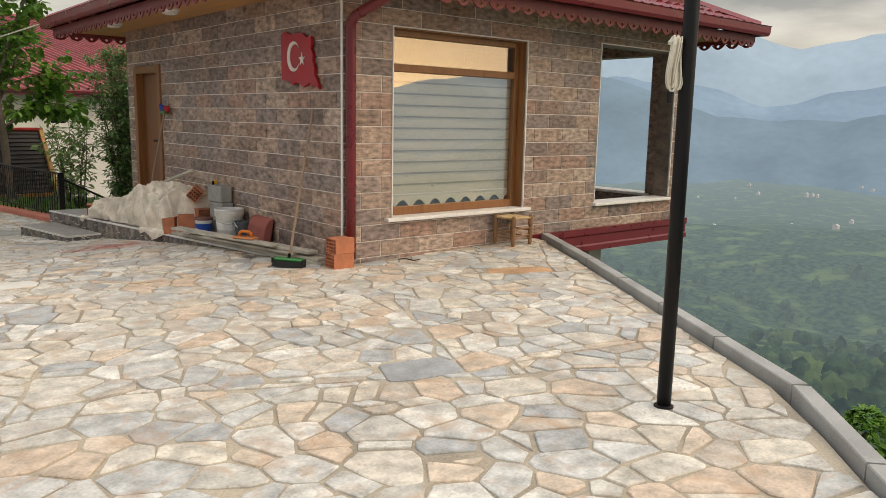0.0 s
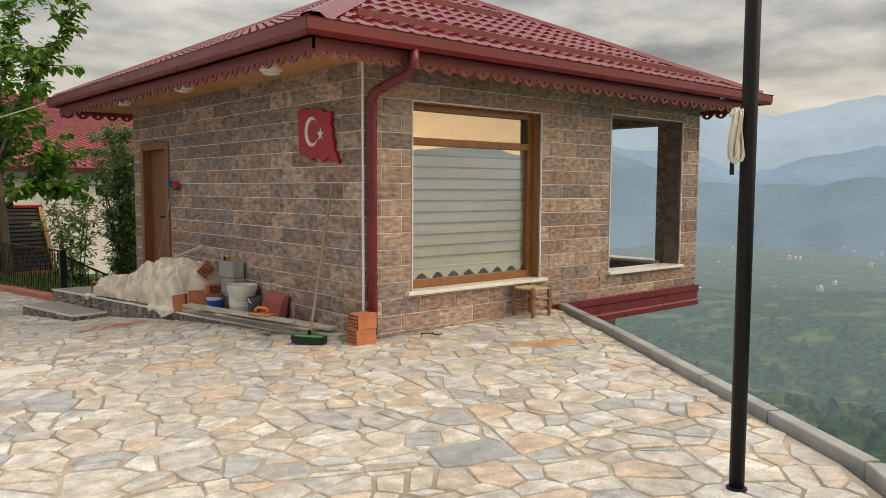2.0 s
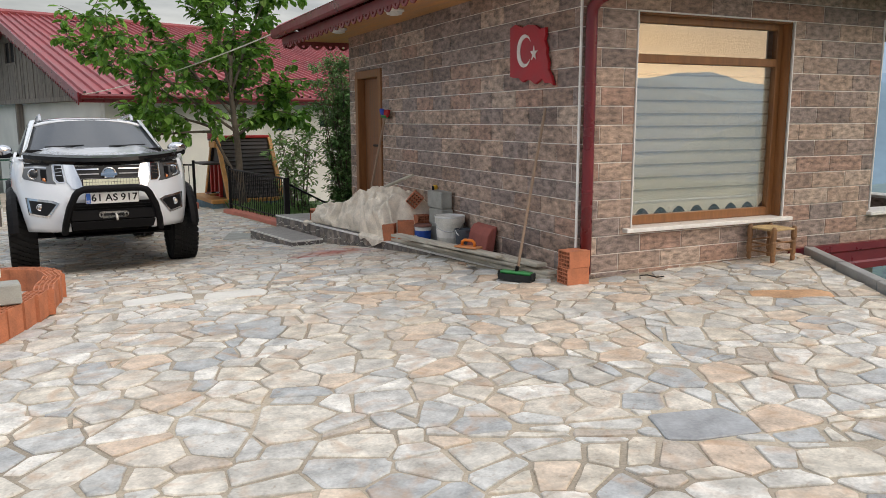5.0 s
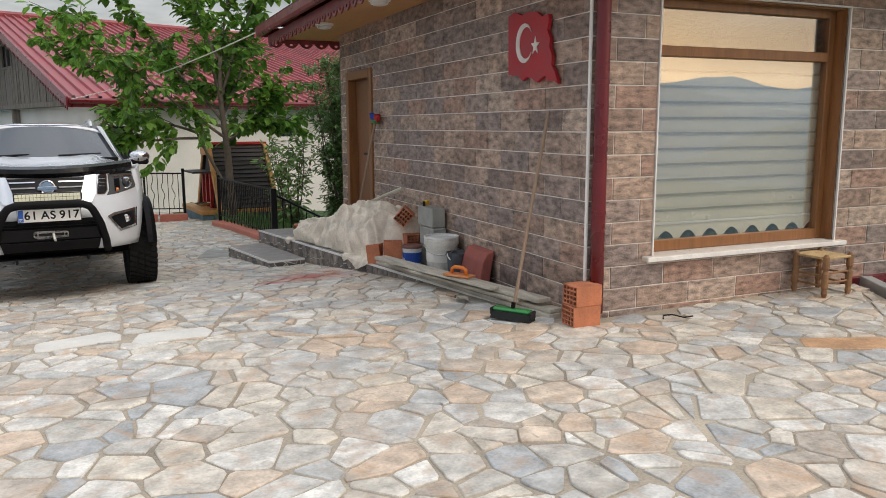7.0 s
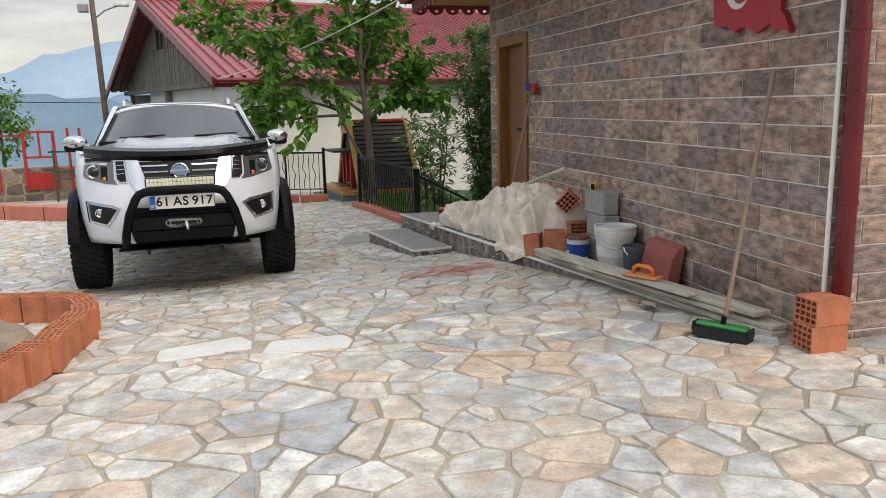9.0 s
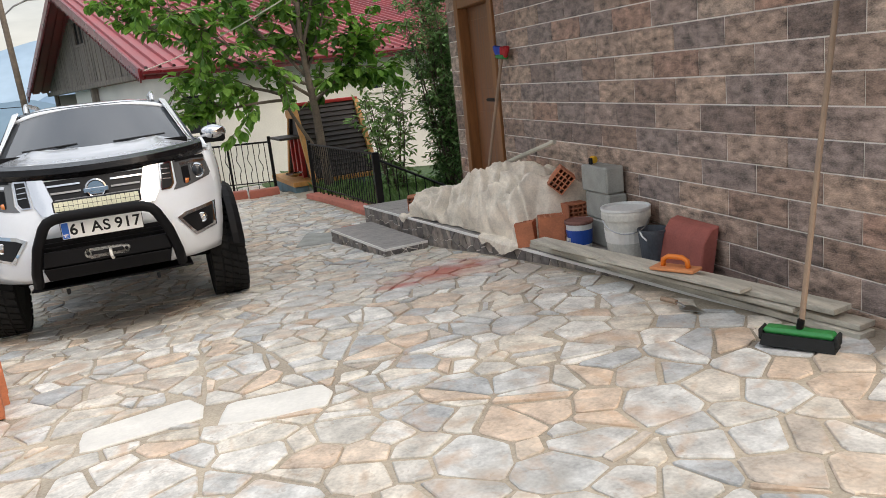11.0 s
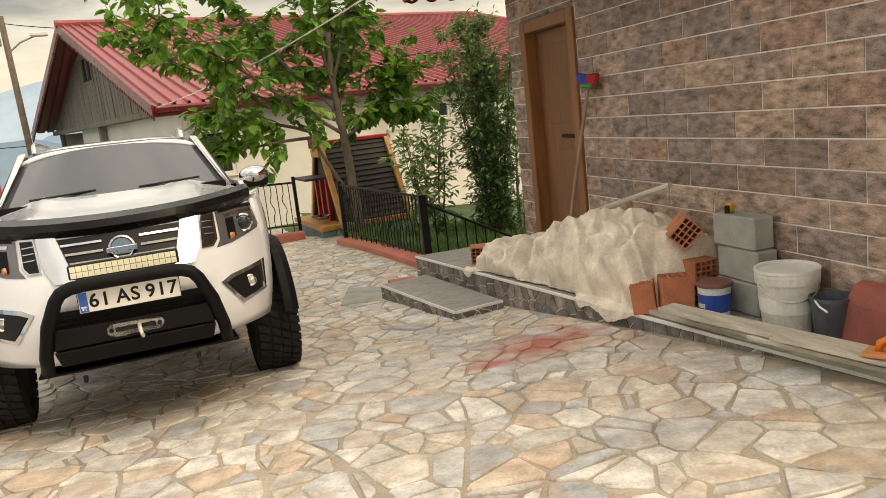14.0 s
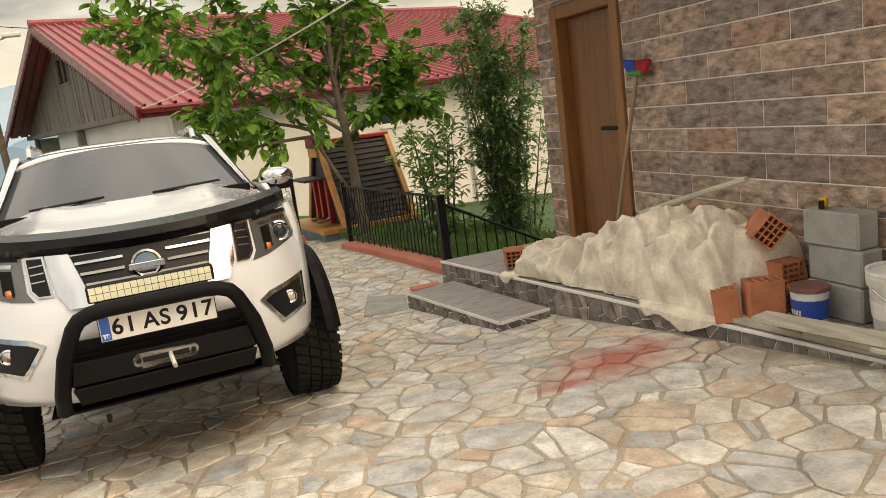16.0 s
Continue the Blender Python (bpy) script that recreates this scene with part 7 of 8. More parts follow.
for k in range(15):
    f = k / 14
    tube(bm, [(-0.16, -0.15 + 0.30 * f, 0.318), (0, -0.15 + 0.30 * f, 0.322 - 0.012 * math.sin(math.pi * f)), (0.16, -0.15 + 0.30 * f, 0.318)], 0.0115, 6)
part("seat", bm, M_RUSH, st, "woven rush seat")

# ---- flag on the wall ----
M_FLAG = mat("flag_red", (0.36, 0.010, 0.018), 0.45, vary=0.15, bump=0.05)
M_FLAGW = mat("flag_white", (0.72, 0.68, 0.64), 0.5, vary=0.1, bump=0.1)
fg = thing("wall_flag", pose(CX - 0.004, 0, 0), "carved red wall flag with white crescent and star", "flag")
OUT = [(7.70, 2.36), (7.60, 2.385), (7.47, 2.345), (7.36, 2.36), (7.24, 2.345), (7.16, 2.30), (7.06, 2.305), (7.055, 2.24), (7.075, 2.19), (7.03, 2.12), (7.04, 2.06), (7.0, 1.99), (7.005, 1.92), (6.95, 1.86), (6.905, 1.775), (6.96, 1.80), (7.05, 1.80), (7.10, 1.845), (7.16, 1.825), (7.22, 1.80), (7.30, 1.835), (7.38, 1.85), (7.45, 1.825), (7.53, 1.87), (7.62, 1.875), (7.69, 1.89)]
part("board", prism(bmesh.new(), [(-0.035, y, z) for y, z in OUT], (0.03, 0, 0)), M_FLAG, fg)
CYC, CZC = 7.42, 2.12
arc_o = [(CYC + 0.135 * math.cos(math.radians(a)), CZC + 0.155 * math.sin(math.radians(a))) for a in [128 - 256 * i / 24 for i in range(25)]]
arc_i = [(CYC - 0.03 + 0.108 * math.cos(math.radians(a)), CZC + 0.124 * math.sin(math.radians(a))) for a in [-140 + 280 * i / 24 for i in range(25)]]
bm = bmesh.new()
for i in range(24):
    a0, a1, b0, b1 = arc_o[i], arc_o[i + 1], arc_i[24 - i], arc_i[23 - i]
    prism(bm, [(-0.042, *a0), (-0.042, *a1), (-0.042, *b1), (-0.042, *b0)], (0.010, 0, 0))
part("crescent", bm, M_FLAGW, fg)
star = []
for i in range(10):
    a = math.radians(90 + 36 * i)
    q = 0.072 if i % 2 == 0 else 0.028
    star.append((-0.042, 7.245 - q * math.cos(a) * 0.9, 2.085 + q * math.sin(a)))
part("star", prism(bmesh.new(), star, (0.010, 0, 0)), M_FLAGW, fg)

# soffit lamps
for y, x in ((7.58, 3.72), (9.6, 3.62), (11.7, 3.6)):
    lm = thing("soffit_lamp", pose(x, y, 2.754), "unlit white oval lamp under the eaves", "lamp", "soffit lamps")
    part("housing", lathe(bmesh.new(), [(0.12, 0.0), (0.12, -0.02), (0.10, -0.03), (0.0, -0.03)], 20), M_TRIM, lm)
    part("diffuser", lathe(bmesh.new(), [(0.098, -0.03), (0.09, -0.055), (0.05, -0.068), (0.0, -0.07)], 20), M_TUB, lm)

# ---- black pole with its halyard ----
pl = thing("flag_pole", pose(3.372, 2.2, ground(3.37, 2.2)), "slim black painted steel pole on the terrace", "pole")
part("shaft", tube(bmesh.new(), [(0, 0, -0.05), (0, 0, 1.5), (0.0, 0, 5.2)], 0.037, 16), M_BLACK, pl, smooth=True)
part("collar", lathe(bmesh.new(), [(0.052, 0), (0.05, 0.008), (0.038, 0.012)], 18, (0, 0, 0.004)), M_BLACK, pl)
rope = thing("rope_coil", pose(3.372 - 0.042, 2.2 + 0.03, 0), "coil of white cord hanging on the pole", "rope")
M_ROPE = mat("white_cord", (0.66, 0.62, 0.52), 0.9, vary=0.2, fine=150, bump=0.4)
rr = random.Random(9)
for k in range(9):
    ox, oy, dz = rr.uniform(-0.03, 0.03), rr.uniform(-0.02, 0.02), rr.uniform(-0.03, 0.03)
    pts = [(-0.03 + ox + 0.022 * math.cos(a) , 0.0 + oy + 0.01 * math.sin(2 * a), 1.79 + dz * 0.5 + 0.125 * math.sin(a)) for a in [2 * math.pi * q / 14 for q in range(15)]]
    part("loop", tube(bmesh.new(), pts, 0.0055, 5), M_ROPE, rope)
part("knot", tube(bmesh.new(), [(-0.075, 0, 1.88), (-0.05, 0, 1.905), (-0.01, 0, 1.90), (0.02, -0.01, 1.91)], 0.011, 6), M_ROPE, rope)
part("toggle", boxes((-0.06, -0.045, -0.008, 0.008, 1.60, 1.66)), M_BLACK, rope)

# ---- planter of loose bricks with sand ----
RING = [(-1.05, 6.22), (-0.80, 6.42), (-0.64, 6.62), (-0.53, 6.85), (-0.44, 7.08), (-0.36, 7.30), (-0.28, 7.52), (-0.21, 7.75), (-0.20, 7.98), (-0.17, 8.22), (-0.16, 8.45), (-0.20, 8.68), (-0.28, 8.90), (-0.42, 9.08), (-0.62, 9.20), (-0.85, 9.28), (-1.08, 9.33), (-1.32, 9.33),
        (-1.56, 9.28), (-1.80, 9.15), (-2.0, 8.95), (-2.15, 8.7), (-2.25, 8.4), (-2.3, 8.1), (-2.3, 7.8), (-2.25, 7.5), (-2.15, 7.2), (-2.05, 6.9), (-1.9, 6.65), (-1.7, 6.45), (-1.45, 6.3), (-1.25, 6.22)]
rb = random.Random(3)
for k, (x, y) in enumerate(RING):
    nx, ny = RING[(k + 1) % len(RING)]
    ang = math.degrees(math.atan2(ny - y, nx - x))
    m = pose(x, y, ground(x, y) + 0.112, 0, 0, ang + 90 + rb.uniform(-4, 4)) @ pose(0, 0, 0, rb.uniform(-2, 2), 90, 0) @ Matrix.Translation((0, 0, -0.074)) @ Matrix.Diagonal((0.95, 1.22, 1.0, 1.0))
    brick(m, "orange hollow clay brick standing round the sand bed", "bricks round the sand bed")
bm = bmesh.new()
rows = []
for i in range(25):
    row = []
    for j in range(25):
        u, v = -1 + i / 12, -1 + j / 12
        a, q = math.atan2(v, u), max(abs(u), abs(v))
        x, y = -1.24 + 0.92 * q * math.cos(a), 7.76 + 1.38 * q * math.sin(a)
        h = 0.10 + 0.52 * max(0, 1 - ((x + 1.2) / 0.85) ** 2 - ((y - 7.3) / 1.1) ** 2) + 0.04 * noise.noise(Vector((x * 5, y * 5, 1))) + 0.02 * noise.noise(Vector((x * 16, y * 16, 1)))
        row.append(bm.verts.new((x, y, ground(x, y) + (h if q < 0.98 else 0.0))))
    rows.append(row)
for a, b in zip(rows, rows[1:]):
    for j in range(24):
        bm.faces.new((a[j], a[j + 1], b[j + 1], b[j]))
tagged(part("sand_heap", bm, M_SAND, smooth=True), "heap of brown building sand inside a ring of bricks", "sand")
cb = part("concrete_block", boxes((-0.165, 0.165, -0.10, 0.10, 0, 0.15), bevel=0.01), M_CONCRETE)
cb.matrix_basis = pose(-0.50, 7.18, ground(-0.5, 7.2) + 0.226, 0, 0, 8)
tagged(cb, "grey concrete block resting on the brick ring", "concrete block")
tagged(part("marker_post", boxes((-0.49, -0.455, 7.2, 7.235, 0.335, 0.86), bevel=0.004), M_MARBLE), "thin pale marker post standing on a concrete block", "post")
tagged(part("pipe_end", tube(bmesh.new(), [(-2.0, 10.6, ground(-2, 10.6)), (-2.0, 10.6, 0.0), (-1.92, 10.6, 0.08), (-1.78, 10.6, 0.10)], 0.03, 8), M_BLACK), "bent black pipe end standing out of the ground", "pipe")
tagged(part("wire_hook", tube(bmesh.new(), [(4.62, 6.22, 0.052), (4.60, 6.20, 0.085), (4.66, 6.17, 0.09), (4.75, 6.15, 0.065), (4.85, 6.17, 0.06)], 0.006, 5), M_BLACK), "bent black wire lying on the paving", "wire")

# ---- the far side of the yard ----
wall = thing("stone_wall", pose(0, 0, 0), "low wall of brown rubble stones with wide joints", "wall", kind="structure")
part("core", boxes((-14, -2.95, 22.1, 22.4, -1.2, 0.22)), M_MORTAR, wall)
M_RUBBLE = mat("rubble", (0.2, 0.15, 0.12), 0.85, vary=0.4, scale=5, bump=0.5, per="object", spread=[(0.16, 0.12, 0.10), (0.24, 0.18, 0.14), (0.13, 0.11, 0.10), (0.28, 0.22, 0.18)])
seeds_ = [(x * 0.36 + rb.uniform(-.1, .1), z * 0.26 + rb.uniform(-.07, .07)) for x in range(0, 31) for z in range(-3, 2)]
for i, poly in cells(seeds_, 0, 11.0, -0.75, 0.2, 0.05, 0.9):
    base = [(-14 + p.x, 22.1, p.y) for p in soften(poly, rb, 0.18, 0.004)]
    part("stone", prism(bmesh.new(), base, (0, -0.03, 0)), M_RUBBLE, wall)
gate = thing("red_gate", pose(-3.98, 22.02, 0.0), "red painted metal gate in the yard fence", "gate")
for x in (0, 0.62):
    part("stile", boxes((x - 0.03, x + 0.03, -0.03, 0.03, -0.3, 1.03)), M_REDPAINT, gate)
for z in (0.98, 0.42):
    part("rail", boxes((0.03, 0.59, -0.02, 0.02, z, z + 0.05)), M_REDPAINT, gate)
part("bar", boxes((0.30, 0.34, -0.015, 0.015, 0.47, 0.98)), M_REDPAINT, gate)
part("panel", boxes((0.03, 0.59, -0.012, 0.012, -0.28, 0.10)), M_REDPAINT, gate)
yf = thing("yard_fence", pose(0, 0, 0), "red and green metal posts and rails of the yard fence", "fence")
for x in (-5.2, -4.55, -3.05, -2.8):
    part("post", boxes((x - 0.025, x + 0.025, 22.0, 22.05, -0.3, 1.08)), M_REDPAINT, yf)
part("rail", boxes((-8, -4.0, 22.01, 22.04, 0.92, 0.96)), M_REDPAINT, yf)
M_GREENRAIL = mat("green_rail", (0.02, 0.075, 0.05), 0.5, vary=0.2)
for k in range(7):
    x = -3.3 + k * 0.55
    part("post", boxes((x - 0.02, x + 0.02, 21.6, 21.64, -0.9, 0.62)), M_GREENRAIL, yf)
for z in (0.55, 0.1):
    part("rail", boxes((-3.4, 0.2, 21.61, 21.63, z, z + 0.04)), M_GREENRAIL, yf)
for i, (x, y) in enumerate(((-1.70, 17.1), (-1.36, 17.0))):
    bl = thing("bollard", pose(x, y, ground(x, y)), "short square brown and white bollard", "bollard", "bollards")
    part("shaft", boxes((-0.12, 0.12, -0.12, 0.12, -0.02, 0.34), bevel=0.008), M_RUBBLE, bl)
    part("cap", boxes((-0.135, 0.135, -0.135, 0.135, 0.34, 0.39), bevel=0.008), M_CONCRETE, bl)
    part("white_edge", boxes((0.121, 0.135, -0.10, 0.10, 0.0, 0.33)), M_TRIM, bl)
rk = thing("garden_kerb", pose(0, 0, 0), "salmon-red kerb along the far edge of the yard", "kerb", kind="structure")
for k in range(6):
    part("kerb_stone", prism(bmesh.new(), [(-1.9 - k * 0.8, 17.3 + k * 0.55, -0.5), (-2.68 - k * 0.8, 17.83 + k * 0.55, -0.5), (-2.68 - k * 0.8, 18.05 + k * 0.55, -0.5), (-1.9 - k * 0.8, 17.52 + k * 0.55, -0.5)], (0, 0, 0.28), bevel=0.01), M_SALMON, rk)
# utility pole with lamp and wires
up_ = thing("utility_pole", pose(-3.55, 30, -2), "leaning wooden utility pole with a lamp and wires", "utility pole")
part("shaft", tube(bmesh.new(), [(0.05, 0, -3), (0.0, 0, 3), (-0.08, 0, 7.3)], 0.115, 10, 0.08), M_BARK, up_, smooth=True)
part("lamp_arm", tube(bmesh.new(), [(-0.05, 0, 6.3), (0.3, -0.1, 6.55), (0.75, -0.2, 6.7)], 0.025, 6), M_GREYMETAL, up_)
part("lamp_head", boxes((0.6, 1.05, -0.3, -0.1, 6.66, 6.78), bevel=0.03), M_TUB, up_)
part("insulator_box", boxes((-0.5, -0.2, -0.1, 0.1, 6.5, 6.75), bevel=0.02), M_GREYMETAL, up_)
def cable(name, a, b, sag, label, r_=0.012):
    a, b = Vector(a), Vector(b)
    pts = [a.lerp(b, i / 14) - Vector((0, 0, sag * 4 * (i / 14) * (1 - i / 14))) for i in range(15)]
    tagged(part(name, tube(bmesh.new(), pts, r_, 5), M_BLACK), label, "cable")


cable("cable", (-3.6, 30, 5.1), (0.9, 28.6, 4.6), 0.15, "black overhead cable from the utility pole to the house")
cable("cable", (-3.6, 30, 5.0), (-40, 24, 7.5), 0.8, "black overhead cable running from the utility pole")
cable("cable", (-3.5, 30, 1.7), (-40, 28, 5.0), 0.6, "thin black cable stretching from the utility pole")
t_ = part("cord", tube(bmesh.new(), [Vector((0.30, 21.85, 2.10)).lerp(Vector((3.28, 13.85, 2.93)), i / 12) - Vector((0, 0, 0.5 * (i / 12) * (1 - i / 12))) for i in range(13)], 0.011, 5), M_ROPE)
tagged(t_, "pale cord strung from the house to the cabin eaves", "cord")
# young tree by the gate
yt = thing("young_tree", pose(-5.1, 24.4, -0.9), "small bright green tree behind the red gate", "tree")
part("trunk", tube(bmesh.new(), [(0, 0, -0.4), (0.02, 0, 0.9), (0, 0, 2.2)], 0.06, 6, 0.03), M_BARK, yt)
lv = Leaves()
for _ in range(2200):
    a, b_ = rb.uniform(0, 6.283), rb.uniform(-1, 1)
    q = 0.95 * rb.random() ** 0.4
    p = Vector((q * math.cos(a) * math.sqrt(1 - b_ * b_) * 0.85, q * math.sin(a) * math.sqrt(1 - b_ * b_) * 0.85, 2.2 + 1.15 * b_ * q))
    if noise.noise(p * 2.3) < -0.12:
        continue
    lv.leaf(p, Vector((rb.uniform(-1, 1), rb.uniform(-1, 1), rb.uniform(-1, .6))), Vector((0, 0, 1)), rb.uniform(0.09, 0.17), 0.6)
lv.put("crown", M_LEAF, yt)
lv = Leaves()
for _ in range(1500):
    x, y = rb.uniform(-9, -3.4), rb.uniform(22.6, 24)
    lv.leaf(Vector((x, y, -0.6 + 1.0 * rb.random() * (0.5 + 0.5 * noise.noise(Vector((x, y, 0)))))), Vector((rb.uniform(-1, 1), rb.uniform(-1, 1), rb.uniform(-.3, 1))), Vector((0, 0, 1)), rb.uniform(0.1, 0.22), 0.5)
tagged(lv.put("hedge", M_LEAF3, None), "dark green weeds and bushes behind the stone wall", "bushes", kind="stuff")
tagged(part("red_hose", tube(bmesh.new(), [(-2.9 + 0.06 * i, 21.3 + 0.12 * math.sin(i * 1.3), ground(-2.9, 21.3) + 0.03) for i in range(12)], 0.03, 6), M_SALMON), "salmon-red kerb pieces lying by the gate", "kerb stone")

# ---- pieces of the walls and the floor ----
def tile_mesh(w, h, seed):
    r = random.Random(seed)
    me = bpy.data.meshes.new("tile")
    e = 0.005
    t = [0.0075 + r.uniform(-0.002, 0.002) for _ in range(4)]
    v = [(0, 0, 0), (w, 0, 0), (w, h, 0), (0, h, 0), (0, 0, t[0] - 0.003), (w, 0, t[1] - 0.003), (w, h, t[2] - 0.003), (0, h, t[3] - 0.003)]
    v += [(e, e, t[0]), (w - e, e, t[1]), (w - e, h - e, t[2]), (e, h - e, t[3])]
    f = [(0, 1, 5, 4), (1, 2, 6, 5), (2, 3, 7, 6), (3, 0, 4, 7), (4, 5, 9, 8), (5, 6, 10, 9), (6, 7, 11, 10), (7, 4, 8, 11), (8, 9, 10, 11)]
    me.from_pydata(v, [], f)
    me.materials.append(M_TILE)
    return me


TILE_L, TILE_H, GAP = 0.502, 0.169, 0.0085
tile_cache = {}


def lay_tiles(owner, span, holes, to_matrix, shift):
    a0, a1, z0, z1 = span
    k = 0
    z = 0.57 - 8 * TILE_H
    row = 0
    while z < z1:
        x = a0 - TILE_L + shift + (TILE_L / 2 if row % 2 else 0)
        while x < a1:
            r = (max(a0, x + GAP / 2), min(a1, x + TILE_L - GAP / 2), max(z0, z + GAP / 2), min(z1, z + TILE_H - GAP / 2))
            x += TILE_L
            if r[1] - r[0] < 0.02 or r[3] - r[2] < 0.02:
                continue
            rects = [r]
            for hole in holes:
                rects = rect_minus(rects, hole)
            for q in rects:
                w, h = round(q[1] - q[0], 3), round(q[3] - q[2], 3)
                if w < 0.012 or h < 0.012:
                    continue
                key = (w, h, k % 5)
                if key not in tile_cache:
                    tile_cache[key] = tile_mesh(w, h, k)
                ob = new("tile", tile_cache[key])
                ob.parent = owner
                ob.matrix_basis = to_matrix(q[0], q[1], q[2])
                k += 1
        z += TILE_H
        row += 1


grow = lambda h, m: (h[0] - m, h[1] + m, h[2] - m, h[3] + m)
# south wall: local x along +x, local y up, normal -y
lay_tiles(wall_s, (CX, CX2, -0.1, WALL_TOP), [grow(WIN, 0.013), grow(VER, 0.013), LOW], lambda a, b, z: Matrix(((1, 0, 0, a), (0, 0, -1, CY + 0.012), (0, 1, 0, z), (0, 0, 0, 1))), 0.23)
# west wall: local x along -y, normal -x
lay_tiles(wall_w, (CY + 0.014, CY2, -0.03, WALL_TOP), [(DOOR[0] - 0.034, DOOR[1] + 0.034, -0.1, DOOR[3] + 0.02)], lambda a, b, z: Matrix(((0, 0, -1, CX + 0.012), (-1, 0, 0, b), (0, 1, 0, z), (0, 0, 0, 1))), 0.10)
rnd = random.Random(21)
# ---- flagstones: broken slabs with rounded corners ----
def half(poly, c, n):
    """The part of a convex outline on the inner side of a line."""
    out = []
    for q in range(len(poly)):
        a, b = poly[q], poly[(q + 1) % len(poly)]
        da, db = (a - c).dot(n), (b - c).dot(n)
        if da <= 0:
            out.append(a)
        if da * db < 0:
            out.append(a + (b - a) * (da / (da - db)))
    return out


def area(poly):
    return abs(sum(a.x * b.y - b.x * a.y for a, b in zip(poly, poly[1:] + poly[:1]))) / 2


def bent(p):
    """Joints wander: each place is pushed aside a little."""
    q = Vector((p.x * 1.3, p.y * 1.3, 0.7))
    return p + 0.06 * Vector((noise.noise(q), noise.noise(q + Vector((9, 4, 2))))) + 0.018 * Vector((noise.noise(q * 5), noise.noise(q * 5 + Vector((3, 8, 5)))))


def inset(poly, gap):
    """Moves each side in by its own share of the joint and nicks the corners."""
    if sum(a.x * b.y - b.x * a.y for a, b in zip(poly, poly[1:] + poly[:1])) < 0:
        poly = poly[::-1]
    out = poly
    for a, b in zip(poly, poly[1:] + poly[:1]):
        d = b - a
        if d.length < 1e-5:
            continue
        n = Vector((d.y, -d.x)).normalized()
        n = (n + Vector((rnd.uniform(-.05, .05), rnd.uniform(-.05, .05)))).normalized()
        out = half(out, (a + b) / 2 - n * gap * rnd.uniform(0.7, 1.5), n)
        if len(out) < 3:
            return []
    return out


def inside(p):
    if p.x > kerb_x(min(p.y, 6.45)) - 0.03 and p.y < 6.5:
        return False
    if p.y > 6.52 and p.x > CX - 0.02:
        return False
    if p.y > 6.6 and p.y < 12.87 and p.x > sub(PA.x, PB.x, (12.87 - p.y) / (12.87 - 6.60)) - 0.03:
        return False
    if p.y > 13.6 and p.x > 3.08 - (p.y - 13.9) * 0.135:
        return False
    return True



SLABS = [(0.66, 7.82, 0.31, 0.17, 10, M_PALE), (1.30, 7.66, 0.29, 0.16, -8, M_PALE), (2.75, 3.48, 0.26, 0.17, -15, M_SLATE), (5.30, 5.17, 0.34, 0.14, -30, M_RUSTSTONE)]
slabs = []
for x, y, hx, hy, turn, m_ in SLABS:
    c, s_ = math.cos(math.radians(turn)), math.sin(math.radians(turn))
    slabs.append([Vector((x + u * hx * c - v * hy * s_, y + u * hx * s_ + v * hy * c)) for u, v in ((-1, -0.8), (-0.5, -1), (0.9, -0.95), (1, 0.2), (0.8, 1), (-0.9, 0.9))])
seeds_, sizes_ = [], []
gy = -2.0
while gy < 20:
    gx = -8.0 + rnd.uniform(0, 0.2)
    while gx < 8:
        seeds_.append((gx + rnd.uniform(-0.095, 0.095), gy + rnd.uniform(-0.105, 0.105)))
        sizes_.append(rnd.choice((0.0, 0.05, 0.09, 0.12, 0.16)))
        gx += rnd.choice((0.19, 0.24, 0.29, 0.36)) * (0.84 if gy > 7.6 else 0.94)
    gy += 0.165 if gy > 7.6 else 0.192
pieces = []
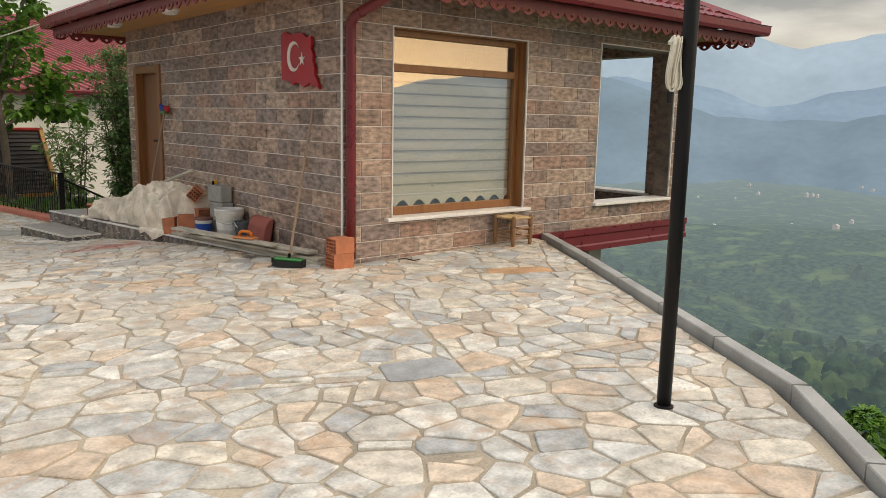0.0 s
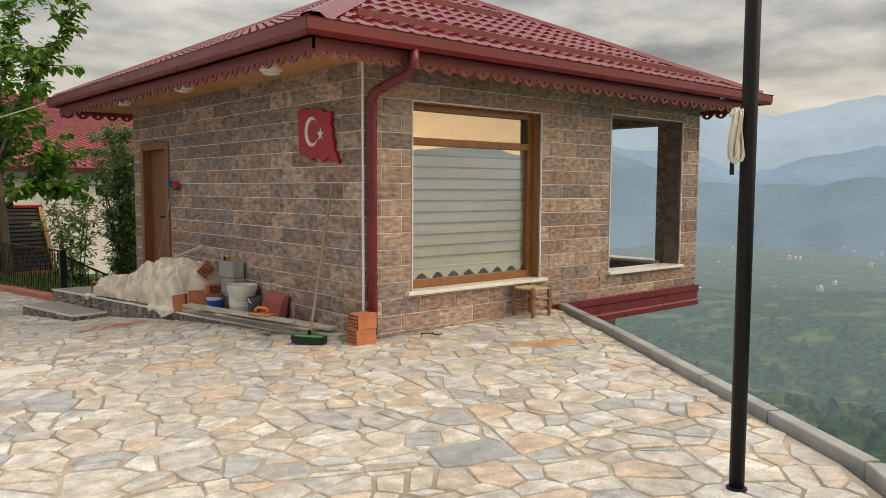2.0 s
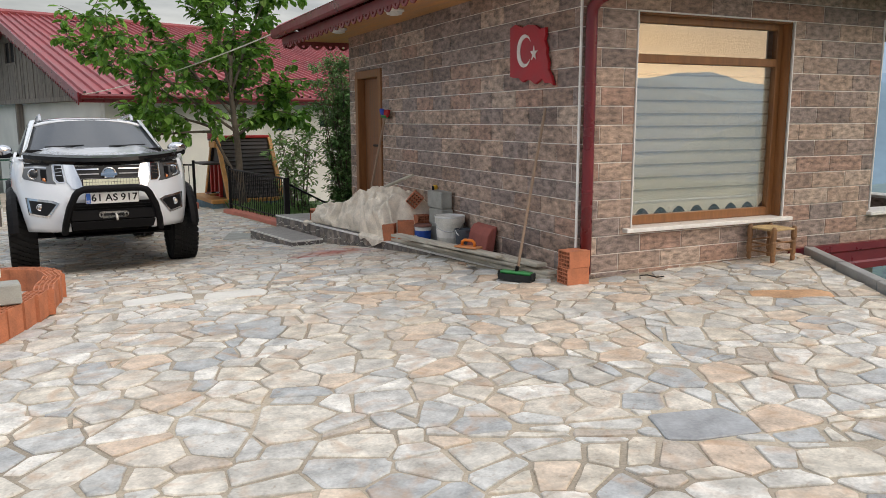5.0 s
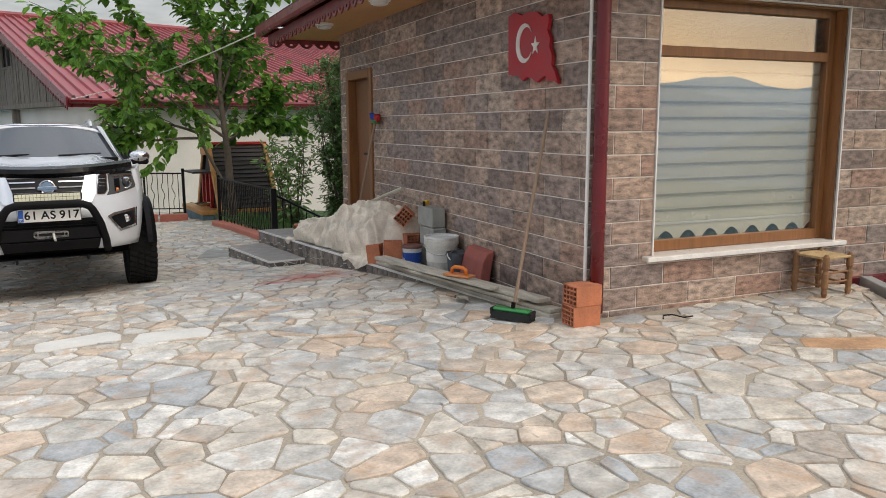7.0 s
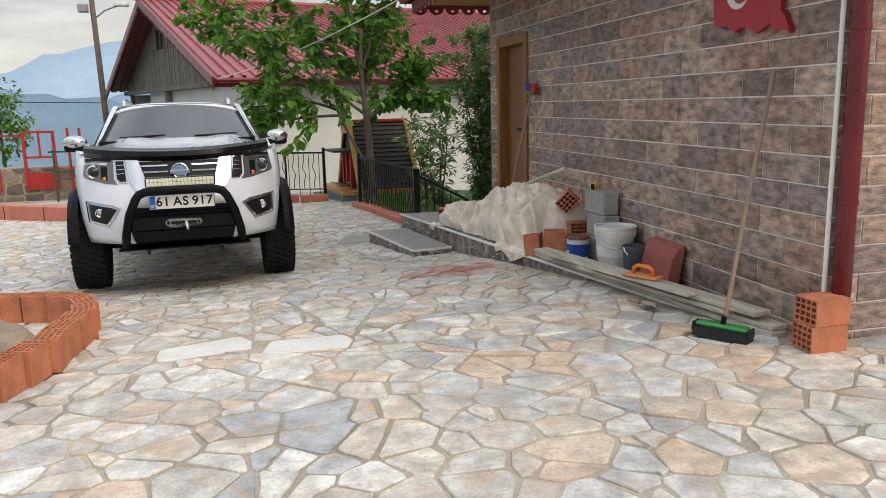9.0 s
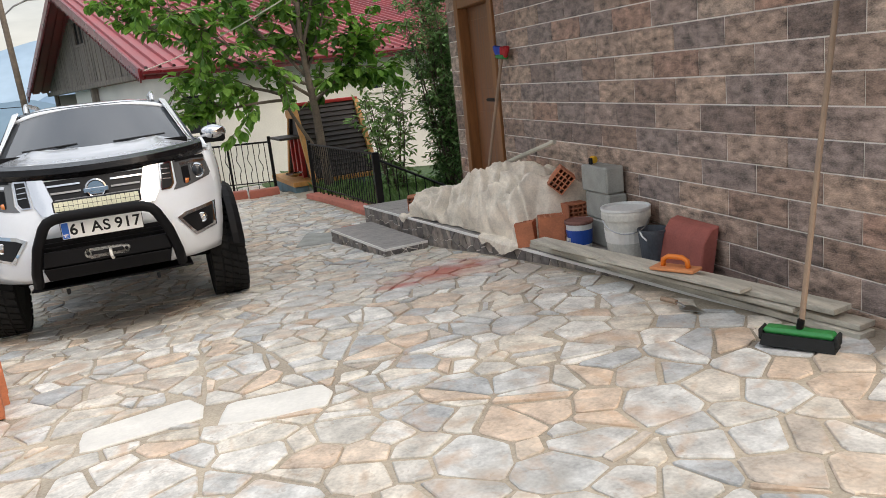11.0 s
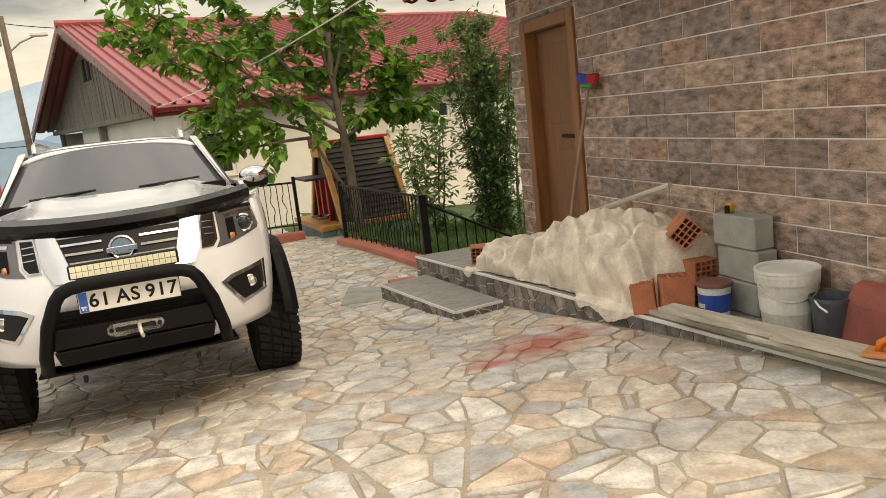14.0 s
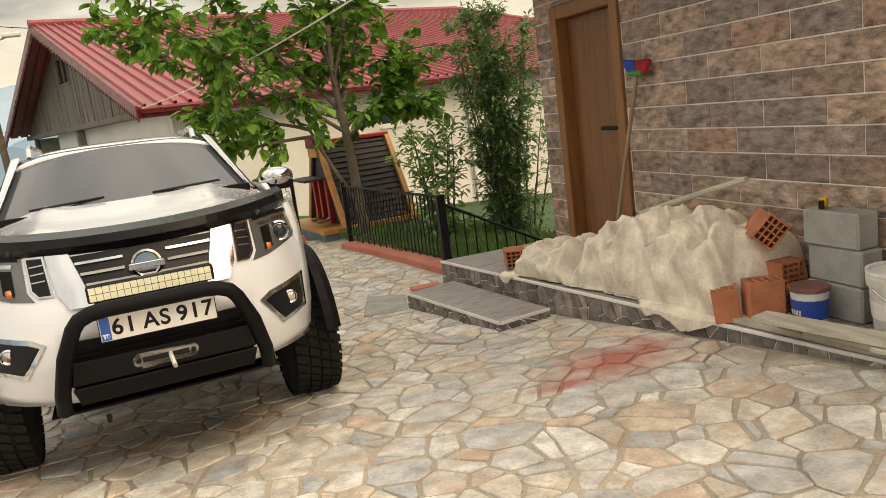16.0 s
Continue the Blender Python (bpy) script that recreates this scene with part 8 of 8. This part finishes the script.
for i, poly in cells(seeds_, -8, 8, -2.2, 20, 0.0, 0.75, sizes_):
    todo = [poly]
    for slab in slabs:
        if (sum(slab, Vector((0, 0))) / 6 - poly[0]).length > 1.5:
            continue
        rest = []
        for p in todo:
            for a, b in zip(slab, slab[1:] + slab[:1]):
                n = Vector(((b - a).y, -(b - a).x)).normalized()
                rest.append(half(p, a, -n))
                p = half(p, a, n)
                if len(p) < 3:
                    break
        todo = [p for p in rest if len(p) > 2 and area(p) > 0.004]
    pieces += todo
pieces = [(m_, p) for p, (_, _, _, _, _, m_) in zip(slabs, SLABS)] + [(None, p) for p in pieces]
far_v, far_f = [], []
near_count = 0
for own_mat, poly in pieces:
    poly = inset(poly if own_mat else [bent(p) for p in poly], 0.0095)
    if len(poly) < 3 or area(poly) < 0.004:
        continue
    cen = sum(poly, Vector((0, 0))) / len(poly)
    if not inside(cen):
        continue
    poly = soften([p if inside(p) else p + (cen - p) * 0.45 for p in poly], rnd, 0.085, 0.007)
    if len(poly) < 3:
        continue
    if not all(inside(p) for p in poly):
        poly = [p if inside(p) else p + (cen - p) * 0.6 for p in poly]
    rise, tx, ty = rnd.uniform(0.001, 0.006), rnd.uniform(-0.010, 0.010), rnd.uniform(-0.010, 0.010)
    k = len(poly)
    v = []
    for shrink, dz in ((1.0, -0.02), (1.0, rise - 0.005), (0.955, rise)):
        for p in poly:
            q = cen + (p - cen) * shrink
            v.append((q.x, q.y, ground(q.x, q.y) + dz + (q.x - cen.x) * tx + (q.y - cen.y) * ty))
    f = [[a * k + j, a * k + (j + 1) % k, (a + 1) * k + (j + 1) % k, (a + 1) * k + j] for a in (0, 1) for j in range(k)] + [list(range(2 * k, 3 * k))]
    own = own_mat or (near_count < 295 and 0.2 < cen.x < 3.4 and 2.0 < cen.y < 8.6)
    if own:
        near_count += 1
        me = bpy.data.meshes.new("flagstone")
        me.from_pydata([(a - cen.x, b - cen.y, c) for a, b, c in v], [], f)
        me.materials.append(own_mat or M_STONE)
        ob = new("flagstone", me)
        ob.location = (cen.x, cen.y, 0)
        ob.parent = floor
    else:
        o = len(far_v)
        far_v += v
        far_f += [[q + o for q in face] for face in f]
me = bpy.data.meshes.new("flagstones")
me.from_pydata(far_v, [], far_f)
me.materials.append(M_STONE_FAR)
ob = new("flagstones", me)
ob.parent = floor
tagged(ob, "irregular beige and grey flagstones", kind="stuff")
